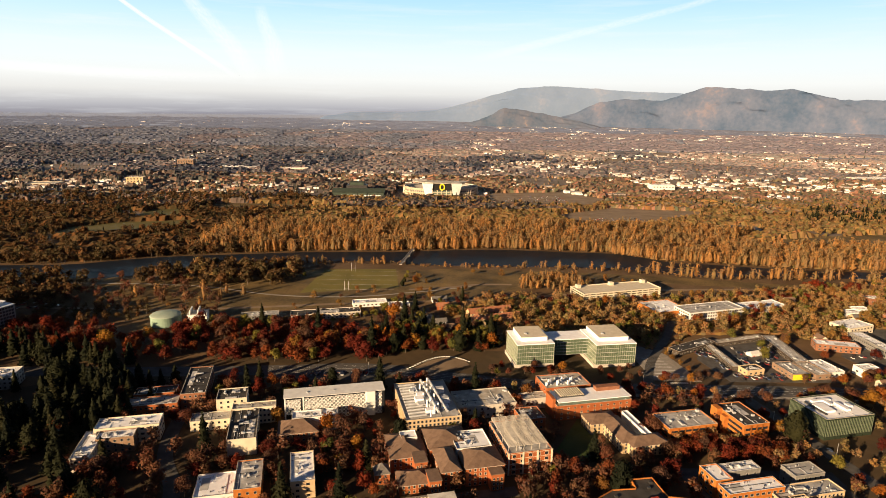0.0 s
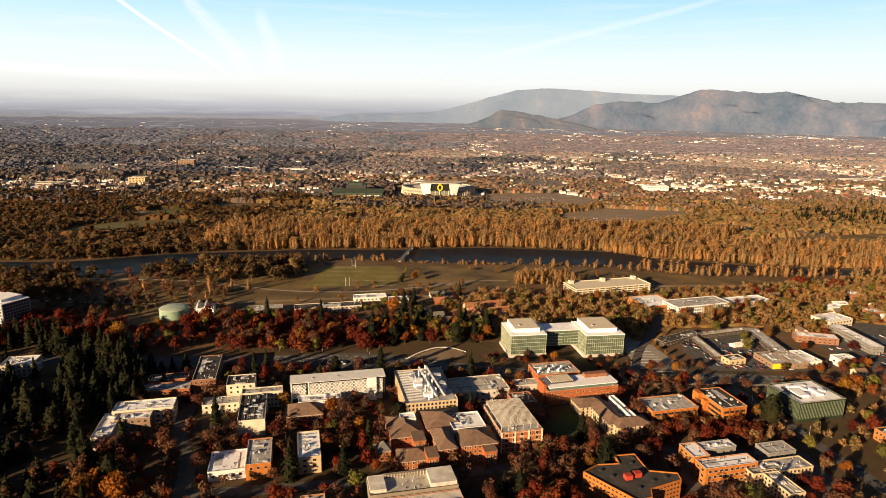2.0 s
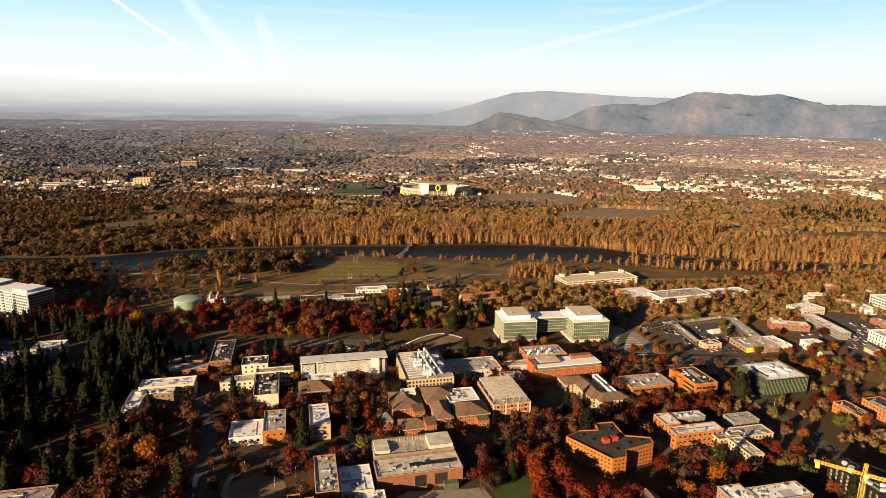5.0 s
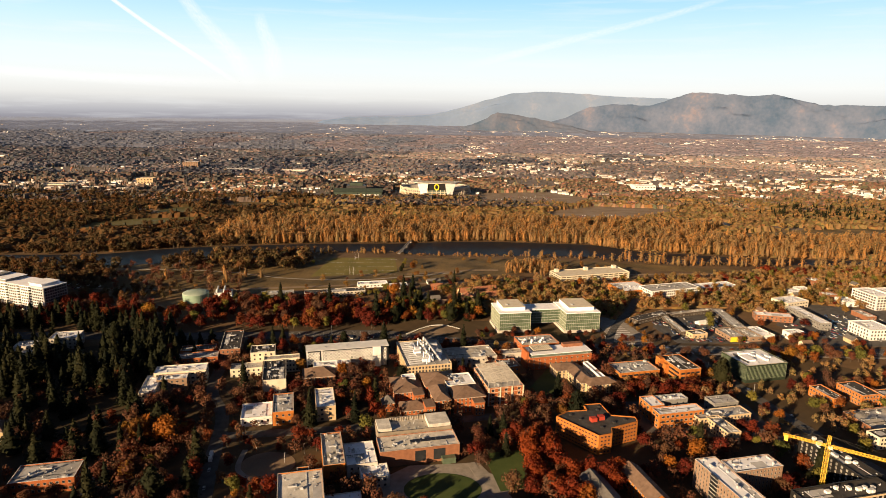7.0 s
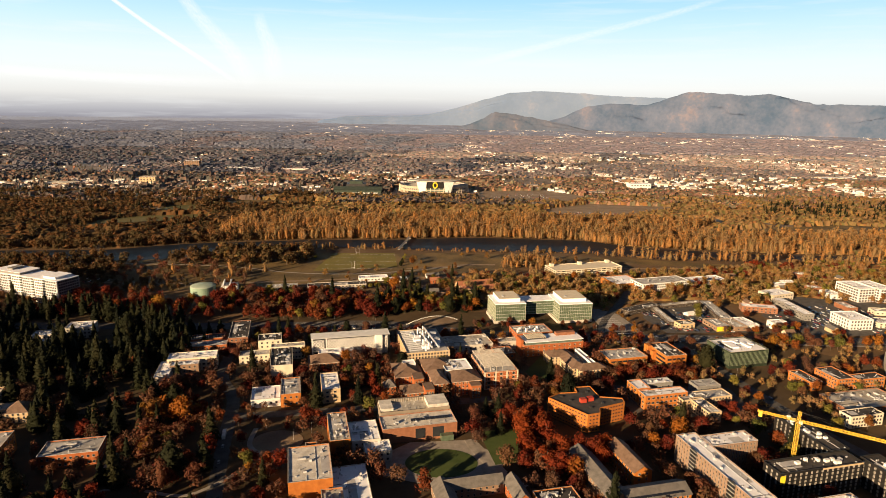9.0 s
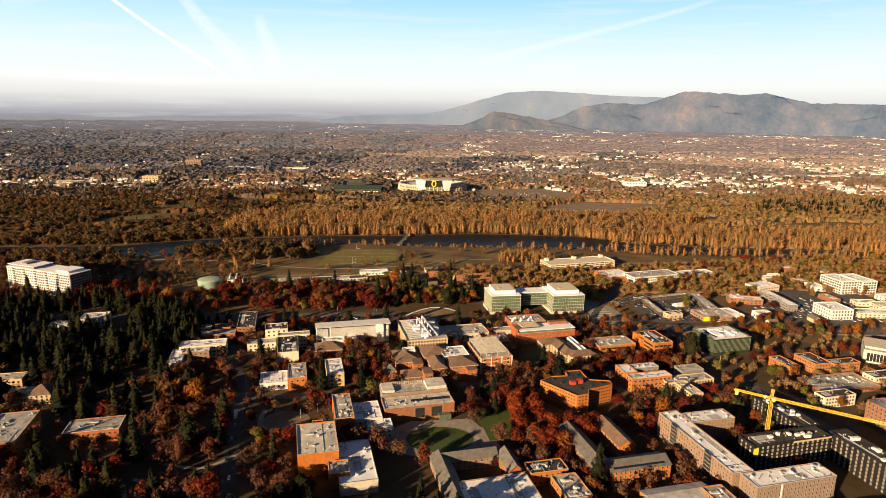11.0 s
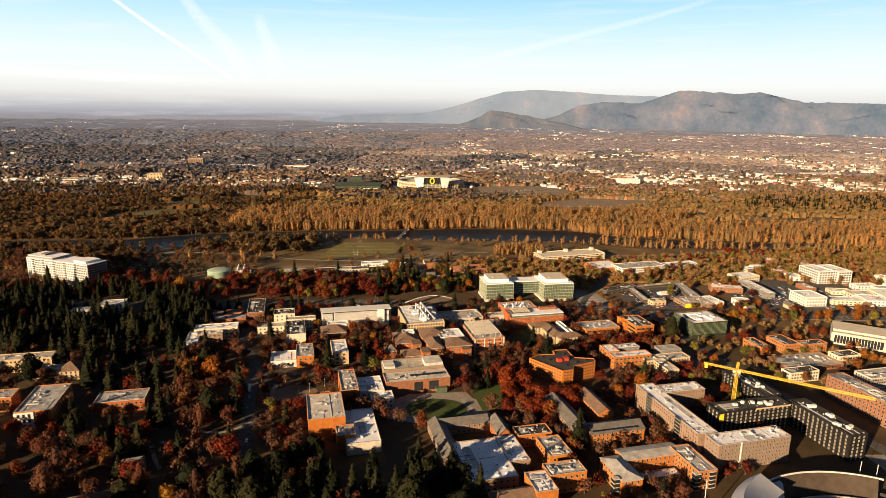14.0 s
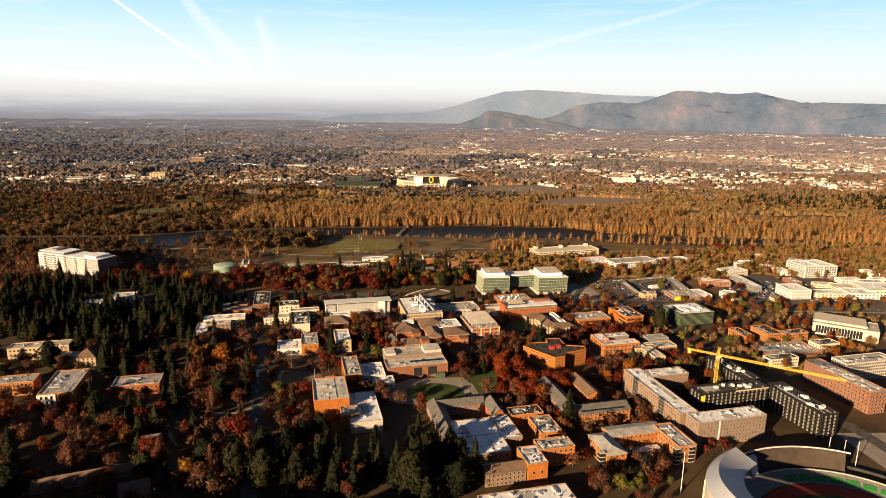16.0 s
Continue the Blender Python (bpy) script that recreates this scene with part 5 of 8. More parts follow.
# western campus
s = Site("stepped_hall", "pale stepped hall with white roofs", -240, 425)
s.wing(-232, 440, 46, 17, 13, "cream", floors=3, bay=4, ww=2.6, units=5, seed=41)
s.wing(-249, 412, 13, 38, 10, "concrete", floors=2, bay=4, units=6, seed=42)
s.wing(-234, 424, 26, 12, 11.5, "brick_tan", floors=3, bay=4, units=3)
s = Site("brick_annex", "orange brick annex with a grey flat roof", -121, 372)
s.wing(-121, 373, 17, 34, 11.5, "brick_orange", floors=2, bay=4.2, roof="roof_grey", units=2)
s = Site("museum_block", "narrow pale block with a brick front", -87, 381)
s.wing(-87, 381, 16, 36, 12.5, "yellow_stone", floors=3, bay=4.6, ww=2.2, units=3)
s = Site("white_canopy", "low hall with a broad white roof", -142, 368)
s.wing(-142, 368, 25, 26, 7, "white_paint", floors=1, bay=4)
s = Site("laboratory_block", "cream laboratory block with crowded roof", -152, 460)
s.wing(-165, 480, 24, 20, 17, "cream", floors=4, bay=5, roof="roof_dark", units=5, seed=51)
s.wing(-144, 440, 21, 52, 13, "cream", floors=3, bay=8, sides="we", roof="roof_dark", units=12, seed=52)
s.wing(-176, 458, 30, 14, 8, "cream", floors=2, bay=4, roof="roof_grey")
s = Site("dormer_hall", "brown hall with a dormered roof", -105, 442)
s.hipped(-103, 444, 30, 22, 8, "brick_brown", "shingle_brown", 6, floors=2)
s.wing(-92, 456, 36, 12, 12, "white_paint", floors=0, units=6, seed=53)
s = Site("shaded_hall", "dark brick hall among trees with flat grey roofs", -215, 500)
s.wing(-207, 515, 20, 56, 13, "brick_brown", floors=3, bay=4, roof="roof_dark", units=3)
s.wing(-232, 482, 40, 16, 9, "brick_red", floors=2, bay=4, roof="roof_grey", units=4)
s.wing(-238, 502, 34, 14, 9, "brick_red", floors=2, bay=4, roof="roof_dark")
s = Site("pale_hall", "pale stone hall among conifers", -410, 530)
s.wing(-418, 512, 26, 16, 9, "concrete", floors=2, bay=4, units=2)
s.wing(-390, 530, 28, 22, 12, "concrete", floors=3, bay=4, units=4)
s.wing(-428, 496, 40, 8, 5, "concrete", floors=1, bay=4)

# student union and its round lawn
s = Site("student_union", "brick and glass student union with stepped white roofs", -30, 300)
x0, y0, x1, y1 = s.wing(-6, 310, 60, 22, 12, "brick_brown", floors=0, roof="roof_bone", units=3, seed=60)
for k in range(2):
    part("tall_window", Mesh().box(x1 - 34 + k * 14, y0 - 0.08, 2, x1 - 26 + k * 15, y0 + 0.4, 10.5, "window_glass"), s.e)
part("glazed_hall", Mesh().box(x1 - 14, y0 - 5, 0, x1 - 4, y0 - 0.05, 4.5, "pale_glass"), s.e)
for k in range(8):
    part("solar_panel", Mesh().box(x0 + 24 + k * 4, y0 + 8, 13.0, x0 + 27.6 + k * 4, y0 + 12, 13.25, "window_glass"), s.e)
x0, y0, x1, y1 = s.wing(-10, 332, 58, 20, 14.0, "fascia_taupe", floors=0, roof="roof_tan", units=0, cap="fascia_taupe")
part("roof_block", Mesh().box(x0 + 0.5, y0 + 3, 14.2, x0 + 11, y1 - 0.6, 16.4, "roof_bone"), s.e, "white roof box over the stair")
part("roof_block", Mesh().box(x1 - 18, y0 + 1.5, 14.2, x1 - 0.6, y1 - 0.6, 17.2, "roof_bone"), s.e, "white roof box over the hall")
part("clerestory", Mesh().box(x0 + 11.05, y1 - 2.6, 14.2, x1 - 18.05, y1 - 0.7, 17.0, "fascia_taupe"), s.e, "finned clerestory wall")
for k in range(14):
    part("clerestory_fin", Mesh().box(x0 + 12 + 2 * k, y1 - 3.1, 14.2, x0 + 12.4 + 2 * k, y1 - 2.62, 17.2, "concrete"), s.e)
s.wing(-68, 296, 15, 44, 14, "brick_orange", floors=0, roof="roof_tan", units=4, seed=62)
s.wing(-48, 296, 22, 30, 10, "concrete", floors=2, bay=4, roof="roof_white", units=6, seed=63)
s.wing(-36, 276, 20, 16, 8, "concrete", floors=2, bay=4, roof="roof_white", units=3, seed=64)
s.wing(-80, 240, 29, 44, 17, "brick_orange", floors=0, roof="roof_bone", units=2, seed=65)
s.wing(-50, 222, 26, 54, 9, "concrete", floors=0, roof="roof_white", units=4, seed=66)
s.wing(-60, 210, 14, 16, 11.5, "brick_orange", floors=0, roof="roof_tan", units=2, seed=67)
s.wing(-84, 268, 8, 10, 13, "brick_orange", floors=0, roof="roof_dark")

# southern halls
s = Site("skylit_hall", "wide hall with a white roof dotted with skylights", 40, 180)
x0, y0, x1, y1 = s.wing(44, 172, 34, 52, 9.5, "brick_tan", floors=2, bay=4, units=0)
rnd = random.Random(5)
for i in range(4):
    for k in range(6):
        x, y = x0 + 4 + i * 7.5 + rnd.uniform(-1, 1), y0 + 4 + k * 7.6
        part("skylight", Mesh().prism([(x, y), (x + 1.7, y), (x + 1.7, y + 1.5), (x, y + 1.5)], 9.7, 10.5, "roof_white"), s.e)
s.wing(66, 186, 16, 36, 9.5, "brick_tan", floors=2, bay=4, units=3)
s.gabled(16, 204, 13, 56, 8, "brick_tan", "shingle_grey", 4)
s.gabled(32, 231, 42, 12, 8, "brick_tan", "shingle_grey", 4)
s.gabled(62, 222, 11, 26, 8, "brick_red", "shingle_grey", 5)
s = Site("flat_hall", "low hall with a white flat roof and rooftop plant", 68, 96)
s.wing(68, 92, 62, 20, 10, "brick_tan", floors=2, bay=4, units=10, seed=75)
s = Site("gabled_house", "pale brick house under a tan gabled roof", 56, 128)
s.gabled(57, 129, 30, 13, 10, "brick_tan", "shingle_brown", 3.5, floors=3, bay=3)
s = Site("brick_cube", "tall orange brick block with a sunken white roof", 79, 138)
s.wing(79, 138, 15, 23, 13.5, "brick_orange", floors=1, bay=5, units=4, seed=70)
s = Site("brick_block", "orange brick block with rooftop plant", 97, 152)
s.wing(98, 153, 27, 15, 14, "brick_orange", floors=3, bay=4, roof="roof_tan", units=8, seed=71)
s = Site("brick_house", "orange brick hall with a pale roof", 97, 186)
s.wing(98, 186, 18, 27, 11.5, "brick_orange", floors=2, bay=4, roof="roof_tan", units=7, seed=72)
s = Site("dark_roofed_hall", "brick hall with a dark flat roof", 86, 212)
s.wing(86, 212, 28, 14, 10, "brick_orange", floors=2, bay=4, roof="roof_dark", units=2)
s = Site("long_hall", "long brick hall under grey pitched roofs with solar panels", 130, 230)
s.gabled(120, 236, 15, 62, 12, "brick_tan", "shingle_grey", 4, floors=3)
s.gabled(151, 214, 46, 17, 12, "brick_orange", "shingle_grey", 4, floors=4, bay=3.4)
s.gabled(148, 256, 14, 40, 12, "brick_orange", "shingle_brown", 4, floors=3)
x0, y0, x1, y1 = s.rect(151, 208, 44, 4)
for k in range(10):
    part("solar_panel", Mesh().box(x0 + 2 + k * 4, y0, 13.6, x0 + 5.6 + k * 4, y0 + 3, 13.75, "window_glass"), s.e)
s = Site("court_hall", "brick hall with tan roofs round an open court", 166, 165)
s.hipped(139, 156, 16, 30, 12, "brick_orange", "roof_grey", 2.6, floors=3, bay=3.4)
s.gabled(166, 177, 46, 15, 12, "brick_orange", "roof_grey", 1.6, floors=3, bay=3.4)
s.wing(194, 165, 15, 34, 13.5, "brick_orange", floors=4, bay=3.0, ww=1.5, roof="roof_grey", units=8, seed=77)
for px, py in ((131, 142), (189, 147), (201, 150)):      # glazed corner bays
    u, v = s.local(px, py)
    part("corner_bay", Mesh().box(u - 2.2, v - 1.6, 0, u + 2.2, v + 2.0, 13.2, "window_glass"), s.e, "glazed corner bay")
    for k in range(5):
        part("bay_band", Mesh().box(u - 2.35, v - 1.75, 0.4 + 3.1 * k, u + 2.35, v + 2.0, 0.9 + 3.1 * k, "concrete"), s.e)
s.wing(168, 160, 30, 8, 4, "brick_tan", floors=1, bay=4)

# western brick halls
s = Site("west_brick_hall", "orange brick hall with arched top windows", -395, 351)
s.wing(-393, 353, 56, 16, 13, "yellow_stone", floors=3, bay=3.4, roof="roof_tan", units=2)
s = Site("west_hall", "orange brick hall with a cornice", -372, 268)
s.wing(-372, 270, 44, 18, 12, "brick_orange", floors=3, bay=3.2, roof="roof_grey", cap="cream", units=2)
s = Site("white_fronted_hall", "brick hall with a grey flat roof and white gridded front", -318, 262)
x0, y0, x1, y1 = s.wing(-318, 261, 27, 50, 14.5, "brick_orange", floors=3, bay=4, roof="roof_grey", units=4, seed=80)
part("front_screen", Mesh().box(x0 - 0.3, y0 - 0.8, 0, x0 + 14, y0 - 0.15, 14.5, "white_paint"), s.e)
windows(s.e, x0, y0 - 0.8, x0 + 14, y0 - 0.8, [2.5, 7.2, 11.8], 3.2, 1.8, 2.8)
s = Site("old_hall", "old red brick hall with a white cornice and grey roof", -260, 274)
s.wing(-260, 274, 40, 22, 9.5, "brick_red", floors=2, bay=3.6, roof="roof_grey", cap="white_paint", units=3)
keep_out(-260, 252, 42, 30, 12)
keep_out(-318, 228, 42, 30, 12)
s = Site("tower_house", "pale house under a tall hipped roof", -338, 336)
s.hipped(-337, 336, 18, 18, 9, "yellow_stone", "shingle_brown", 7)
s.wing(-358, 338, 26, 12, 8, "yellow_stone", floors=2, bay=2.6, roof="roof_tan")
s = Site("mansard_hall", "long brick hall with a dormered slate roof", -228, 124, 20)
x0, y0, x1, y1 = s.gabled(-228, 124, 64, 14, 7, "brick_brown", "shingle_brown", 6, floors=2)
for k in range(9):
    x = x0 + 4 + k * 7
    part("dormer", Mesh().box(x - 1.1, y0 + 0.2, 7.2, x + 1.1, y0 + 5.5, 11.4, "brick_brown"), s.e)
    part("window", window_mesh(1.1, 1.5, "cream", "window_glass"), s.e, at=pose(x, y0 + 0.15, 9.6))
s = Site("shaded_house", "small gabled house deep in shade", -210, 170, 20)
s.gabled(-207, 172, 18, 12, 6, "brick_tan", "shingle_grey", 6)
s.gabled(-190, 110, 18, 14, 7, "brick_tan", "shingle_brown", 7)

# apartment tower
s = Site("apartment_tower", "white apartment tower with balconies and dark end wall", -525.4, 673.3, -22.6, category="apartments")
x0, y0, x1, y1 = s.rect(-525.4, 673.3, 122, 32)
part("wall", Mesh().box(x0, y0, 0, x1, y1, 32.8, "white_paint"), s.e)
part("end_wall", Mesh().box(x1, y0 + 0.3, 0, x1 + 0.4, y1, 32.3, "grey_panel"), s.e)
part("roof", Mesh().box(x0 - 0.3, y0 - 0.3, 32.8, x1 + 0.5, y1 + 0.3, 33.3, "roof_white"), s.e)
part("top_floor", Mesh().box(x0 + 2, y0 + 2.2, 33.3, x0 + 52, y1 - 2, 36.2, "grey_panel"), s.e, "set-back grey top floor")
part("top_roof", Mesh().box(x0 + 1, y0 + 1.2, 36.2, x0 + 53, y1 - 1.4, 36.7, "roof_white"), s.e)
part("top_floor", Mesh().box(x0 + 92, y0 + 5, 33.3, x1 - 8, y1 - 4, 36, "white_paint"), s.e)
part("top_roof", Mesh().box(x0 + 91, y0 + 4, 36, x1 - 7, y1 - 3.4, 36.5, "roof_white"), s.e)
part("penthouse", Mesh().box(x0 + 20, y0 + 8, 36.7, x0 + 30, y1 - 8, 39, "grey_panel"), s.e)
zs = [2 + 3.6 * k for k in range(9)]
x = x0
for k, wd in enumerate((10, 6, 15, 6, 15, 6, 16, 6, 15, 6, 21)):
    if wd == 6:                       # recessed dark bay with a balcony on each floor
        part("recess", Mesh().box(x + 0.3, y0 - 0.06, 0.5, x + wd - 0.3, y0 + 0.5, 32.2, "window_glass"), s.e, "dark recessed balcony bay")
        for z in zs[1:]:
            part("balcony", Mesh().box(x + 0.2, y0 - 1.5, z - 1.7, x + wd - 0.2, y0 - 0.07, z - 0.5, "white_paint"), s.e)
    else:
        if k % 4 == 2:
            part("grey_bay", Mesh().box(x + 0.4, y0 - 0.5, 3.2, x + wd - 0.4, y0 - 0.02, 33.1, "metal_grey"), s.e, "grey clad bay")
        o = 0.5 if k % 4 == 2 else 0.0
        windows(s.e, x + 0.4, y0 - o, x + wd - 0.4, y0 - o, zs, 3.0, 1.9, 1.9, edge=0.5)
    x += wd
windows(s.e, x1 + 0.4, y0 + 0.3, x1 + 0.4, y1, zs, 3.0, 2.3, 2.2, frame_mat="metal_dark")

# eastern town
s = Site("white_cube", "white cube of offices with square windows", 535, 572, 4)
s.wing(535, 574, 31, 34, 12.5, "white_paint", floors=3, bay=4, ww=1.8, wh=2.2, units=3)
s = Site("twin_apartments", "pair of white apartment blocks with dark balconies", 636, 690, 8, category="apartments")
s.wing(621, 692, 26, 42, 19, "white_paint", floors=5, bay=4, ww=3.0, wh=2.3, units=3)
s.wing(650, 692, 25, 44, 19, "white_paint", floors=5, bay=4, ww=3.0, wh=2.3, units=3)
s = Site("office_bar", "long dark office bar with white roof", 490, 625, 2)
s.wing(490, 625, 14, 70, 8.5, "grey_panel", floors=2, bay=3, units=3)
s = Site("sports_hall", "large pale sports hall with a curved roof and tall glazing", 505, 420, -33)
x0, y0, x1, y1 = s.wing(505, 420, 66, 36, 13, "concrete", floors=0, roof="roof_tan")
part("glazed_front", Mesh().box(x0 + 3, y0 - 0.3, 2, x1 - 16, y0 - 0.05, 11, "window_glass"), s.e)
for k in range(16):
    part("mullion", Mesh().box(x0 + 3 + k * 2.9, y0 - 0.6, 0, x0 + 3.3 + k * 2.9, y0 - 0.31, 11.5, "white_paint"), s.e)
part("upper_roof", Mesh().prism([(x0 + 1, y0 + 6), (x1 - 12, y0 + 6), (x1 - 12, y1 + 3), (x0 + 1, y1 + 3)], 13.9, 16.2, "cream"), s.e)
s = Site("brick_flats", "brick flats with gridded white windows", 410, 400)
s.wing(401, 405, 20, 28, 10.5, "brick_orange", floors=3, bay=3, ww=1.6, roof="roof_dark")
s.wing(428, 398, 32, 12, 10.5, "brick_orange", floors=3, bay=3, ww=1.6, roof="roof_dark")
s.wing(370, 402, 13, 28, 8.5, "brick_orange", floors=2, bay=3, ww=1.6, roof="roof_dark")
s = Site("tan_flats", "small cream flats with a dark roof", 447, 370)
s.wing(447, 370, 28, 14, 9, "cream", floors=2, bay=3, ww=1.5, roof="roof_dark")
s = Site("flat_garage", "broad low building with a pale flat roof", 398, 363)
s.wing(400, 362, 66, 32, 4.5, "brick_brown", floors=1, bay=5, roof="roof_tan", units=16, seed=90)
s = Site("corner_flats", "brick flats with pale gridded front", 376, 330)
s.wing(372, 326, 34, 12, 10, "cream", floors=3, bay=3, ww=1.6, roof="roof_dark")
for nm, lb, cx, cy, l, wd, rot, h, wall, roof in (
        ("motel_wing", "long low motel wing with grey roof", 306, 606, 8, 70, 2, 4, "panel_brown", "roof_bone"),
        ("motel_wing", "low motel wing with a brown roof", 347, 648, 66, 9, 18, 4, "panel_brown", "roof_tan"),
        ("motel_wing", "long motel wing with a pale metal roof", 383, 619, 15, 76, -3, 5, "panel_brown", "roof_grey"),
        ("motel_wing", "curved motel wing with a dark roof", 286, 627, 60, 14, 30, 5, "panel_brown", "roof_dark"),
        ("shop", "flat-roofed corner shop in tan brick", 320, 566, 20, 13, 14, 5.5, "yellow_stone", "roof_dark"),
        ("shop", "low shop with a bright yellow front", 360, 566, 19, 30, 8, 5.5, "brick_tan", "roof_grey"),
        ("shop", "low tan shop with grey roof", 381, 567, 17, 32, 10, 5, "brick_tan", "roof_tan"),
        ("shop", "low diner with a white roof", 398, 572, 18, 30, 12, 5, "white_paint", "roof_white"),
        ("shop", "long cream shop under a pale flat roof", 587, 573, 46, 22, -6, 6, "cream", "roof_white"),
        ("shop", "low pale shop with a white roof", 629, 602, 34, 26, -6, 6, "cream", "roof_bone"),
        ("shop", "wide white store with a pale roof", 633, 573, 40, 30, -6, 7, "white_paint", "roof_white"),
        ("shop", "large pale store with a stepped white roof", 676, 591, 60, 44, -6, 9, "cream", "roof_white"),
        ("shop", "low cream shop with a tan roof", 611, 620, 30, 16, -6, 5, "cream", "roof_tan"),
        ("shop", "white roadside store with a grey roof", 691, 630, 36, 20, -6, 6, "white_paint", "roof_bone"),
        ("shop", "pale works shed with a white roof", 666, 645, 34, 16, 4, 6, "white_paint", "roof_white"),
        ("terrace_house", "terrace with a white patched roof", 446, 629, 44, 16, -14, 7, "brick_brown", "roof_white"),
        ("works_hall", "pale works hall with white roof", 503, 688, 40, 26, 20, 9, "cream", "roof_white"),
        ("works_hall", "long white works hall near the river", 430, 765, 70, 24, 16, 7, "white_paint", "roof_white"),
        ("shed", "long white shed by the railway", -79, 772, 44, 16, 12, 5, "white_paint", "roof_white"),
        ("warehouse", "long grey warehouse with dark roof", -128, 725, 84, 18, 12, 6.5, "concrete", "roof_dark"),
        ("shed", "small white shed by the tracks", -40, 764, 26, 12, 12, 5, "white_paint", "roof_white"),
        ("warehouse", "grey warehouse with small roof vents", -205, 712, 44, 16, 12, 7, "grey_panel", "roof_grey")):
    b = building(nm, lb, cx, cy, l, wd, rot, h, wall, roof=roof, floors=1 if h < 6 else 2, bay=5, ww=2.2, wh=1.6, units=2, seed=int(cx + 600))
    if "yellow" in lb:
        part("front_board", Mesh().box(-l / 2, -wd / 2 - 0.4, 0, l / 2, -wd / 2 - 0.15, 5.6, "yellow_paint"), b, "bright yellow front board")
s = Site("tiled_housing", "terracotta-roofed housing block with dormers", 76, 717, 18, category="house")
for cx, cy, l, wd in ((74, 735, 56, 14), (88, 712, 44, 13), (60, 700, 16, 18)):
    s.gabled(cx, cy, l, wd, 6.5, "yellow_stone", "roof_tile_red", 4.5)

# houses between the boulevard and the railway
for nm, lb, cx, cy, l, wd, h, wall, roof, rot in (
        ("house", "white house under a dark shingle roof", 12, 697, 15, 10, 5.5, "white_paint", "shingle_grey", 12),
        ("house", "red-roofed house among trees", 17, 759, 18, 10, 5, "brick_red", "roof_tile_red", 12),
        ("house", "grey house under a dark gabled roof", 1, 706, 12, 10, 5.5, "grey_panel", "shingle_grey", 100),
        ("house", "cream house with a brown roof", 24, 680, 13, 9, 5, "cream", "shingle_brown", 12),
        ("shed", "small white shed with a pale roof", 12, 789, 20, 9, 4, "white_paint", "shingle_grey", 12)):
    Site(nm, lb, cx, cy, rot, category=nm).gabled(cx, cy, l, wd, h, wall, roof, 3.4)

# small buildings of the eastern town
rnd = random.Random(31)
SMALL = (("shop", "low white-walled shop with a flat pale roof", "white_paint", "roof_white", "shop"), ("house", "small cream house under a brown roof", "cream", "shingle_brown", "house"), ("shop", "flat-roofed brick shop with a grey roof", "brick_brown", "roof_grey", "shop"), ("house", "small tan house under a grey shingle roof", "yellow_stone", "shingle_grey", "house"))
made = 0
while made < 30:
    x, y = rnd.uniform(430, 860), rnd.uniform(535, 800)
    if blocked(x, y) or blocked(x + 14, y) or blocked(x - 14, y) or blocked(x, y + 10) or blocked(x, y - 10):
        continue
    nm, lb, wall, roof, cat = SMALL[made % 4]
    site = Site(nm, lb, x, y, rnd.choice([4, 8, 94]), category=cat)
    if cat == "shop":
        site.wing(x, y, rnd.uniform(18, 32), rnd.uniform(12, 18), rnd.uniform(4.5, 8), wall, roof=roof, floors=1, bay=5, ww=2.6, units=3, seed=made)
    else:
        site.gabled(x, y, rnd.uniform(11, 15), rnd.uniform(8, 10), 5.2, wall, roof, 3.0)
    made += 1


# ---- ground cover, roads and fields ----
def arc_poly(cx, cy, rx, ry, a0=0, a1=360, n=40):
    return [(cx + rx * math.cos(radians(a0 + (a1 - a0) * i / n)), cy + ry * math.sin(radians(a0 + (a1 - a0) * i / n))) for i in range(n if a1 - a0 == 360 else n + 1)]


sheet("meadow", [(-620, 780), (-509, 765), (-361, 708), (-250, 722), (-200, 745), (-200, 925), (-300, 900), (-430, 890), (-560, 900), (-640, 880)], 0.06, "dry_meadow", "brown meadow along the river", "meadow")
sheet("meadow", [(-199, 745), (-60, 780), (40, 800), (180, 870), (330, 890), (560, 850), (560, 880), (330, 930), (200, 950), (60, 955), (-40, 950), (-199, 950)], 0.06, "dry_meadow", "dry meadow along the river", "meadow")
for poly in ([(-725, 1150), (-620, 1215), (-500, 1275), (-530, 1360), (-660, 1330), (-750, 1265)], [(-670, 1362), (-570, 1378), (-600, 1511), (-680, 1490)], [(-200, 1310), (-45, 1345), (-55, 1430), (-195, 1400)]):
    sheet("meadow", poly, 0.06, "golf_green", "open olive-green golf meadow among trees", "meadow")
sheet("meadow", [(-560, 1480), (-200, 1540), (-200, 1600), (-560, 1620)], 0.06, "dry_meadow", "open dry meadow among trees", "meadow")
sheet("meadow", [(-24, 850), (60, 868), (150, 905), (130, 950), (30, 958), (-20, 950)], 0.08, "dry_meadow", "dry grass along the riverside path", "meadow")
sheet("meadow", [(560, 1110), (980, 1120), (1300, 1240), (1000, 1300), (739, 1230)], 0.06, "dry_meadow", "dry brown meadow", "meadow")
sheet("lot", [(361, 1300), (492, 1350), (658, 1480), (700, 1560), (480, 1600), (300, 1480)], 0.07, "gravel", "pale gravel lot", "lot")
sheet("lot", [(150, 1640), (420, 1600), (520, 1760), (380, 1900), (180, 1860)], 0.07, "gravel", "gravel car park by the stadium", "lot")
sheet("sports_field", [(-165, 950), (-55, 954), (-45, 852), (-180, 822)], 0.10, "turf_field", "green rugby field with mown turf", "field")
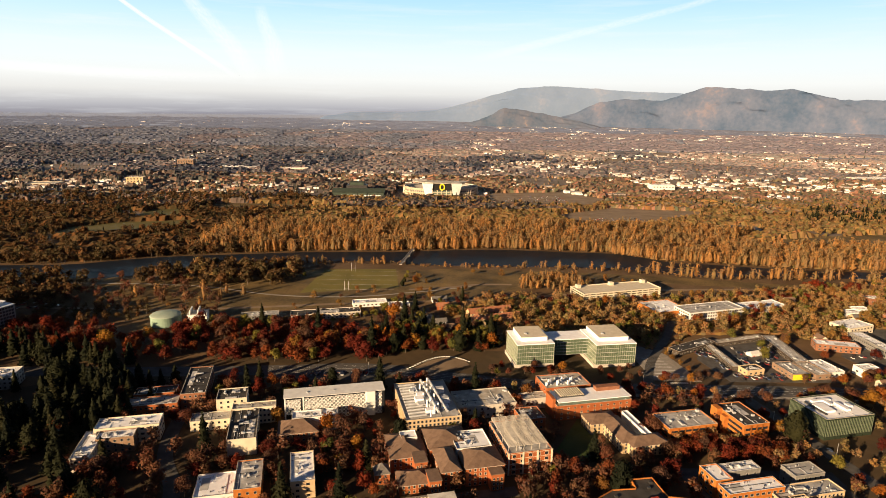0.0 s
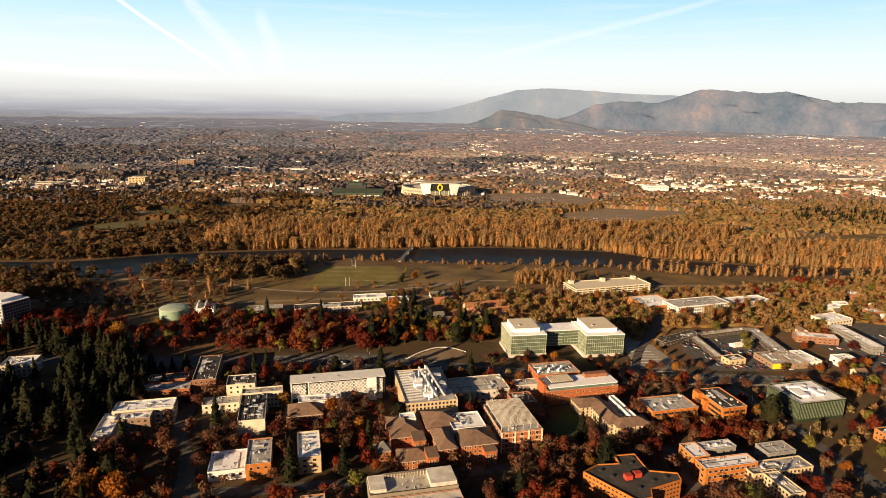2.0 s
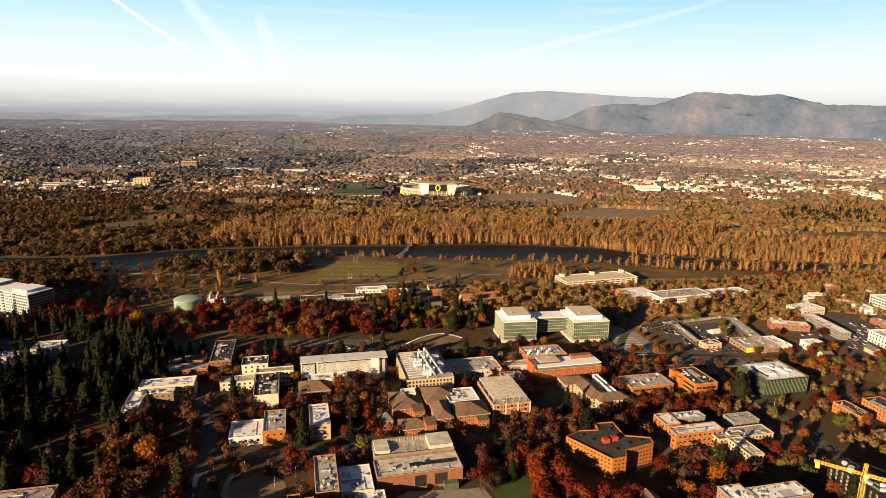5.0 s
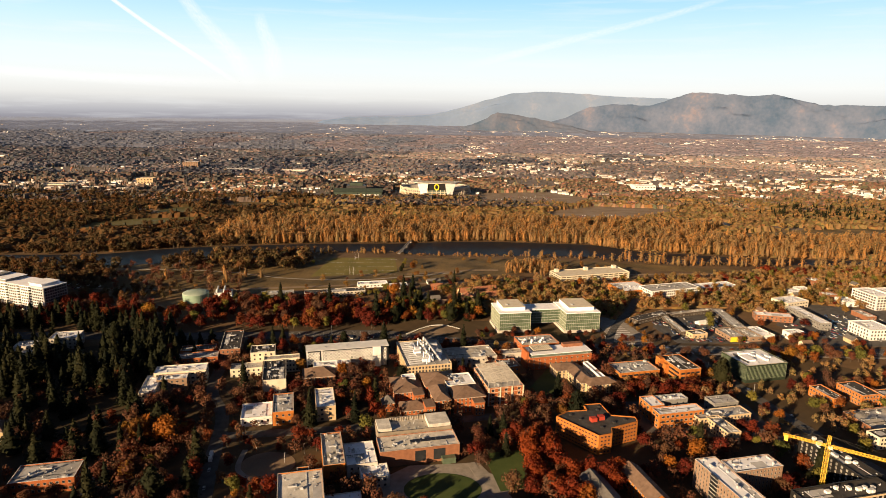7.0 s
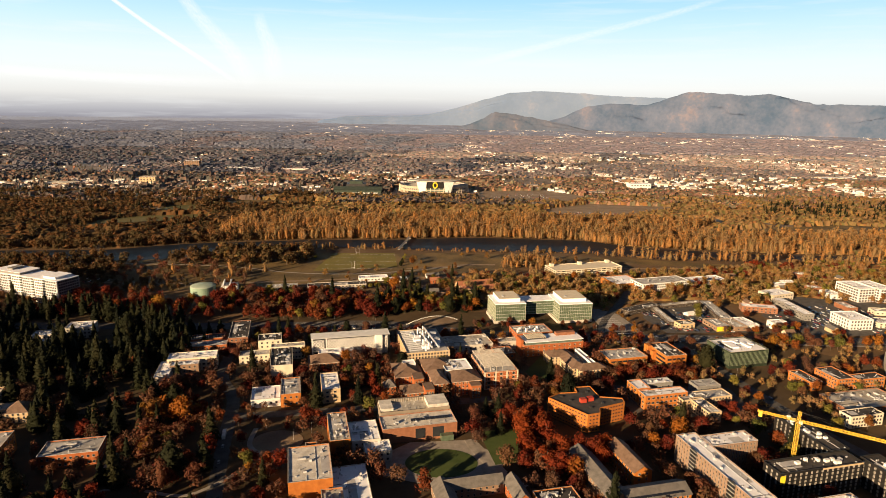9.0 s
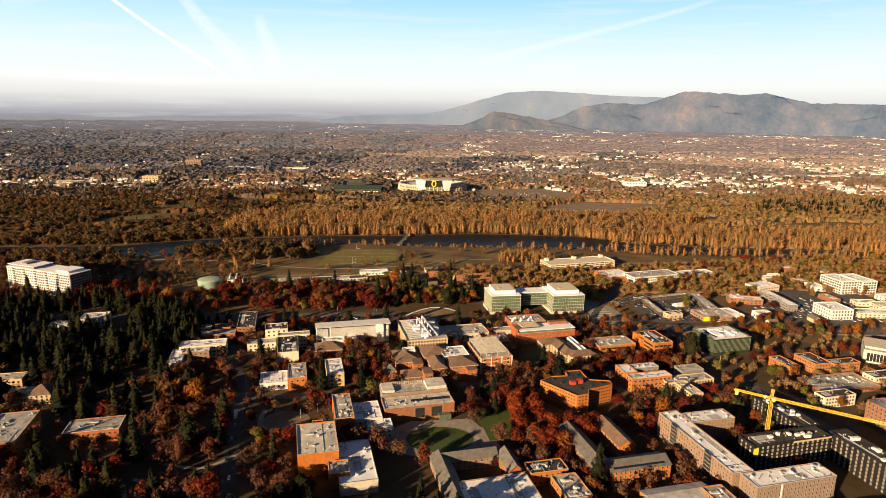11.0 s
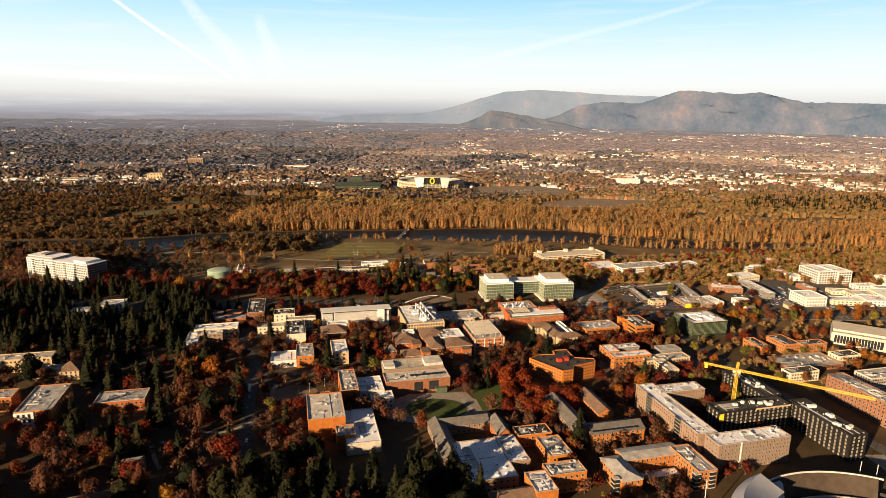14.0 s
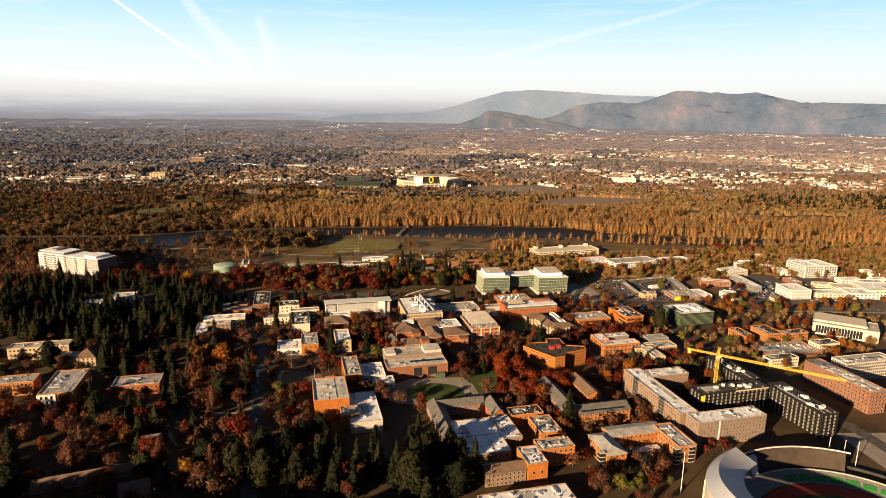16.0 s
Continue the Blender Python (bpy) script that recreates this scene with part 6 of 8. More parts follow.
strip("path", [(-640, 850), (-480, 860), (-330, 850), (-215, 812), (-110, 806), (-20, 830), (60, 860)], 3.5, 0.16, "pavement", "pale riverside path", "path")
strip("path", [(-30, 842), (20, 852), (70, 870), (120, 872)], 7, 0.17, "gravel", "wide gravel track by the river", "path")
strip("railway", [(-620, 760), (-340, 745), (-120, 775), (80, 800), (330, 850), (620, 860)], 7, 0.14, "gravel", "gravel railway bed", "railway")
strip("road", [(-520, 560), (-300, 560), (-160, 566), (-60, 572), (40, 548), (130, 532), (260, 528), (420, 522), (640, 510), (1000, 470)], 22, 0.12, "asphalt", "wide asphalt boulevard", "road")
strip("road", [(285, 522), (302, 440), (314, 375), (330, 310), (352, 240), (366, 160), (372, 60)], 12, 0.16, "asphalt", "asphalt street beside halls", "road")
strip("road", [(-216, 560), (-200, 430), (-172, 370), (-158, 300), (-136, 200), (-112, 90)], 11, 0.16, "asphalt", "shaded asphalt street", "road")
strip("road", [(-165, 338), (-100, 346), (-40, 354), (10, 362), (60, 372)], 11, 0.20, "asphalt", "asphalt street between halls", "road")
strip("road", [(205, 530), (228, 590), (270, 660), (300, 720)], 9, 0.16, "asphalt", "side street", "road")
sheet("lot", [(290, 545), (400, 545), (408, 600), (380, 650), (318, 660), (280, 600)], 0.09, "asphalt", "asphalt motel car park", "lot")
sheet("lot", [(460, 540), (700, 530), (720, 640), (520, 700), (440, 610)], 0.09, "asphalt", "asphalt car park among shops", "lot")
sheet("lot", [(640, 520), (860, 480), (880, 600), (760, 640), (700, 640)], 0.11, "asphalt", "worn asphalt car park before pale stores", "lot")
sheet("lot", [(180, 345), (290, 330), (292, 395), (180, 400)], 0.09, "asphalt", "asphalt yard beside the block", "lot")
sheet("plaza", [(216, 548), (262, 545), (252, 612), (226, 640), (214, 600)], 0.14, "pavement", "brown paved forecourt with pale strips", "plaza")
m = Mesh()
for k in range(7):
    m.box(219 + k * 0.5, 556 + k * 7.5, 0.13, 249 - k * 1.2, 557.2 + k * 7.5, 0.16, "white_line")
tagged(new("paving_strips", m.data("paving_strips")), "pale paving strips across the forecourt", "paving", kind="stuff")
sheet("gravel_lot", [(-22, 566), (0, 592), (17, 600), (36, 596), (40, 580), (8, 560)], 0.11, "gravel", "brown gravel lot with a white kerb", "lot")
sheet("lot", [(-160, 548), (-50, 545), (-40, 558), (-150, 562)], 0.10, "asphalt", "asphalt car park behind the hall", "lot")
m = Mesh()
for i in range(26):
    f = i / 25
    x, y = -22 + 62 * f, 570 + 34 * math.sin(f * 2.4) - 4 * f
    m.box(x - 0.9, y - 0.3, 0.1, x + 0.9, y + 0.3, 0.9, "white_paint")
tagged(new("road_barrier", m.data("road_barrier")), "row of white concrete barriers round the lot", "barrier", kind="stuff")
# plaza, oval lawn and paths
sheet("plaza", arc_poly(12, 268, 46, 28), 0.13, "pavement", "pale paved plaza round the lawn", "plaza")
sheet("plaza", [(-40, 272), (-12, 296), (40, 300), (60, 255), (52, 250), (30, 252), (-30, 250)], 0.11, "pavement", "pale paved court", "plaza")
sheet("oval_lawn", arc_poly(12, 267, 27, 19), 0.26, "lawn", "oval green lawn in the plaza", "lawn")
sheet("lawn", [(44, 312), (76, 318), (70, 268), (52, 264)], 0.14, "lawn", "shaded green lawn", "lawn")
sheet("lawn", [(95, 420), (128, 478), (140, 470), (118, 405)], 0.14, "lawn", "green lawn between halls", "lawn")
strip("path", [(34, 300), (40, 280), (52, 258), (70, 236)], 6, 0.22, "pavement", "pale plaza path", "path")
sheet("plaza", arc_poly(-116, 298, 20, 17), 0.13, "gravel", "round brown court", "plaza")
strip("path", [(-138, 318), (-136, 292), (-120, 278), (-98, 276), (-88, 290)], 4, 0.18, "pavement", "curved pale path", "path")
sheet("plaza", [(340, 190), (420, 190), (440, 110), (345, 120)], 0.10, "pavement", "brown paved forecourt", "plaza")
# goals
for gx, gy in ((-117.5, 836), (-121, 942)):
    goal = thing("goal_post", "tall white H-shaped rugby goal", "goal", gx, gy, 2, group="rugby goals")
    for x in (-2.8, 2.8):
        part("upright", Mesh().tube((x, 0, 0), (x, 0, 13), 0.16, 0.13, "white_paint", 6), goal)
    part("crossbar", Mesh().tube((-2.8, 0, 3), (2.8, 0, 3), 0.13, 0.13, "white_paint", 6), goal)
for k, y in enumerate((840, 865, 890, 915, 940)):
    tagged(new("field_line", Mesh().box(-168 + k, y, 0.1, -50, y + 0.2, 0.125, "white_line").data("field_line")), "white field line on the turf", "line", kind="structure")

# footbridge over the river
bridge = thing("footbridge", "long concrete footbridge on piers across the river", "bridge", -47, 978, math.degrees(math.atan2(199, 31)))
part("deck", Mesh().box(-8, -2.2, 3.2, 205, 2.2, 3.8, "concrete"), bridge)
for k in (-2.2, 2.0):
    part("railing", Mesh().box(-8, k, 3.8, 205, k + 0.2, 4.9, "concrete"), bridge)
for x in (20, 62, 104, 146, 188):
    part("pier", Mesh().box(x, -2.6, -0.2, x + 3, 2.6, 3.2, "concrete"), bridge)

# ---- big stadium across the river ----
st = thing("football_stadium", "large cream football stadium with raking walls and a dark centre", "stadium", 30, 1838, 2)
st.matrix_basis = st.matrix_basis @ Matrix.Diagonal((0.93, 0.93, 1, 1))
keep_out(28, 1838, 260, 190, 2)
def bowl(a0, a1, rx0, ry0, z0, rx1, ry1, z1, n, mat, thick=3.0):
    """A raked wall or tier swept round an oval."""
    v, f = [], []
    for i in range(n + 1):
        a = radians(a0 + (a1 - a0) * i / n)
        c, sn = math.cos(a), math.sin(a)
        v += [(rx0 * c, ry0 * sn, z0), (rx1 * c, ry1 * sn, z1), ((rx1 - thick) * c, (ry1 - thick) * sn, z1), ((rx0 - thick) * c, (ry0 - thick) * sn, z0)]
        if i:
            o = 4 * (i - 1)
            f += [(o, o + 4, o + 5, o + 1), (o + 1, o + 5, o + 6, o + 2), (o + 2, o + 6, o + 7, o + 3)]
    return Mesh().faces(v, f, mat)
part("berm", bowl(180, 360, 128, 104, 0, 112, 88, 8, 40, "gravel", 20), st, "brown earth berm round the bowl")
part("lower_wall", bowl(0, 360, 112, 84, 6, 118, 90, 13, 60, "cream"), st)
part("upper_wall", bowl(0, 360, 114, 86, 17, 120, 92, 24, 60, "cream"), st)
part("inner_shade", bowl(0, 360, 110, 82, 0, 112, 84, 22, 60, "grey_panel"), st)
part("seating_tier", bowl(0, 360, 80, 52, 1, 116, 88, 23, 60, "concrete", 1.0), st)
part("playing_field", Mesh().prism(arc_poly(0, 0, 78, 50), 0.2, 0.6, "turf_field"), st)
for i in range(44):
    a = radians(186 + 168 * i / 43)
    if abs(math.cos(a)) < 0.30:
        continue
    c, sn = math.cos(a), math.sin(a)
    part("raker", Mesh().tube((122 * c, 94 * sn, 0), (118 * c, 90 * sn, 26), 1.1, 0.8, "cream", 4), st)
for sx in (-1, 1):       # two raking white pylons either side of the dark centre
    m = Mesh().faces([(sx * 34, -96, 0), (sx * 50, -92, 0), (sx * 62, -90, 40), (sx * 28, -96, 40), (sx * 34, -80, 0), (sx * 50, -78, 0), (sx * 62, -78, 40), (sx * 28, -80, 40)], [(0, 1, 2, 3), (4, 5, 6, 7), (0, 1, 5, 4), (1, 2, 6, 5), (2, 3, 7, 6), (3, 0, 4, 7)], "white_paint")
    part("pylon", m, st, "white raking pylon")
part("centre_wall", Mesh().box(-34, -92, 20, 34, -78, 40, "dark_panel"), st, "dark central wall")
part("glazed_centre", Mesh().box(-33, -93, 2, 33, -80, 20, "curtain_glass"), st)
for k in range(5):
    part("column", Mesh().box(-30 + k * 14, -95, 0, -28 + k * 14, -93.05, 21, "cream"), st)
for z in (8, 14):
    part("floor_band", Mesh().box(-34, -94.5, z, 34, -93.1, z + 1, "cream"), st)
m = Mesh()
for i in range(28):
    a, b = math.tau * i / 28, math.tau * (i + 1) / 28
    p = [(5.0 * math.cos(a), 6.5 * math.sin(a)), (5.0 * math.cos(b), 6.5 * math.sin(b)), (8.4 * math.cos(b), 10 * math.sin(b)), (8.4 * math.cos(a), 10 * math.sin(a))]
    m.faces([(x, -92.6, 30 + z) for x, z in p], [(0, 1, 2, 3)], "yellow_paint")
part("yellow_ring", m, st, "yellow oval ring emblem")
part("roof", Mesh().prism(arc_poly(0, -14, 92, 76, 190, 350) , 40, 42, "roof_tan"), st)
part("press_roof", Mesh().box(-70, -78, 38, 70, -40, 40, "metal_dark"), st)
for k in range(9):
    part("entrance_bay", Mesh().box(-36 + k * 8, -112, 0, -30 + k * 8, -96, 5, "cream"), st)
# indoor practice hall
ph = thing("practice_hall", "long dark green practice hall with a pale clerestory", "hall", -204, 1742, 2)
keep_out(-204, 1745, 150, 70, 2)
part("wall", Mesh().box(-72, -10, 0, 72, 50, 15, "hall_green"), ph)
part("roof", Mesh().faces([(-74, -12, 14.9), (74, -12, 14.9), (74, 20, 23), (-74, 20, 23), (74, 52, 14.9), (-74, 52, 14.9)], [(0, 1, 2, 3), (3, 2, 4, 5), (1, 4, 2), (0, 3, 5)], "hall_green"), ph)
for k in range(14):
    part("window", Mesh().box(-48 + k * 8, -10.4, 3, -42 + k * 8, -10.02, 8, "white_paint"), ph)
part("wall", Mesh().box(-40, 60, 0, 20, 100, 26, "metal_dark"), ph)
part("roof", Mesh().box(-30, 62, 26, 10, 98, 34, "hall_green"), ph)
# landmarks of the far town
for nm, lb, cx, cy, l, wd, h, wall, roof, fl in (
        ("office_tower", "tan brick office tower in the far town", -985, 2520, 62, 34, 32, "brick_tan", "roof_white", 6),
        ("office_block", "yellow stone office block in the far town", -935, 1975, 52, 30, 22, "yellow_stone", "roof_tan", 4),
        ("white_hall", "large white hall beyond the woods", 740, 1960, 74, 40, 20, "white_paint", "roof_white", 2),
        ("shopping_hall", "long white shopping hall in the far town", -800, 2490, 230, 40, 9, "white_paint", "roof_white", 1),
        ("shopping_hall", "long pale shopping hall in the far town", -560, 2450, 150, 40, 9, "cream", "roof_white", 1),
        ("works_hall", "low pale works hall in the far town", -1180, 1900, 90, 50, 9, "cream", "roof_tan", 1),
        ("green_shed", "low green-roofed shed beyond the river", -900, 1720, 70, 26, 7, "cream", "dome_green", 1),
        ("retail_hall", "long white retail hall far off", 1480, 2950, 300, 60, 10, "white_paint", "roof_white", 1),
        ("retail_hall", "broad white retail hall far off", 1700, 2350, 160, 50, 10, "cream", "roof_white", 1)):
    building(nm, lb, cx, cy, l, wd, 4, h, wall, roof=roof, floors=fl, bay=9, ww=5, wh=2.4, units=2, sides="s", seed=int(cx) + 2000)

# ---- track stadium in the foreground ----
ts = thing("track_stadium", "modern track stadium with a pale curved canopy and red track", "stadium", 272, 60)
keep_out(272, 60, 190, 190, 0)
def fan(r0, z0, r1, z1, a0, a1, n, mat, thick=0.8, lift=0.0):
    v, f = [], []
    for i in range(n + 1):
        a = radians(a0 + (a1 - a0) * i / n)
        c, sn = math.cos(a), math.sin(a)
        up = lift * math.sin(math.pi * i / n) ** 2
        v += [(r0 * c, r0 * sn, z0 + up), (r1 * c, r1 * sn, z1 + up), (r1 * c, r1 * sn, z1 - thick + up * (thick < 2)), (r0 * c, r0 * sn, z0 - thick + up * (thick < 2))]
        if i:
            o = 4 * (i - 1)
            f += [(o, o + 1, o + 5, o + 4), (o + 1, o + 2, o + 6, o + 5), (o + 3, o, o + 4, o + 7), (o + 2, o + 3, o + 7, o + 6)]
    o = 4 * n
    f += [(0, 3, 2, 1), (o, o + 1, o + 2, o + 3)]
    me = Mesh().faces(v, f, mat)
    return me
canopy = part("canopy", fan(70, 18, 86, 23, 124, 300, 70, "canopy_white", 0.6, 14), ts, "pale curved canopy")
part("canopy_edge", fan(86, 23, 93, 16, 124, 300, 70, "canopy_white", 0.5, 14), ts)
for i in range(14):
    a = radians(128 + 6 * i)
    c, sn = math.cos(a), math.sin(a)
    part("canopy_rib", Mesh().tube((93.2 * c, 93.2 * sn, 0), (93.2 * c, 93.2 * sn, 15), 0.5, 0.4, "concrete", 6), ts)
part("track", Mesh().prism(arc_poly(0, 0, 60, 60), 0.1, 0.3, "running_track"), ts, "red running track")
part("infield", Mesh().prism(arc_poly(0, 0, 48, 48), 0.31, 0.34, "lawn"), ts, "green infield")
part("seating_tier", fan(61, 0.6, 72, 4, 20, 125, 40, "grey_panel", 0.6), ts)
part("seating_tier", fan(61, 0.8, 84, 13, 125, 300, 60, "grey_panel", 0.6), ts)
part("back_wall", fan(91.5, 15, 92.5, 15, 126, 300, 60, "concrete", 15, 14), ts)
part("rim_wall", fan(72.2, 4.6, 73.2, 4.6, 20, 125, 40, "concrete", 3.8), ts)
for i in range(7):
    part("green_seating", fan(63, 1.8, 67.5, 3.2, 40 + 9 * i, 47 + 9 * i, 4, "seat_green", 0.5), ts)
part("screen_wall", fan(77, 2, 84, 15, 64, 118, 30, "panel_brown", 1.2), ts, "dark brown raked screen wall")
part("screen_rim", fan(84, 15.2, 85, 15.6, 62, 119, 30, "white_paint", 0.5), ts)
part("screen_end", Mesh().faces([(-36, 66, 0), (-30, 68, 0), (-30, 74, 0), (-37, 73, 0), (-37, 69, 13), (-32, 71, 15), (-32, 75, 15), (-38, 75, 13)], [(0, 1, 5, 4), (1, 2, 6, 5), (2, 3, 7, 6), (3, 0, 4, 7), (4, 5, 6, 7)], "white_paint"), ts)
for i in range(30):
    a = radians(22 + 40 * i / 29)
    part("fence_post", Mesh().tube((88 * math.cos(a), 88 * math.sin(a), 0), (88 * math.cos(a), 88 * math.sin(a), 3.2), 0.22, 0.22, "metal_dark", 4), ts)
part("fence_rail", fan(87.8, 3.2, 88.2, 3.2, 20, 63, 30, "metal_dark", 2.4), ts)
for k, (x, y) in enumerate(((305, 148), (314, 144), (322, 141), (178, 112))):
    p = thing("light_pole", "tall thin white pole beside the stadium" if k < 3 else "tall thin white floodlight pole", "pole", x, y, group="poles")
    part("shaft", Mesh().tube((0, 0, 0), (0, 0, 20 if k < 3 else 30), 0.35, 0.18, "white_paint", 6), p)
    part("finial", Mesh().tube((0, 0, 20 if k < 3 else 30), (0, 0, 20.6 if k < 3 else 30.8), 0.3, 0.3, "white_paint", 6), p)

# painted lane lines
m = Mesh()
LINES = [(-160, 566), (-60, 572), (40, 548), (130, 532), (260, 528), (420, 522), (640, 510)]
for (xa, ya), (xb, yb) in zip(LINES, LINES[1:]):
    ln = math.hypot(xb - xa, yb - ya)
    ux, uy = (xb - xa) / ln, (yb - ya) / ln
    for off in (-7.2, -3.6, 0.0, 3.6, 7.2):
        step = 9.0 if off else 400.0
        t0 = 2.0
        while t0 < ln - 3:
            t1 = min(t0 + (4.0 if off else ln - 5), ln - 1)
            p = [(xa + ux * t - uy * (off + w), ya + uy * t + ux * (off + w), 0.135) for t, w in ((t0, -0.12), (t1, -0.12), (t1, 0.12), (t0, 0.12))]
            m.faces(p, [(0, 1, 2, 3)], "white_line")
            t0 += step
for k in range(9):
    m.box(276 + k * 2.2, 513.5, 0.13, 277.2 + k * 2.2, 517, 0.145, "white_line")
    m.box(230 + k * 2.0, 540.5, 0.13, 231.1 + k * 2.0, 544, 0.145, "white_line")
tagged(new("lane_lines", m.data("lane_lines")), "white painted lane lines on the boulevard", "road marking", kind="stuff")
sheet("pavement", [(130, 515), (270, 511), (272, 515), (130, 520)], 0.17, "pavement", "pale kerbed pavement beside the boulevard", "pavement")
sheet("pavement", [(300, 511), (640, 494), (640, 498), (300, 515)], 0.17, "pavement", "pale kerbed pavement beside the boulevard", "pavement")
strip("path", [(-222, 233), (-208, 240), (-195, 253)], 3, 0.18, "pavement", "pale campus path under the trees", "path")
strip("path", [(-204, 215), (-187, 207), (-168, 201)], 3, 0.18, "pavement", "pale campus path under the trees", "path")
strip("path", [(-209, 209), (-200, 193), (-189, 177)], 3, 0.18, "pavement", "pale campus path under the trees", "path")
strip("path", [(-191, 234), (-160, 229), (-136, 253)], 3, 0.18, "pavement", "pale campus path under the trees", "path")
strip("path", [(-231, 261), (-235, 287), (-242, 309)], 3, 0.18, "pavement", "pale campus path under the trees", "path")
keep_out(128, 296, 60, 24, 0)      # open ground before the folded hall
keep_out(-311, 664, 56, 44, 0)     # open yard before the tank


# ---- campus trees ----
R5 = random.Random(55)
NAMES = {"linden_gold": "golden_linden", "maple_red": "red_maple", "maple_orange": "orange_maple", "oak_brown": "brown_oak", "tree_olive": "olive_tree", "fir": "conifer", "poplar": "poplar", "maple_fire": "fiery_maple", "cedar": "cedar"}


def grove(poly, n, seed, mix, lo, hi, gap=8):
    """Single trees of mixed kinds inside a polygon."""
    for x, y in scatter(poly, n, seed, gap):
        plant(R5.choices(list(mix), list(mix.values()))[0], x, y, 1.15 * R5.uniform(lo, hi), R5)


CONIFERS = [(-540, 470), (-500, 560), (-400, 590), (-300, 590), (-245, 470), (-228, 340), (-236, 300), (-290, 290), (-400, 370)]
grove(CONIFERS, 58, 1, {"fir": 6, "cedar": 3, "oak_brown": 2, "maple_red": 0.5}, 0.75, 1.3, 9)
grove([(-360, 130), (-364, 245), (-230, 290), (-165, 280), (-120, 110), (-280, 100)], 54, 2, {"fir": 1.4, "cedar": 2, "oak_brown": 6, "maple_red": 2, "maple_orange": 0.4, "poplar": 0.8}, 0.8, 1.3, 10)
grove([(-460, 605), (-330, 590), (-200, 585), (-120, 580), (-33, 560), (-38, 640), (-144, 690), (-257, 690), (-311, 650), (-467, 680)], 100, 3, {"maple_red": 7, "oak_brown": 3, "maple_orange": 1, "tree_olive": 1, "fir": 0.7}, 0.9, 1.45, 10)
grove([(-105, 100), (-100, 190), (-40, 185), (5, 165), (10, 100)], 20, 4, {"fir": 4, "cedar": 3, "oak_brown": 3, "maple_red": 0.8}, 0.7, 1.05, 10)
grove([(-15, 104), (-10, 150), (14, 160), (40, 130), (42, 104)], 16, 14, {"fir": 3, "cedar": 4}, 0.9, 1.15, 7)
grove([(72, 335), (66, 280), (98, 236), (150, 262), (175, 335), (130, 318)], 34, 5, {"maple_fire": 7, "maple_red": 2, "oak_brown": 0.6}, 0.85, 1.2, 9)
grove([(-230, 290), (-100, 200), (60, 250), (120, 110), (210, 110), (330, 300), (310, 520), (60, 540), (-230, 540)], 175, 6, {"maple_red": 5, "oak_brown": 4, "maple_orange": 0.8, "tree_olive": 1, "fir": 0.9, "cedar": 0.6}, 0.65, 1.15, 9)
grove([(178, 410), (190, 436), (262, 428), (275, 412), (255, 398), (190, 402)], 22, 7, {"maple_red": 6, "oak_brown": 3}, 0.6, 0.9, 6)
grove([(325, 490), (560, 490), (620, 510), (330, 512)], 34, 8, {"oak_brown": 4, "maple_orange": 3, "tree_olive": 3, "maple_red": 1}, 0.7, 1.1, 8)
grove([(340, 300), (360, 440), (460, 440), (470, 320), (420, 310)], 24, 9, {"oak_brown": 3, "maple_orange": 2, "maple_red": 2, "tree_olive": 2}, 0.6, 1.0, 9)
grove([(330, 535), (420, 535), (640, 525), (700, 560), (520, 610), (440, 560)], 26, 10, {"maple_orange": 3, "oak_brown": 3, "tree_olive": 1, "maple_red": 1}, 0.5, 0.8, 9)
grove([(-150, 620), (-20, 640), (60, 660), (70, 620), (30, 610), (-20, 610), (-30, 640)], 30, 11, {"tree_olive": 3, "maple_orange": 2, "fir": 3, "maple_red": 2}, 0.8, 1.3, 9)
grove([(100, 95), (130, 150), (225, 150), (200, 95)], 22, 12, {"oak_brown": 4, "tree_olive": 2, "fir": 1}, 0.4, 0.65, 6)
for kind, x, y, sc in (("maple_orange", -230, 331, 1.3), ("maple_orange", -218, 327, 1.2), ("maple_orange", -206, 331, 1.35), ("fir", -215, 315, 0.9), ("fir", -228, 312, 0.95), ("maple_red", -254, 470, 0.9), ("maple_red", -206, 462, 1.0),
                       ("maple_red", -78, 420, 1.1), ("maple_orange", -66, 398, 0.95), ("maple_red", -36, 366, 0.75), ("oak_brown", 41, 324, 1.25), ("fir", 62, 336, 0.95), ("fir", 52, 340, 0.75), ("fir", 36, 446, 0.85)):
    plant(kind, x, y, sc, R5)
for kind, x, y, sc in (
                       ("maple_red", 262, 347, 0.95), ("maple_orange", 246, 342, 0.6), ("maple_red", 302, 478, 0.6), ("maple_orange", 284, 450, 0.8), ("maple_red", 352, 452, 0.8), ("maple_orange", 134, 322, 1.1), ("maple_red", 172, 322, 1.0), ("maple_red", 130, 232, 0.9),
                       ("maple_red", 196, 520, 0.9), ("maple_red", 182, 524, 0.9), ("maple_red", 208, 512, 0.8), ("maple_orange", -44, 712, 1.5), ("maple_red", -40, 650, 1.2), ("maple_orange", 12, 640, 1.3), ("tree_olive", 28, 632, 1.5), ("tree_olive", 40, 640, 1.4), ("poplar", -150, 140, 1.1), ("poplar", -172, 205, 1.0), ("maple_red", -298, 205, 1.1), ("maple_red", -236, 218, 1.0), ("maple_orange", -246, 210, 1.0), ("maple_red", -86, 196, 0.8), ("tree_olive", 362, 628, 1.0), ("maple_red", 470, 600, 0.9)):
    plant(kind, x, y, sc, R5)
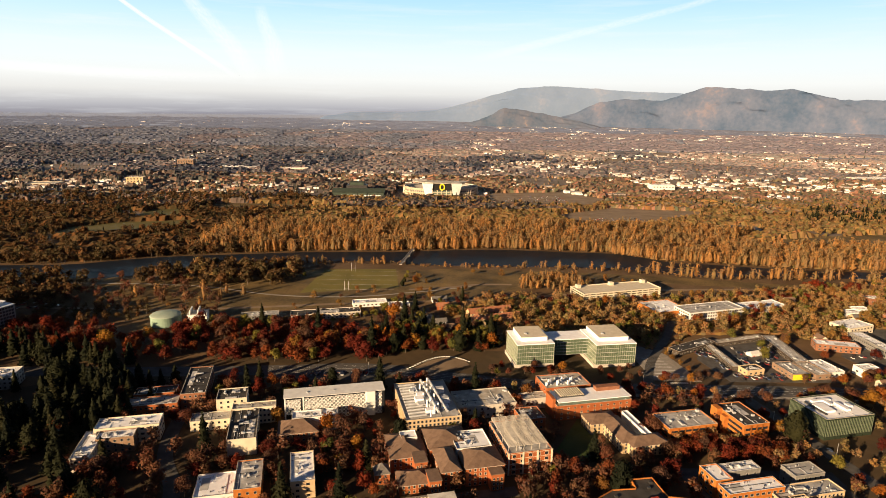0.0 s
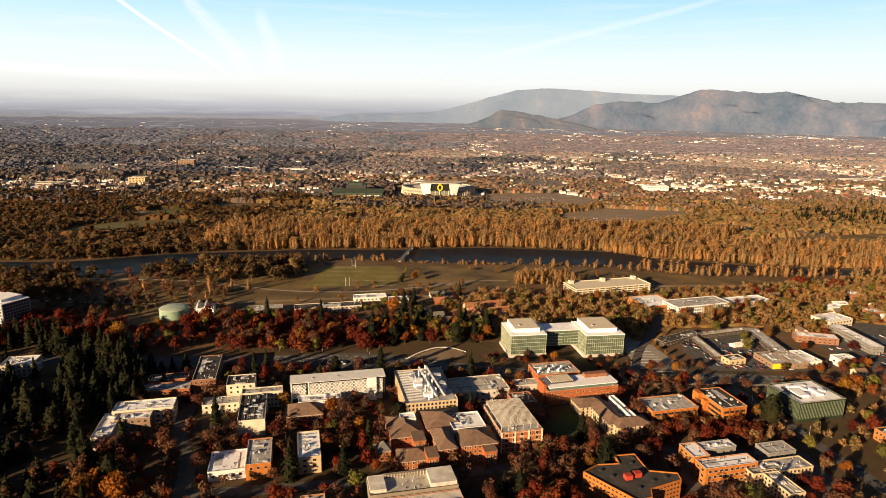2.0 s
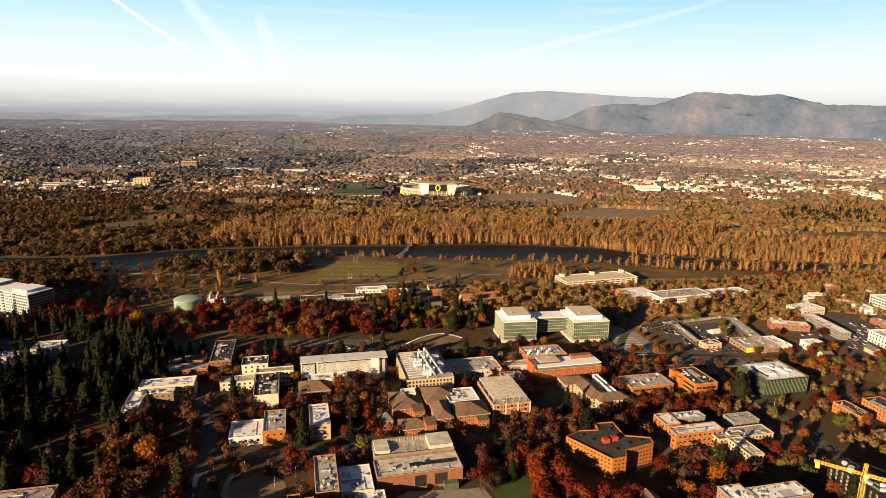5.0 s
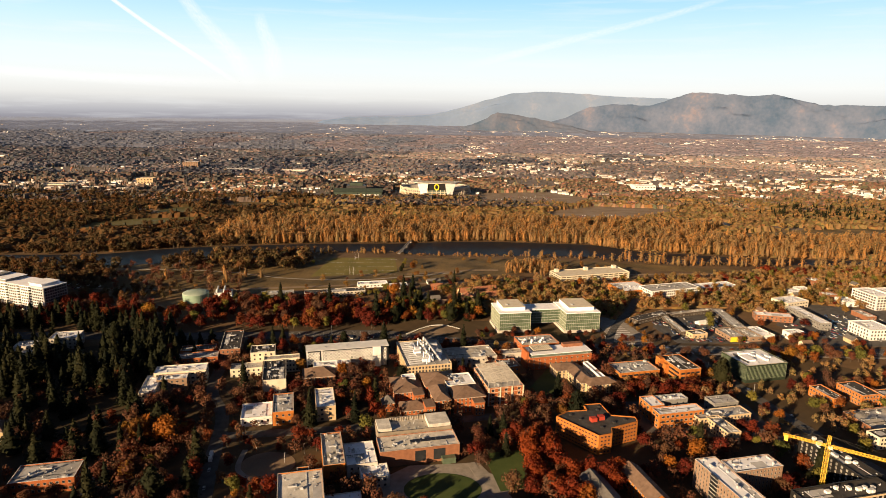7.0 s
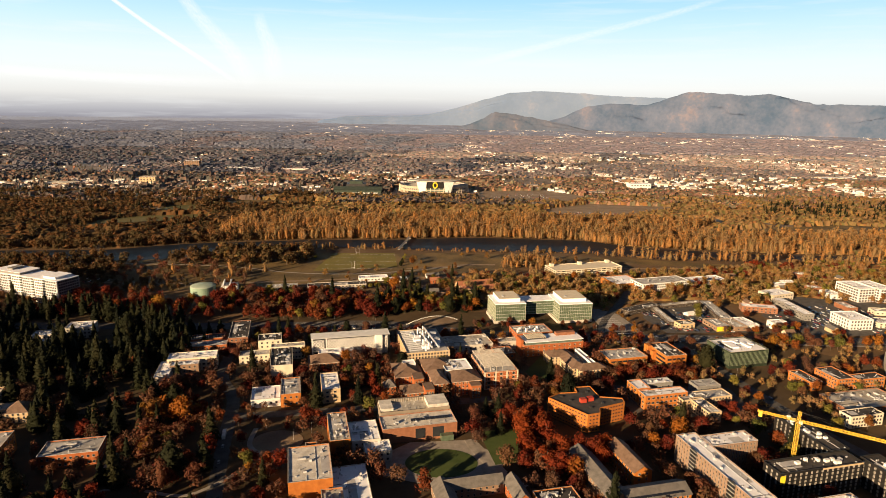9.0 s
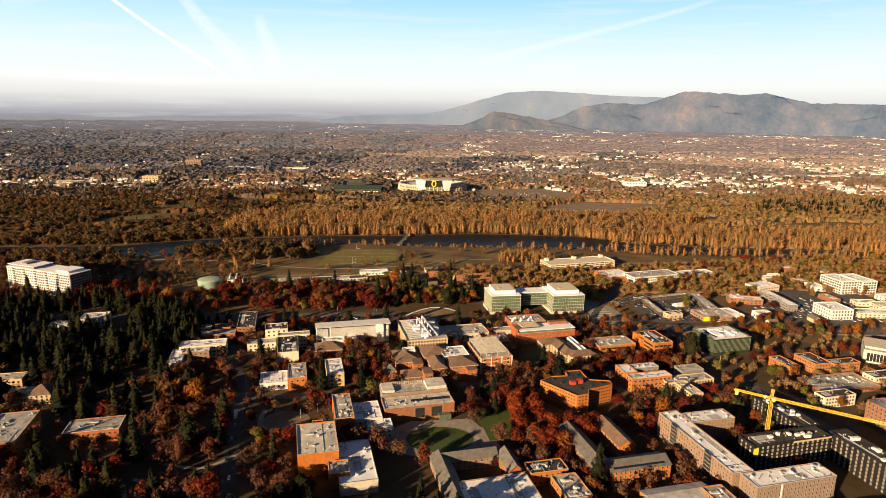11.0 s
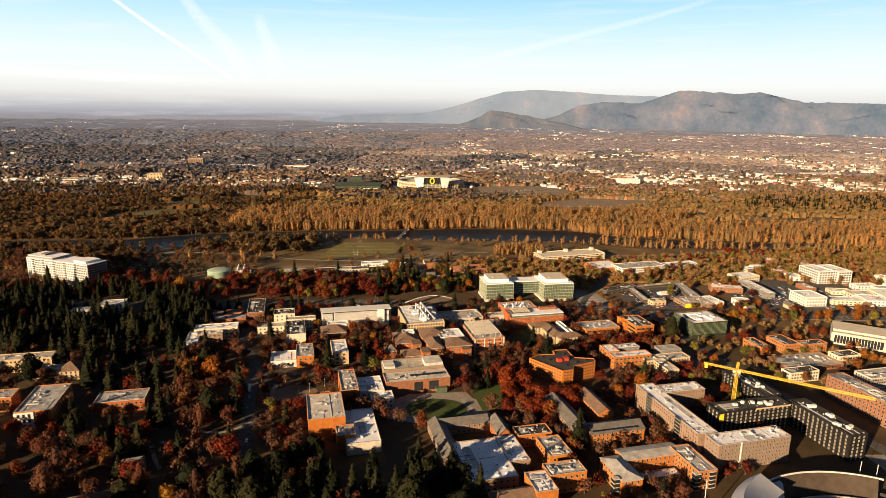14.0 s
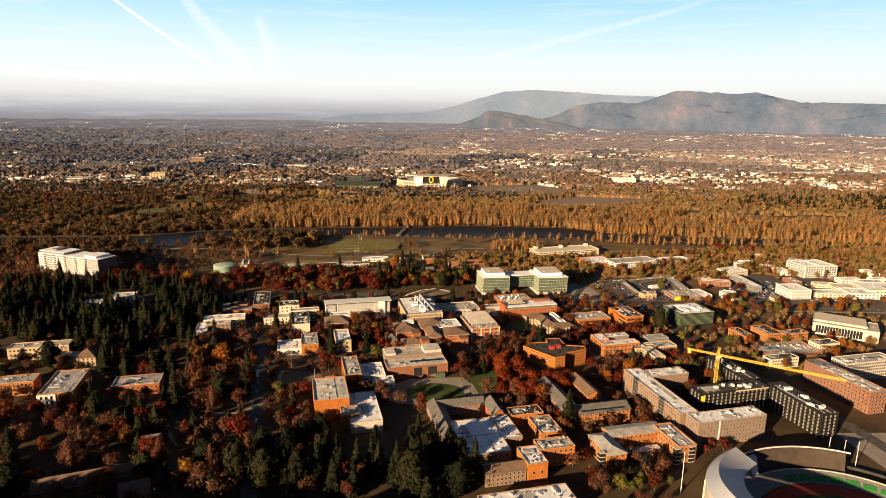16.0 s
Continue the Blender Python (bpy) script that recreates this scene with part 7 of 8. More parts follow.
for kind, x, y, sc in (("maple_red", -226, 203, 1.45), ("oak_brown", -278, 190, 1.40), ("maple_red", -283, 170, 1.10), ("maple_orange", -223, 325, 1.60), ("maple_orange", -201, 325, 1.70), ("poplar", -146, 202, 1.00), ("poplar", -128, 158, 1.20), ("oak_brown", -115, 201, 1.30), ("oak_brown", -99, 197, 1.20), ("maple_red", -79, 199, 1.00), ("oak_brown", -223, 146, 1.10), ("cedar", -271, 222, 1.00), ("fir", -3, 174, 1.05), ("fir", 26, 119, 0.95), ("fir", 8, 126, 0.80), ("fir", -10, 126, 0.75), ("fir", -21, 126, 0.80), ("fir", -40, 130, 0.70), ("fir", -35, 166, 0.95), ("cedar", -60, 144, 0.90), ("fir", 22, 143, 0.70), ("cedar", 37, 125, 0.80), ("maple_red", 105, 223, 0.75), ("maple_red", 116, 191, 1.00), ("maple_fire", 113, 208, 0.80), ("oak_brown", 119, 185, 0.80), ("maple_red", 38, 304, 1.10), ("oak_brown", 41, 295, 1.00), ("fir", 61, 310, 0.70), ("maple_fire", 197, 316, 0.60)):
    plant(kind, x, y, sc, R5)

ACCENT = (("maple_red", 417, 756, 0.9), ("linden_gold", 265, 723, 0.9), ("maple_orange", 234, 777, 1.0), ("maple_red", 415, 600, 0.9), ("tree_olive", 351, 600, 1.1), ("maple_red", 266, 674, 0.9),
          ("maple_orange", 238, 510, 0.7), ("maple_red", 202, 418, 0.9), ("maple_red", 215, 418, 0.9), ("maple_red", 233, 422, 0.9), ("oak_brown", 222, 407, 0.9), ("maple_red", 253, 425, 0.9),
          ("maple_red", 274, 451, 1.0), ("maple_orange", 288, 435, 0.8), ("maple_red", 349, 422, 0.95), ("maple_red", 268, 341, 1.0), ("maple_red", 182, 529, 0.8), ("maple_red", 195, 524, 0.8),
          ("maple_fire", 561, 854, 1.2), ("maple_fire", 550, 854, 1.0), ("maple_red", 610, 851, 1.1), ("maple_red", 623, 851, 1.0), ("tree_olive", 633, 806, 1.1), ("linden_gold", 558, 654, 1.0),
          ("maple_red", 439, 556, 0.8), ("maple_red", 451, 556, 0.9), ("tree_olive", 390, 501, 0.9), ("tree_olive", 401, 501, 1.0), ("tree_olive", 413, 502, 0.9), ("tree_olive", 429, 506, 0.9),
          ("linden_gold", 465, 518, 0.8), ("linden_gold", 490, 519, 0.8), ("linden_gold", 515, 514, 0.8), ("linden_gold", 549, 519, 0.9), ("linden_gold", 571, 512, 0.8), ("linden_gold", 597, 512, 0.8),
          ("maple_red", 459, 445, 1.0), ("maple_red", 471, 441, 1.0), ("maple_orange", 429, 422, 0.8), ("maple_orange", 468, 369, 0.9), ("maple_orange", 475, 365, 0.8), ("maple_red", 474, 400, 0.8),
          ("tree_olive", 348, 386, 0.9), ("tree_olive", 355, 382, 0.9), ("linden_gold", 250, 607, 0.6), ("linden_gold", 252, 596, 0.6), ("linden_gold", 255, 582, 0.6), ("linden_gold", 258, 568, 0.6),
          ("linden_gold", 259, 555, 0.6))
for kind, x, y, sc in ACCENT:
    plant(kind, x, y, sc, R5)
grove([(-60, 600), (-20, 612), (70, 615), (92, 640), (60, 690), (10, 690), (-40, 740), (-70, 700)], 64, 19, {"tree_olive": 4, "maple_red": 3, "fir": 2, "cedar": 1, "maple_orange": 2, "oak_brown": 4, "maple_fire": 1}, 0.6, 1.15, 8)
grove([(-60, 745), (20, 760), (60, 790), (30, 815), (-50, 800)], 18, 20, {"tree_olive": 2, "oak_brown": 4, "maple_red": 1, "fir": 1}, 0.4, 0.8, 8)
for kind, x, y, sc in (("maple_orange", -21, 866, 1.1), ("cedar", -40, 858, 0.45), ("cedar", -38, 880, 0.4), ("tree_olive", -36, 900, 0.7), ("tree_olive", -34, 925, 0.6), ("tree_olive", -190, 905, 0.6), ("oak_brown", -120, 800, 0.5)):
    plant(kind, x, y, sc, R5)
grove([(-136, 118), (-62, 116), (-60, 190), (-122, 205)], 26, 23, {"fir": 3, "cedar": 2, "oak_brown": 4, "maple_red": 1}, 0.75, 1.1, 8)
for kind, x, y, sc in (("oak_brown", -276, 255, 0.9), ("oak_brown", -262, 251, 0.8), ("oak_brown", -246, 254, 0.95), ("maple_red", -300, 228, 1.3), ("maple_red", -322, 226, 1.0), ("fir", -288, 246, 0.95), ("maple_red", -238, 190, 1.5), ("maple_orange", -226, 178, 1.1)):
    plant(kind, x, y, sc, R5)
grove([(-600, 560), (-440, 570), (-440, 618), (-600, 640)], 26, 13, {"maple_red": 4, "oak_brown": 4, "fir": 2, "cedar": 1}, 0.8, 1.2, 9)

grove([(50, 540), (300, 536), (300, 553), (60, 562)], 24, 15, {"oak_brown": 4, "maple_red": 2, "tree_olive": 2, "maple_orange": 1}, 0.5, 0.8, 8)
grove([(60, 560), (230, 556), (232, 578), (60, 580)], 14, 16, {"oak_brown": 3, "maple_red": 3, "maple_orange": 1}, 0.45, 0.7, 8)
grove([(300, 590), (330, 580), (380, 590), (400, 650), (330, 660)], 12, 17, {"oak_brown": 3, "tree_olive": 2, "maple_orange": 1}, 0.6, 0.9, 8)

grove([(-470, 290), (-450, 390), (-350, 385), (-330, 300), (-345, 240), (-420, 235)], 22, 18, {"oak_brown": 5, "cedar": 3, "fir": 1, "maple_red": 1}, 0.7, 1.1, 9)

# ---- fill between the halls ----
RF = random.Random(61)
def fill(name, label, leaf, shape, polys, h, r, size, n, seed, **opts):
    spots = []
    for i, (poly, count, lo, hi) in enumerate(polys):
        spots += [(x, y, RF.uniform(lo, hi)) for x, y in scatter(poly, count, seed + i, 6)]
    woods(name, label, spots, leaf, shape, n, h, r, 0.12, size, seed=seed, **opts)


CAMPUS = [(-240, 290), (-110, 200), (60, 250), (120, 120), (210, 120), (330, 300), (310, 512), (60, 535), (-230, 540)]
SOUTHWEST = [(-420, 20), (-380, 250), (-240, 290), (-165, 280), (-115, 110), (-90, 20)]
fill("brown_fill_trees", "bare brown trees filling the gaps between halls", "leaf_brown", crown_round, [(CAMPUS, 430, 0.6, 1.2), (SOUTHWEST, 200, 0.8, 1.25), ([(-640, 780), (-361, 715), (-250, 735), (-330, 880), (-560, 905)], 60, 0.7, 1.3), ([(-1000, 700), (-560, 560), (-520, 700), (-640, 900), (-1000, 840)], 260, 0.9, 1.5), ([(-480, 300), (-360, 300), (-300, 290), (-230, 340), (-240, 480), (-400, 420)], 50, 0.8, 1.2)], 14, 6.8, 0.7, 160, 201, core=0.42, lobes=5)
# The polygon reaching x -760 lies mostly out of view, added for shade.
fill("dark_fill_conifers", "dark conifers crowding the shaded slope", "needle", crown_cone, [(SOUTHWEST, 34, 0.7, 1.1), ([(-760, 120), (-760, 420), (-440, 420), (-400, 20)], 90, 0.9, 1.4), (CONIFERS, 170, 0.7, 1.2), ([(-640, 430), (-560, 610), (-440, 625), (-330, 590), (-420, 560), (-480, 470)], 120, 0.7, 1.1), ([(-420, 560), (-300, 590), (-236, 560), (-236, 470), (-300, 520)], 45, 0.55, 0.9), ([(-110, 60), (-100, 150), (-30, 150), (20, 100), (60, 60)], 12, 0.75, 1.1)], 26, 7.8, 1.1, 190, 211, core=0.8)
# Unseen woods added south of the view, heights set to cast shade northward.
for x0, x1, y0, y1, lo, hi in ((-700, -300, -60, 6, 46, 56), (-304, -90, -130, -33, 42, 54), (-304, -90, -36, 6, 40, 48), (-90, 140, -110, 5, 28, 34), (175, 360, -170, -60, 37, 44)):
    tree_tops("southern_woods", "tall dark woods added out of view to shade the campus", [[(x0 + 4.0 * i, y0 + 4.0 * j) for i in range(int((x1 - x0) / 4))] for j in range(int((y1 - y0) / 4))], "needle", lo, hi,
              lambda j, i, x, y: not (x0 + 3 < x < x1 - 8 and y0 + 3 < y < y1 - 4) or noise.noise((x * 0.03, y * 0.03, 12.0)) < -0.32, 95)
BELT = [(-460, 605), (-330, 590), (-200, 585), (-120, 580), (-33, 560), (-38, 640), (-144, 690), (-257, 690), (-311, 650), (-467, 680)]
fill("red_belt_trees", "deep red maples crowding along the boulevard", "leaf_red", crown_round, [(BELT, 130, 0.9, 1.4), (CAMPUS, 110, 0.5, 0.9)], 14, 7, 0.65, 220, 221, lobes=7, core=0.6)

# ---- woods ----
NEAR_MIX = [(80, 640), (240, 600), (300, 668), (380, 680), (480, 640), (560, 700), (640, 760), (640, 880), (300, 800), (190, 800), (80, 800), (20, 740)]
RR = random.Random(8)


def sized(poly, n, seed, lo, hi, **k):
    return [(x, y, RR.uniform(lo, hi)) for x, y in scatter(poly, n, seed, **k)]


OPEN = [[(-165, 955), (-50, 958), (-40, 845), (-185, 815)], [(361, 1300), (492, 1350), (658, 1480), (700, 1560), (480, 1600), (300, 1480)], [(150, 1640), (420, 1600), (520, 1760), (380, 1900), (180, 1860)],
        [(-725, 1150), (-620, 1215), (-500, 1275), (-530, 1360), (-660, 1330), (-750, 1265)], [(-670, 1362), (-570, 1378), (-600, 1511), (-680, 1490)], [(-200, 1310), (-45, 1345), (-55, 1430), (-195, 1400)], [(560, 1130), (980, 1140), (1300, 1240), (1000, 1290), (739, 1230)], [(650, 1290), (740, 1290), (740, 1370), (640, 1370)], [(-560, 1490), (-200, 1550), (-200, 1600), (-560, 1610)]]
RIVER_EDGE = [(x, np.interp(x, [q[0] for q in RIVER], [q[1] - q[2] / 2 for q in RIVER]) - RR.uniform(3, 14), RR.uniform(0.22, 0.5)) for x in (RR.uniform(-190, 620) for _ in range(190))]
woods("brown_trees", "brown thin-leaved autumn trees between the buildings", [p for p in RIVER_EDGE if not any(inside(a, p[0], p[1]) for a in OPEN)] + sized(NEAR_MIX, 720, 31, 0.5, 1.2, gap=5.5) + sized([(430, 560), (900, 500), (1000, 900), (640, 880), (560, 700)], 800, 32, 0.5, 1.25) + sized([(-700, 500), (-560, 560), (-460, 690), (-700, 740)], 90, 33, 0.8, 1.2) + sized([(100, 440), (320, 300), (470, 300), (600, 480), (330, 512), (60, 560)], 150, 34, 0.6, 0.9), "leaf_mixed", crown_round, 130, 14, 6.2, 0.08, 0.75, lobes=4, core=0.5, seed=11)
woods("orange_trees", "tan and gold autumn trees between the buildings", sized([(-265, 685), (-150, 690), (-40, 735), (-60, 752), (-160, 706), (-262, 700)], 26, 64, 0.4, 0.8) + sized(NEAR_MIX, 70, 35, 0.7, 1.2, gap=9) + sized([(430, 560), (900, 500), (1000, 900), (640, 880), (560, 700)], 110, 36, 0.7, 1.2) + sized([(-480, 780), (-361, 730), (-200, 745), (60, 800), (330, 890), (60, 940), (-190, 800)], 30, 37, 0.5, 0.9, avoid=OPEN, lumps=0.8), "leaf_gold", crown_round, 150, 14, 7.5, 0.08, 0.8, lobes=4, core=0.5, seed=12)
woods("olive_trees", "olive green trees between the buildings", sized([(-265, 685), (-150, 690), (-40, 735), (-60, 752), (-160, 706), (-262, 700)], 34, 62, 0.4, 0.8) + sized([(-36, 630), (70, 640), (70, 690), (-36, 700)], 26, 63, 0.6, 1.1) + sized(NEAR_MIX, 110, 38, 0.5, 1.2, gap=7) + sized([(430, 560), (900, 500), (1000, 900), (640, 880), (560, 700)], 100, 39, 0.7, 1.2), "leaf_olive", crown_round, 150, 13, 6.2, 0.15, 0.7, lobes=5, core=0.6, seed=13)
woods("red_trees", "deep red autumn trees among the houses", sized(NEAR_MIX, 60, 41, 0.6, 1.1, gap=9) + sized([(430, 560), (900, 500), (1000, 900), (640, 880), (560, 700)], 80, 42, 0.6, 1.1) + sized([(-700, 560), (-460, 610), (-460, 690), (-700, 700)], 40, 43, 0.8, 1.1), "leaf_red", crown_round, 150, 13, 6, 0.2, 0.65, lobes=5, core=0.6, seed=14)
bank = [(x, y + s * (wd / 2 + RR.uniform(7, 26)), RR.uniform(0.8, 1.2) if s > 0 else RR.uniform(0.6, 1.0) if x > 330 else RR.uniform(0.35, 0.65)) for (xa, ya, wa), (xb, yb, wb) in zip(RIVER, RIVER[1:]) for k in range(int((xb - xa) / 7)) for s in (-1, 1, 1) for f in (RR.random(),) for x, y, wd in ((xa + (xb - xa) * f, ya + (yb - ya) * f, wa + (wb - wa) * f),) if s > 0 or (RR.random() < (0.95 if x > 330 or -190 < x < -60 else 0.35) and not -600 < x < -400)]
bank = [p for p in bank if not any(inside(a, p[0], p[1]) for a in OPEN) and not (-70 < p[0] < 0 and p[1] < 1000)]
MEADOW_CLUMPS = sized([(130, 846), (215, 822), (240, 850), (225, 908), (150, 912)], 70, 56, 0.5, 0.8, gap=6) + sized([(-400, 770), (-240, 760), (-200, 800), (-380, 850)], 12, 57, 0.5, 0.8)
EAST_TOWN = [(430, 560), (900, 500), (1000, 900), (640, 880), (560, 700)]
tree_tops("brown_undergrowth", "low brown shrubs and saplings between the trees", [[(10 + 6.0 * i, 530 + 6.0 * j) for i in range(165)] for j in range(62)], "leaf_mixed", 0.8, 3.2,
          lambda j, i, x, y: not (inside(NEAR_MIX, x, y) or inside(EAST_TOWN, x, y)) or blocked(x, y) or in_river(x, y, 3) or on_road(x, y) or noise.noise((x * 0.02, y * 0.02, 14.0)) < -0.42, 91)
woods("cottonwoods", "tall riverside cottonwoods in orange and brown leaf", [p for p in bank if p[0] > -300] + MEADOW_CLUMPS + sized([(-420, 1050), (1100, 1000), (1350, 1080), (1250, 1180), (560, 1130), (700, 1290), (300, 1330), (-420, 1300)], 4200, 44, 0.55, 1.1, avoid=OPEN, gap=6.5), "leaf_cottonwood", crown_oval, 84, 23, 5.6, 0.03, 0.95, seed=15, core=0.5, level=1)
woods("river_woods", "mixed brown woods along the river", sized([(-365, 868), (-300, 850), (-215, 868), (-196, 930), (-215, 968), (-300, 955), (-370, 930)], 40, 52, 0.8, 1.4, gap=9) + sized([(-420, 1290), (300, 1320), (700, 1290), (1250, 1180), (1500, 1150), (1700, 1750), (700, 1620), (480, 1640), (150, 1640), (-300, 1720), (-420, 1500)], 1500, 45, 0.6, 1.1, avoid=OPEN, lumps=0.4), "leaf_mixed", crown_round, 80, 18, 8.5, 0.04, 1.1, lobes=3, core=0.6, seed=16)
woods("shaded_woods", "brown woods west of the river bend, darkened by painted shade", [p for p in bank if p[0] <= -300] + sized([(-430, 850), (-330, 840), (-200, 862), (-190, 940), (-215, 968), (-300, 958), (-420, 940)], 110, 71, 0.9, 1.45, gap=8) + sized([(-480, 700), (-330, 690), (-310, 800), (-400, 850), (-480, 840)], 34, 72, 0.4, 0.85, lumps=0.6) + sized([(-630, 765), (-540, 750), (-470, 770), (-485, 890), (-610, 905)], 75, 55, 0.9, 1.4, gap=9) + sized([(-480, 690), (-345, 690), (-345, 735), (-500, 750)], 40, 61, 0.45, 0.8) + sized([(-760, 760), (-640, 745), (-600, 800), (-620, 912), (-760, 885)], 90, 51, 0.7, 1.25, lumps=0.5) + sized([(-1500, 930), (-300, 1050), (-300, 1720), (-1500, 1720)], 1350, 49, 0.7, 1.35, avoid=OPEN, lumps=0.5) + sized([(-1100, 780), (-640, 790), (-620, 900), (-640, 930), (-1100, 880)], 200, 46, 0.9, 1.4), "leaf_west_shaded", crown_round, 100, 18, 8.5, 0.04, 1.1, lobes=3, core=0.6, seed=18)
woods("dark_conifers", "scattered dark conifers beyond the river", sized([(-1500, 1060), (-250, 1060), (-250, 1700), (-1500, 1700)], 300, 47, 0.6, 1.0, avoid=OPEN, lumps=0.9) + sized([(-250, 1400), (1500, 1500), (1500, 1750), (-250, 1720)], 130, 48, 0.6, 1.0, avoid=OPEN, lumps=0.8) + sized([(860, 1370), (1150, 1330), (1500, 1420), (1500, 1640), (960, 1580)], 330, 58, 0.7, 1.1, lumps=0.6), "needle", crown_cone, 60, 22, 5, 0.05, 1.2, seed=17)
def river_top(x):
    """The northern edge of the river at x."""
    return np.interp(x, [q[0] for q in RIVER], [q[1] + q[2] / 2 + 4 for q in RIVER])


far_keep = [q for q in KEEP_OUT if q[1] > 900]


def off_house(x, y):
    return not any(abs(c * (x - cx) + sn * (y - cy)) < l and abs(-sn * (x - cx) + c * (y - cy)) < wd for cx, cy, l, wd, c, sn in far_keep)


# The western tree tops take the leaf colour with shade painted in.
for leaf, lb, west in (("leaf_mixed", "close brown tree tops of the woods beyond the river", False), ("leaf_west_shaded", "close tree tops beyond the river, darkened by painted shade", True)):
    tree_tops("wood_canopy", lb, [[(-1500 + 6.5 * i, 935 + 6.5 * j) for i in range(480)] for j in range(126)], leaf, 5.0, 11.0,
              lambda j, i, x, y: west != (x + 260 * noise.noise((x * 0.01, y * 0.01, 6.0)) < -330) or abs(x) > 0.76 * (y + 262) or in_river(x, y, 14) or y < river_top(x) + 16 or any(inside(a, x, y) for a in OPEN) or (x - 690) ** 2 + (y - 1330) ** 2 < 50 ** 2 or not off_house(x, y) or noise.noise((x * 0.009, y * 0.013, 4.0)) < -0.3, 71)
sheet("pond", arc_poly(690, 1330, 46, 34), 0.2, "river", "small dark pond in the woods", "pond")

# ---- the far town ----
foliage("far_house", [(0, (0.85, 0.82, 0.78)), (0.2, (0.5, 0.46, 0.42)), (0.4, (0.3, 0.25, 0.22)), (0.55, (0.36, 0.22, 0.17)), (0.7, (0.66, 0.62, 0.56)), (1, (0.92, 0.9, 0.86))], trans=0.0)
RR = random.Random(9)
leaf_spots, pale_spots, fir_spots, houses = [], [], [], []


def town(x, y, k):
    return noise.noise((x * 0.0022, y * 0.0016, 2.0)) + 0.5 * noise.noise((x * 0.008, y * 0.006, 5.0)) + (0.25 if k > 0.05 else -0.15)


while len(leaf_spots) + len(pale_spots) < 6400:
    d, k = 1650 + 10500 * RR.random() ** 1.8, RR.uniform(-0.82, 0.82)
    x, y = MID.x + k * d, MID.y + d
    if blocked(x, y) or y < 1640 or any(inside(a, x, y) for a in OPEN):
        continue
    if town(x, y, k) > 0.3 and RR.random() < 0.4:
        continue
    big = 1.0 if d < 4500 else 1.15
    (fir_spots if RR.random() < (0.22 if k > -0.1 else 0.5) and d < 5000 else leaf_spots if d < 3300 else pale_spots).append((x, y, big * RR.uniform(0.55, 1.2)))
while len(houses) < 190:
    x, y = RR.uniform(-1500, -350), RR.uniform(1740, 2060)
    if not blocked(x, y) and town(x, y, 0.1) > 0.0:
        houses.append((x, y, RR.uniform(9, 26), RR.uniform(8, 13), RR.uniform(3, 6), RR.choice([0, 1.5, 2.2])))
while len(houses) < 2150:
    d, k = 1680 + 8000 * RR.random() ** 1.6, RR.uniform(-0.82, 0.82)
    x, y = MID.x + k * d, MID.y + d
    if blocked(x, y) or y < 1720 or any(inside(a, x, y) for a in OPEN[:3]):
        continue
    if town(x, y, k) < 0.3 and RR.random() < 0.93:
        continue
    if d > 3600 and noise.noise((x * 0.0016, y * 0.0008, 21.0)) < 0.12 and RR.random() < 0.9:
        continue
    big = RR.random() < (0.2 if k > 0 else 0.12)
    houses.append((x, y, RR.uniform(20, 50) if big else RR.uniform(8, 13), RR.uniform(14, 26) if big else RR.uniform(7, 9), RR.uniform(5, 7) if big else RR.uniform(2.8, 5), 0 if big else RR.uniform(1.2, 2.4)))
marks = set()
for x, y, l, wd, h, rise in houses:
    d, k = y - MID.y, (x - MID.x) / (y - MID.y)
    j0, i0, r = math.log(d / 1640) / 0.006, (k + 0.86) / 0.004, (l / 2 + 4) / d / 0.004
    marks |= {(j, i) for j in range(int(j0) - 1, int(j0) + 2) for i in range(int(i0 - r), int(i0 + r) + 2)}
# Haze is in the leaf colours by distance band; western bands add shade.
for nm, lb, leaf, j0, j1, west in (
        ("town_canopy", "brown tree tops between the houses of the town", "far_haze_leaf", 0, 65, False), ("town_canopy", "hazy tree tops between the houses of the far town", "far_haze_mid", 64, 144, False), ("plain_canopy", "hazy mauve tree tops of the far plain", "far_haze_pale", 143, 235, False), ("plain_canopy", "misty tree tops of the farthest plain", "far_haze_misty", 234, 338, False),
        ("town_canopy", "tree tops between the town houses, darkened by painted shade", "far_west_shaded", 0, 65, True), ("town_canopy", "hazy tree tops of the far town in painted shade", "far_west_shaded_mid", 64, 144, True), ("plain_canopy", "tree tops of the far plain, painted hazy blue", "far_west_shaded_pale", 143, 235, True), ("plain_canopy", "misty blue tree tops of the farthest plain", "far_haze_misty", 234, 338, True)):
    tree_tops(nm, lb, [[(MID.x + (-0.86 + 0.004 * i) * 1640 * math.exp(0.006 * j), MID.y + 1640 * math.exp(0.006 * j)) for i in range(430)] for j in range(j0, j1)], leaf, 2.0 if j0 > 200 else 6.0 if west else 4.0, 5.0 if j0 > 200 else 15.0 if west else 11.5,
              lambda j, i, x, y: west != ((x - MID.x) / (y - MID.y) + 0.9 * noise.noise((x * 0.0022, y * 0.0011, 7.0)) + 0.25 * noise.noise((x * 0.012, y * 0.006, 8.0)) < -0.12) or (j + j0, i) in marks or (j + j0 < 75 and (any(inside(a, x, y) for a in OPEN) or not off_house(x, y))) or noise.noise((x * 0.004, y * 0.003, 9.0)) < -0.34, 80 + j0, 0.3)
woods("town_trees", "bare and brown trees of the far town", leaf_spots, "far_haze_leaf", crown_round, 8, 13, 8, 0.02, 2.0, trunk=0, seed=6, lobes=2, core=1.1)
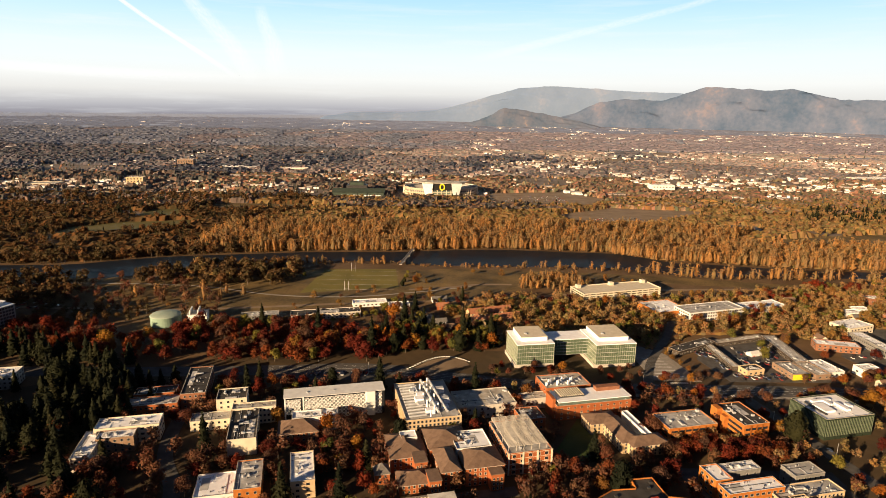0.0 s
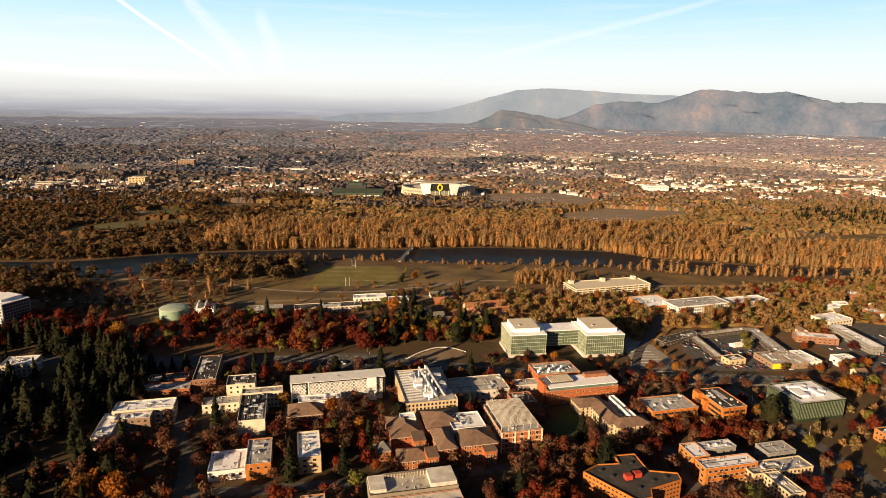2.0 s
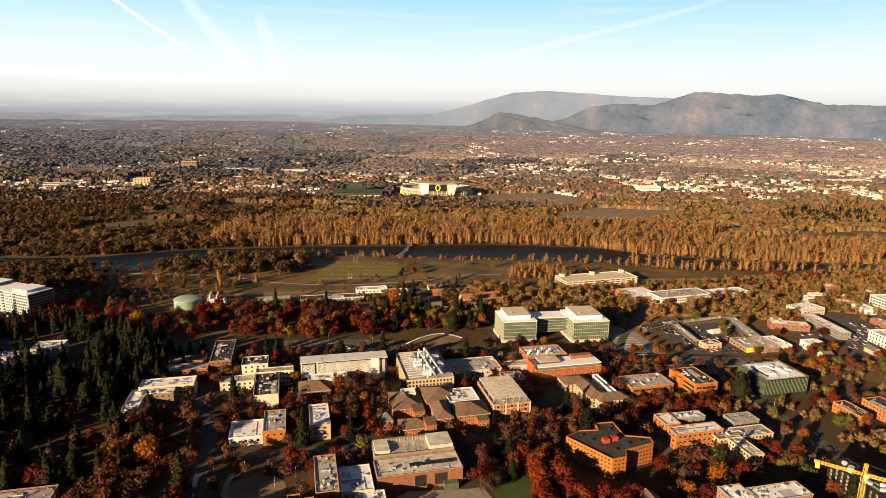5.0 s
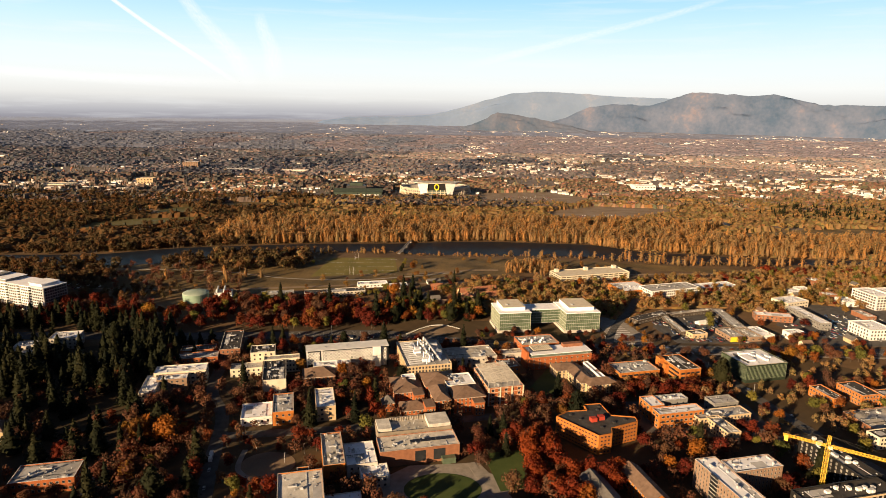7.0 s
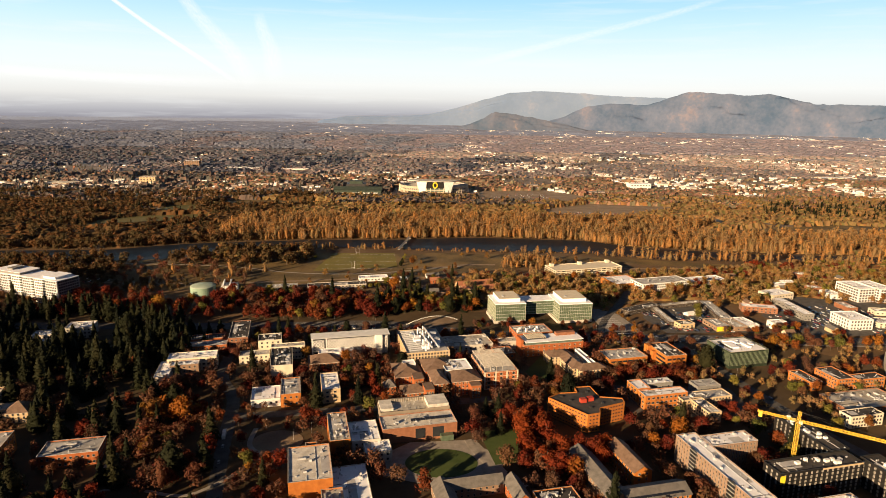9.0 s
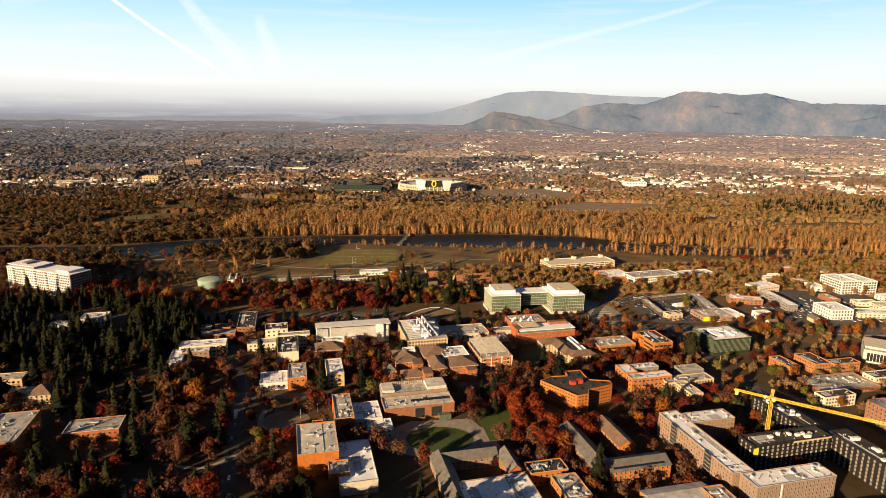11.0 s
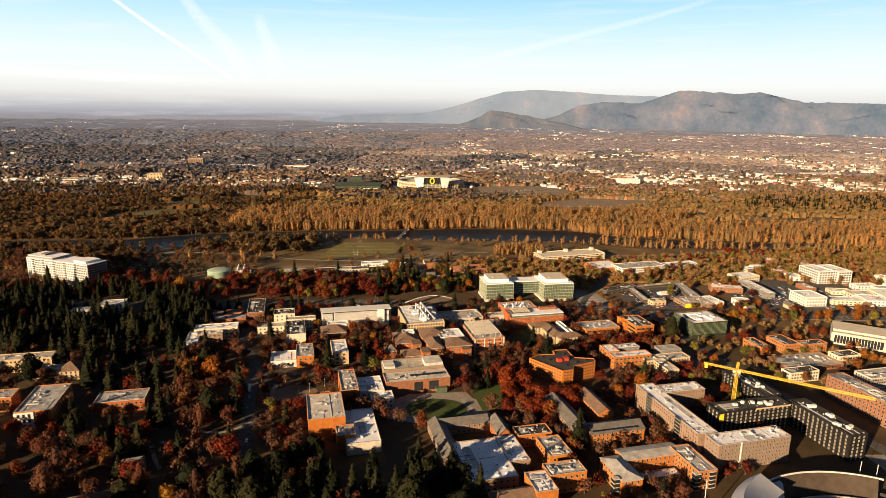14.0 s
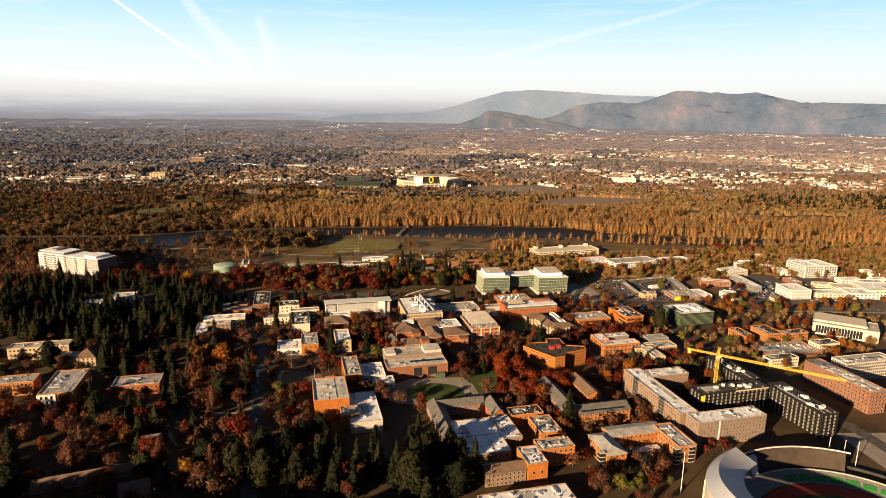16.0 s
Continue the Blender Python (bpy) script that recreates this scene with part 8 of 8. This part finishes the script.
woods("town_conifers", "dark conifers of the far town", fir_spots, "far_haze_needle", crown_cone, 3, 20, 6, 0.02, 2.0, trunk=0, seed=7)
vs, qs, hue, off = [], [], [], 0
for x, y, l, wd, h, rise in houses:
    a = RR.choice([0.1, 0.1, 0.25, -0.3, 1.7]) + RR.uniform(-0.1, 0.1)
    c, sn = math.cos(a), math.sin(a)
    p = np.array([(-l, -wd, 0), (l, -wd, 0), (l, wd, 0), (-l, wd, 0), (-l, -wd, 2 * h), (l, -wd, 2 * h), (l, wd, 2 * h), (-l, wd, 2 * h), (-l * 0.9, 0, 2 * h + 2 * rise), (l * 0.9, 0, 2 * h + 2 * rise)]) / 2
    p = np.c_[p[:, 0] * c - p[:, 1] * sn, p[:, 0] * sn + p[:, 1] * c, p[:, 2]]
    o, fs = far_place(x, y, 0)
    vs.append(p * fs + np.array(o))
    qs.append(np.array([(0, 1, 5, 4), (1, 2, 6, 5), (2, 3, 7, 6), (3, 0, 4, 7), (4, 5, 9, 8), (7, 8, 9, 6), (4, 8, 7, 7), (5, 6, 9, 9)]) + off)
    hue.append(np.full(8, RR.uniform(0.55, 1.0) if l > 20 else RR.random() * 0.7 + 0.12))
    off += 10
vs, qs, hue = np.vstack(vs), np.vstack(qs), np.concatenate(hue)
town_me = bpy.data.meshes.new("town_houses")
town_me.from_pydata(vs.tolist(), [], [tuple(dict.fromkeys(q)) for q in qs.tolist()])
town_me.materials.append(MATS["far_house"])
town_me.attributes.new("hue", "FLOAT", "FACE").data.foreach_set("value", hue.astype(np.float32))
tagged(new("town_houses", town_me), "pale houses and flat-roofed halls of the far town", "houses", kind="stuff")


# ---- sky backdrop with high cirrus and trails ----
mat = bpy.data.materials.new("sky_haze")
MATS["sky_haze"] = mat
mat.use_nodes = True
t = mat.node_tree
for n in list(t.nodes):
    if n.bl_idname == "ShaderNodeBsdfPrincipled":
        t.nodes.remove(n)
uv = t.nodes.new("ShaderNodeAttribute")
uv.attribute_name = "sky_place"
sep = t.nodes.new("ShaderNodeSeparateXYZ")
t.links.new(uv.outputs["Vector"], sep.inputs[0])
ramp = t.nodes.new("ShaderNodeValToRGB")
els = ramp.color_ramp.elements
SKY = [(0.0, (0.24, 0.23, 0.265)), (0.045, (0.33, 0.32, 0.355)), (0.09, (0.47, 0.465, 0.49)), (0.14, (0.61, 0.6, 0.6)), (0.2, (0.79, 0.78, 0.75)), (0.297, (0.9, 0.91, 0.88)), (0.477, (0.84, 0.94, 0.97)), (0.715, (0.62, 0.86, 0.98)), (1.0, (0.36, 0.7, 0.92))]
while len(els) < len(SKY):
    els.new(0.5)
for i, (p, c) in enumerate(SKY):
    els[i].position, els[i].color = p, (*c, 1)
t.links.new(sep.outputs["Y"], ramp.inputs["Fac"])
stretch = t.nodes.new("ShaderNodeMapping")
stretch.inputs["Scale"].default_value = (3.0, 9.0, 1.0)
stretch.inputs["Rotation"].default_value = (0, 0, radians(12))
t.links.new(uv.outputs["Vector"], stretch.inputs["Vector"])
wisp = node(t, "ShaderNodeTexNoise", Scale=1.6, Detail=6.0, Roughness=0.6)
t.links.new(stretch.outputs[0], wisp.inputs["Vector"])
wr = node(t, "ShaderNodeMapRange")
for key, value in (("From Min", 0.5), ("From Max", 0.85), ("To Min", 0.0), ("To Max", 0.45)):
    wr.inputs[key].default_value = value
t.links.new(wisp.outputs["Fac"], wr.inputs["Value"])
white = t.nodes.new("ShaderNodeMix")
white.data_type = "RGBA"
white.inputs["B"].default_value = (0.93, 0.94, 0.93, 1)
t.links.new(wr.outputs[0], white.inputs["Factor"])
t.links.new(ramp.outputs[0], white.inputs["A"])
em = node(t, "ShaderNodeEmission", Strength=0.47)
t.links.new(white.outputs["Result"], em.inputs["Color"])
clear = t.nodes.new("ShaderNodeBsdfTransparent")
fade = node(t, "ShaderNodeMapRange")
for key, value in (("From Min", 1.02), ("From Max", 1.3), ("To Min", 0.0), ("To Max", 1.0)):
    fade.inputs[key].default_value = value
t.links.new(sep.outputs["Y"], fade.inputs["Value"])
mixs = t.nodes.new("ShaderNodeMixShader")
t.links.new(fade.outputs[0], mixs.inputs[0])
t.links.new(em.outputs[0], mixs.inputs[1])
t.links.new(clear.outputs[0], mixs.inputs[2])
t.links.new(mixs.outputs[0], t.nodes["Material Output"].inputs["Surface"])


def sky_point(k, e, r):
    """A point on the sky shell at the side slope k and the upward slope e."""
    d = Vector((k, 1.0, e * math.sqrt(1 + k * k))).normalized()
    return MID + d * r


v, f, place = [], [], []
nx, ny = 60, 30
for j in range(ny + 1):
    for i in range(nx + 1):
        k, e = -1.3 + 2.6 * i / nx, -0.035 + 0.29 * j / ny
        v.append(tuple(sky_point(k, e, 4790)))
        place.append((k, (e + 0.022) / 0.2, 0.0))
for j in range(ny):
    for i in range(nx):
        a = j * (nx + 1) + i
        f.append((a, a + 1, a + nx + 2, a + nx + 1))
me = Mesh().faces(v, f, "sky_haze").data("backdrop_sky")
at = me.attributes.new("sky_place", "FLOAT_VECTOR", "POINT")
at.data.foreach_set("vector", np.array(place, np.float32).ravel())
for p in me.polygons:
    p.use_smooth = True
tagged(new("backdrop_sky", me), "pale blue autumn sky with thin cirrus", "sky", kind="structure")

# aircraft trails: thin soft ribbons
mat = bpy.data.materials.new("trail")
MATS["trail"] = mat
mat.use_nodes = True
t = mat.node_tree
for n in list(t.nodes):
    if n.bl_idname == "ShaderNodeBsdfPrincipled":
        t.nodes.remove(n)
uv = t.nodes.new("ShaderNodeAttribute")
uv.attribute_name = "sky_place"
sep = t.nodes.new("ShaderNodeSeparateXYZ")
t.links.new(uv.outputs["Vector"], sep.inputs[0])
no = node(t, "ShaderNodeTexNoise", Scale=5.0, Detail=5.0)
t.links.new(uv.outputs["Vector"], no.inputs["Vector"])
pr = t.nodes.new("ShaderNodeMath")
pr.operation = "MULTIPLY"
t.links.new(sep.outputs["Z"], pr.inputs[0])
t.links.new(no.outputs["Fac"], pr.inputs[1])
em = node(t, "ShaderNodeEmission", Color=(0.95, 0.95, 0.95, 1), Strength=0.5)
clear = t.nodes.new("ShaderNodeBsdfTransparent")
mixs = t.nodes.new("ShaderNodeMixShader")
t.links.new(pr.outputs[0], mixs.inputs[0])
t.links.new(clear.outputs[0], mixs.inputs[1])
t.links.new(em.outputs[0], mixs.inputs[2])
t.links.new(mixs.outputs[0], t.nodes["Material Output"].inputs["Surface"])


def trail(label, a, b, w0, w1, dense, seed):
    """A trail from slope a to slope b, w0 to w1 wide (as slopes), denser in its middle."""
    v, f, place = [], [], []
    n, m = 40, 6
    dx, dy = b[0] - a[0], b[1] - a[1]
    ln = math.hypot(dx, dy)
    for i in range(n + 1):
        g = i / n
        wd = w0 + (w1 - w0) * g
        wave = 0.15 * wd * math.sin(g * 9 + seed)
        for j in range(m + 1):
            u = 2 * j / m - 1
            v.append(tuple(sky_point(a[0] + dx * g - dy / ln * (u * wd + wave), a[1] + dy * g + dx / ln * (u * wd + wave), 4760)))
            place.append((g * ln * 30 + seed, u * wd * 60, dense * (1 - u * u) * min(1, 6 * g, 4 * (1 - g))))
        if i:
            o = (i - 1) * (m + 1)
            f += [(o + j, o + j + 1, o + m + 2 + j, o + m + 1 + j) for j in range(m)]
    me = Mesh().faces(v, f, "trail").data("vapour_trail")
    me.attributes.new("sky_place", "FLOAT_VECTOR", "POINT").data.foreach_set("vector", np.array(place, np.float32).ravel())
    tagged(new("vapour_trail", me), label, "vapour trail", kind="structure")


trail("thin white vapour trail in the sky", (-0.52, 0.170), (-0.29, 0.035), 0.0030, 0.0045, 1.7, 1.0)
trail("soft broken vapour trail in the sky", (-0.385, 0.175), (-0.26, 0.032), 0.010, 0.018, 0.75, 2.0)
trail("faint upright wisp of cirrus", (-0.255, 0.14), (-0.228, 0.04), 0.009, 0.020, 0.7, 3.0)
trail("long faint vapour trail in the sky", (0.05, 0.068), (0.52, 0.174), 0.008, 0.004, 0.6, 4.0)
trail("faint level band of cirrus", (-0.95, 0.050), (-0.26, 0.034), 0.005, 0.010, 0.7, 5.0)


# ---- cars and small things ----
for nm, c1, c2 in (("car_white", (0.62, 0.62, 0.60), (0.72, 0.72, 0.70)), ("car_dark", (0.02, 0.02, 0.025), (0.04, 0.04, 0.045)), ("car_silver", (0.32, 0.33, 0.34), (0.42, 0.43, 0.44)), ("car_red", (0.28, 0.03, 0.02), (0.34, 0.04, 0.03)), ("car_blue", (0.03, 0.06, 0.14), (0.05, 0.08, 0.18))):
    surface(nm, c1, c2, 0.5, rough=0.3, spec=0.6)


def car_parts(paint):
    body = Mesh().prism([(-2.2, -0.75), (-2.0, -0.9), (1.9, -0.9), (2.2, -0.7), (2.2, 0.7), (1.9, 0.9), (-2.0, 0.9), (-2.2, 0.75)], 0.35, 0.95, paint)
    v = [(-1.7, -0.82, 0.95), (1.1, -0.82, 0.95), (1.1, 0.82, 0.95), (-1.7, 0.82, 0.95), (-1.3, -0.66, 1.48), (0.4, -0.66, 1.48), (0.4, 0.66, 1.48), (-1.3, 0.66, 1.48)]
    cab = Mesh().faces(v, [(0, 1, 5, 4), (1, 2, 6, 5), (2, 3, 7, 6), (3, 0, 4, 7)], "window_glass").faces(v[4:], [(0, 1, 2, 3)], paint)
    wheel = Mesh().tube((0, -0.12, 0), (0, 0.12, 0), 0.34, 0.34, "metal_dark", 8)
    return body.data("body"), cab.data("cabin"), wheel.data("wheel")


PAINTS = {k: car_parts(k) for k in ("car_white", "car_dark", "car_silver", "car_red", "car_blue")}
RC = random.Random(77)


def car(x, y, rot, paint):
    e = thing("car", {"car_white": "white", "car_dark": "black", "car_silver": "silver", "car_red": "dark red", "car_blue": "dark blue"}[paint] + " parked car on the asphalt", "car", x, y, rot, 0.21, "cars")
    b, c, wl = PAINTS[paint]
    part("body", b, e)
    part("cabin", c, e)
    for wx in (-1.35, 1.35):
        for wy in (-0.8, 0.8):
            part("wheel", wl, e, at=pose(wx, wy, 0.34))


for x, y, rot in ((-156, 290, 102), (-152, 268, 102), (-148, 250, 102), (-147, 238, 103), (-139, 226, 103), (-138, 215, 103), (-72, 350, 10), (303, 452, 100), (309, 424, 100), (320, 372, 98), (318, 352, 98), (222, 528, 0), (272, 531, 0), (350, 524, -2), (306, 562, 15), (340, 556, 12), (372, 548, 10)):
    car(x, y, rot, RC.choice(list(PAINTS)))
for i in range(14):
    car(RC.uniform(326, 372), RC.choice([586, 600, 618, 630]) + RC.uniform(-1, 1), 90 + RC.uniform(-4, 4), RC.choice(list(PAINTS)))
vs = []
m = Mesh()
for i in range(760):
    bx, by, wx, wy = RC.choice([(296, 572, 8, 60), (322, 580, 50, 40), (300, 548, 90, 12), (440, 600, 60, 60), (500, 545, 120, 50), (650, 530, 180, 70), (540, 545, 140, 90), (470, 560, 80, 90), (470, 560, 60, 60), (540, 600, 80, 40), (600, 560, 60, 60), (-560, 740, 90, 30), (-640, 745, 60, 30), (420, 800, 90, 25), (200, 1660, 160, 120), (260, 1700, 120, 100), (380, 1380, 120, 60), (285, 600, 18, 40), (-120, 553, 60, 6)])
    x, y = bx + RC.uniform(0, wx), by + RC.uniform(0, wy)
    if blocked(x, y):
        continue
    c = RC.choice(list(PAINTS))
    l, h = RC.uniform(4.2, 5), RC.uniform(1.4, 1.8)
    m.box(x, y, 0.25, x + 1.9, y + l, h * 0.6, c)
    m.box(x + 0.15, y + 0.9, h * 0.6, x + 1.75, y + l - 0.8, h, "window_glass")
tagged(new("parked_cars", m.data("parked_cars")), "many small parked cars in far lots", "cars", kind="stuff")
bus = thing("bus", "white city bus in the shaded street", "bus", -160, 306, 102, 0.22)
part("body", Mesh().prism([(-6, -1.2), (-5.8, -1.3), (5.8, -1.3), (6, -1.2), (6, 1.2), (5.8, 1.3), (-5.8, 1.3), (-6, 1.2)], 0.5, 3.1, "white_paint"), bus)
part("window_band", Mesh().box(-5.7, -1.34, 1.6, 5.7, 1.34, 2.6, "window_glass"), bus)
for wx in (-3.8, 3.8):
    for wy in (-1.15, 1.15):
        part("wheel", Mesh().tube((wx, wy - 0.15, 0.48), (wx, wy + 0.15, 0.48), 0.48, 0.48, "metal_dark", 8), bus)
tent = thing("marquee", "white marquee tent in the motel court", "tent", 347, 612, 20)
part("roof", Mesh().faces([(-8, -4, 3), (8, -4, 3), (8, 4, 3), (-8, 4, 3), (-6, 0, 5), (6, 0, 5)], [(0, 1, 5, 4), (1, 2, 5), (2, 3, 4, 5), (3, 0, 4)], "white_paint"), tent)
part("wall", Mesh().box(-7.8, -3.8, 0, 7.8, 3.8, 3.0, "white_paint"), tent)
for k, (x, y) in enumerate(((232, 512), (262, 516), (300, 512), (340, 508), (205, 545), (290, 470), (312, 420), (-130, 320), (-104, 300), (-92, 312), (-60, 566), (-110, 574))):
    p = thing("street_lamp", "slim grey street lamp beside the road", "lamp", x, y, k * 40, group="street lamps")
    part("post", Mesh().tube((0, 0, 0), (0, 0, 9), 0.14, 0.09, "metal_grey", 6), p)
    part("arm", Mesh().tube((0, 0, 8.9), (1.8, 0, 9.3), 0.06, 0.05, "metal_grey", 5), p)
    part("head", Mesh().box(1.6, -0.15, 9.2, 2.4, 0.15, 9.4, "metal_dark"), p)
plant_h = thing("steam_plant", "white steam plant with two rows of slanted silver stacks", "plant", -278, 706, 12)
part("wall", Mesh().box(-10, -8, 0, 12, 10, 10, "white_paint"), plant_h)
part("roof", Mesh().box(-10.3, -8.3, 10, 12.3, 10.3, 10.5, "roof_grey"), plant_h)
for k in range(2):
    for j in range(6):
        part("chimney", Mesh().tube((-7 + k * 9, -7 + j * 2.8, 10.5), (-6 + k * 9, -7 + j * 2.8, 16), 1.1, 1.0, "metal_grey", 8), plant_h)
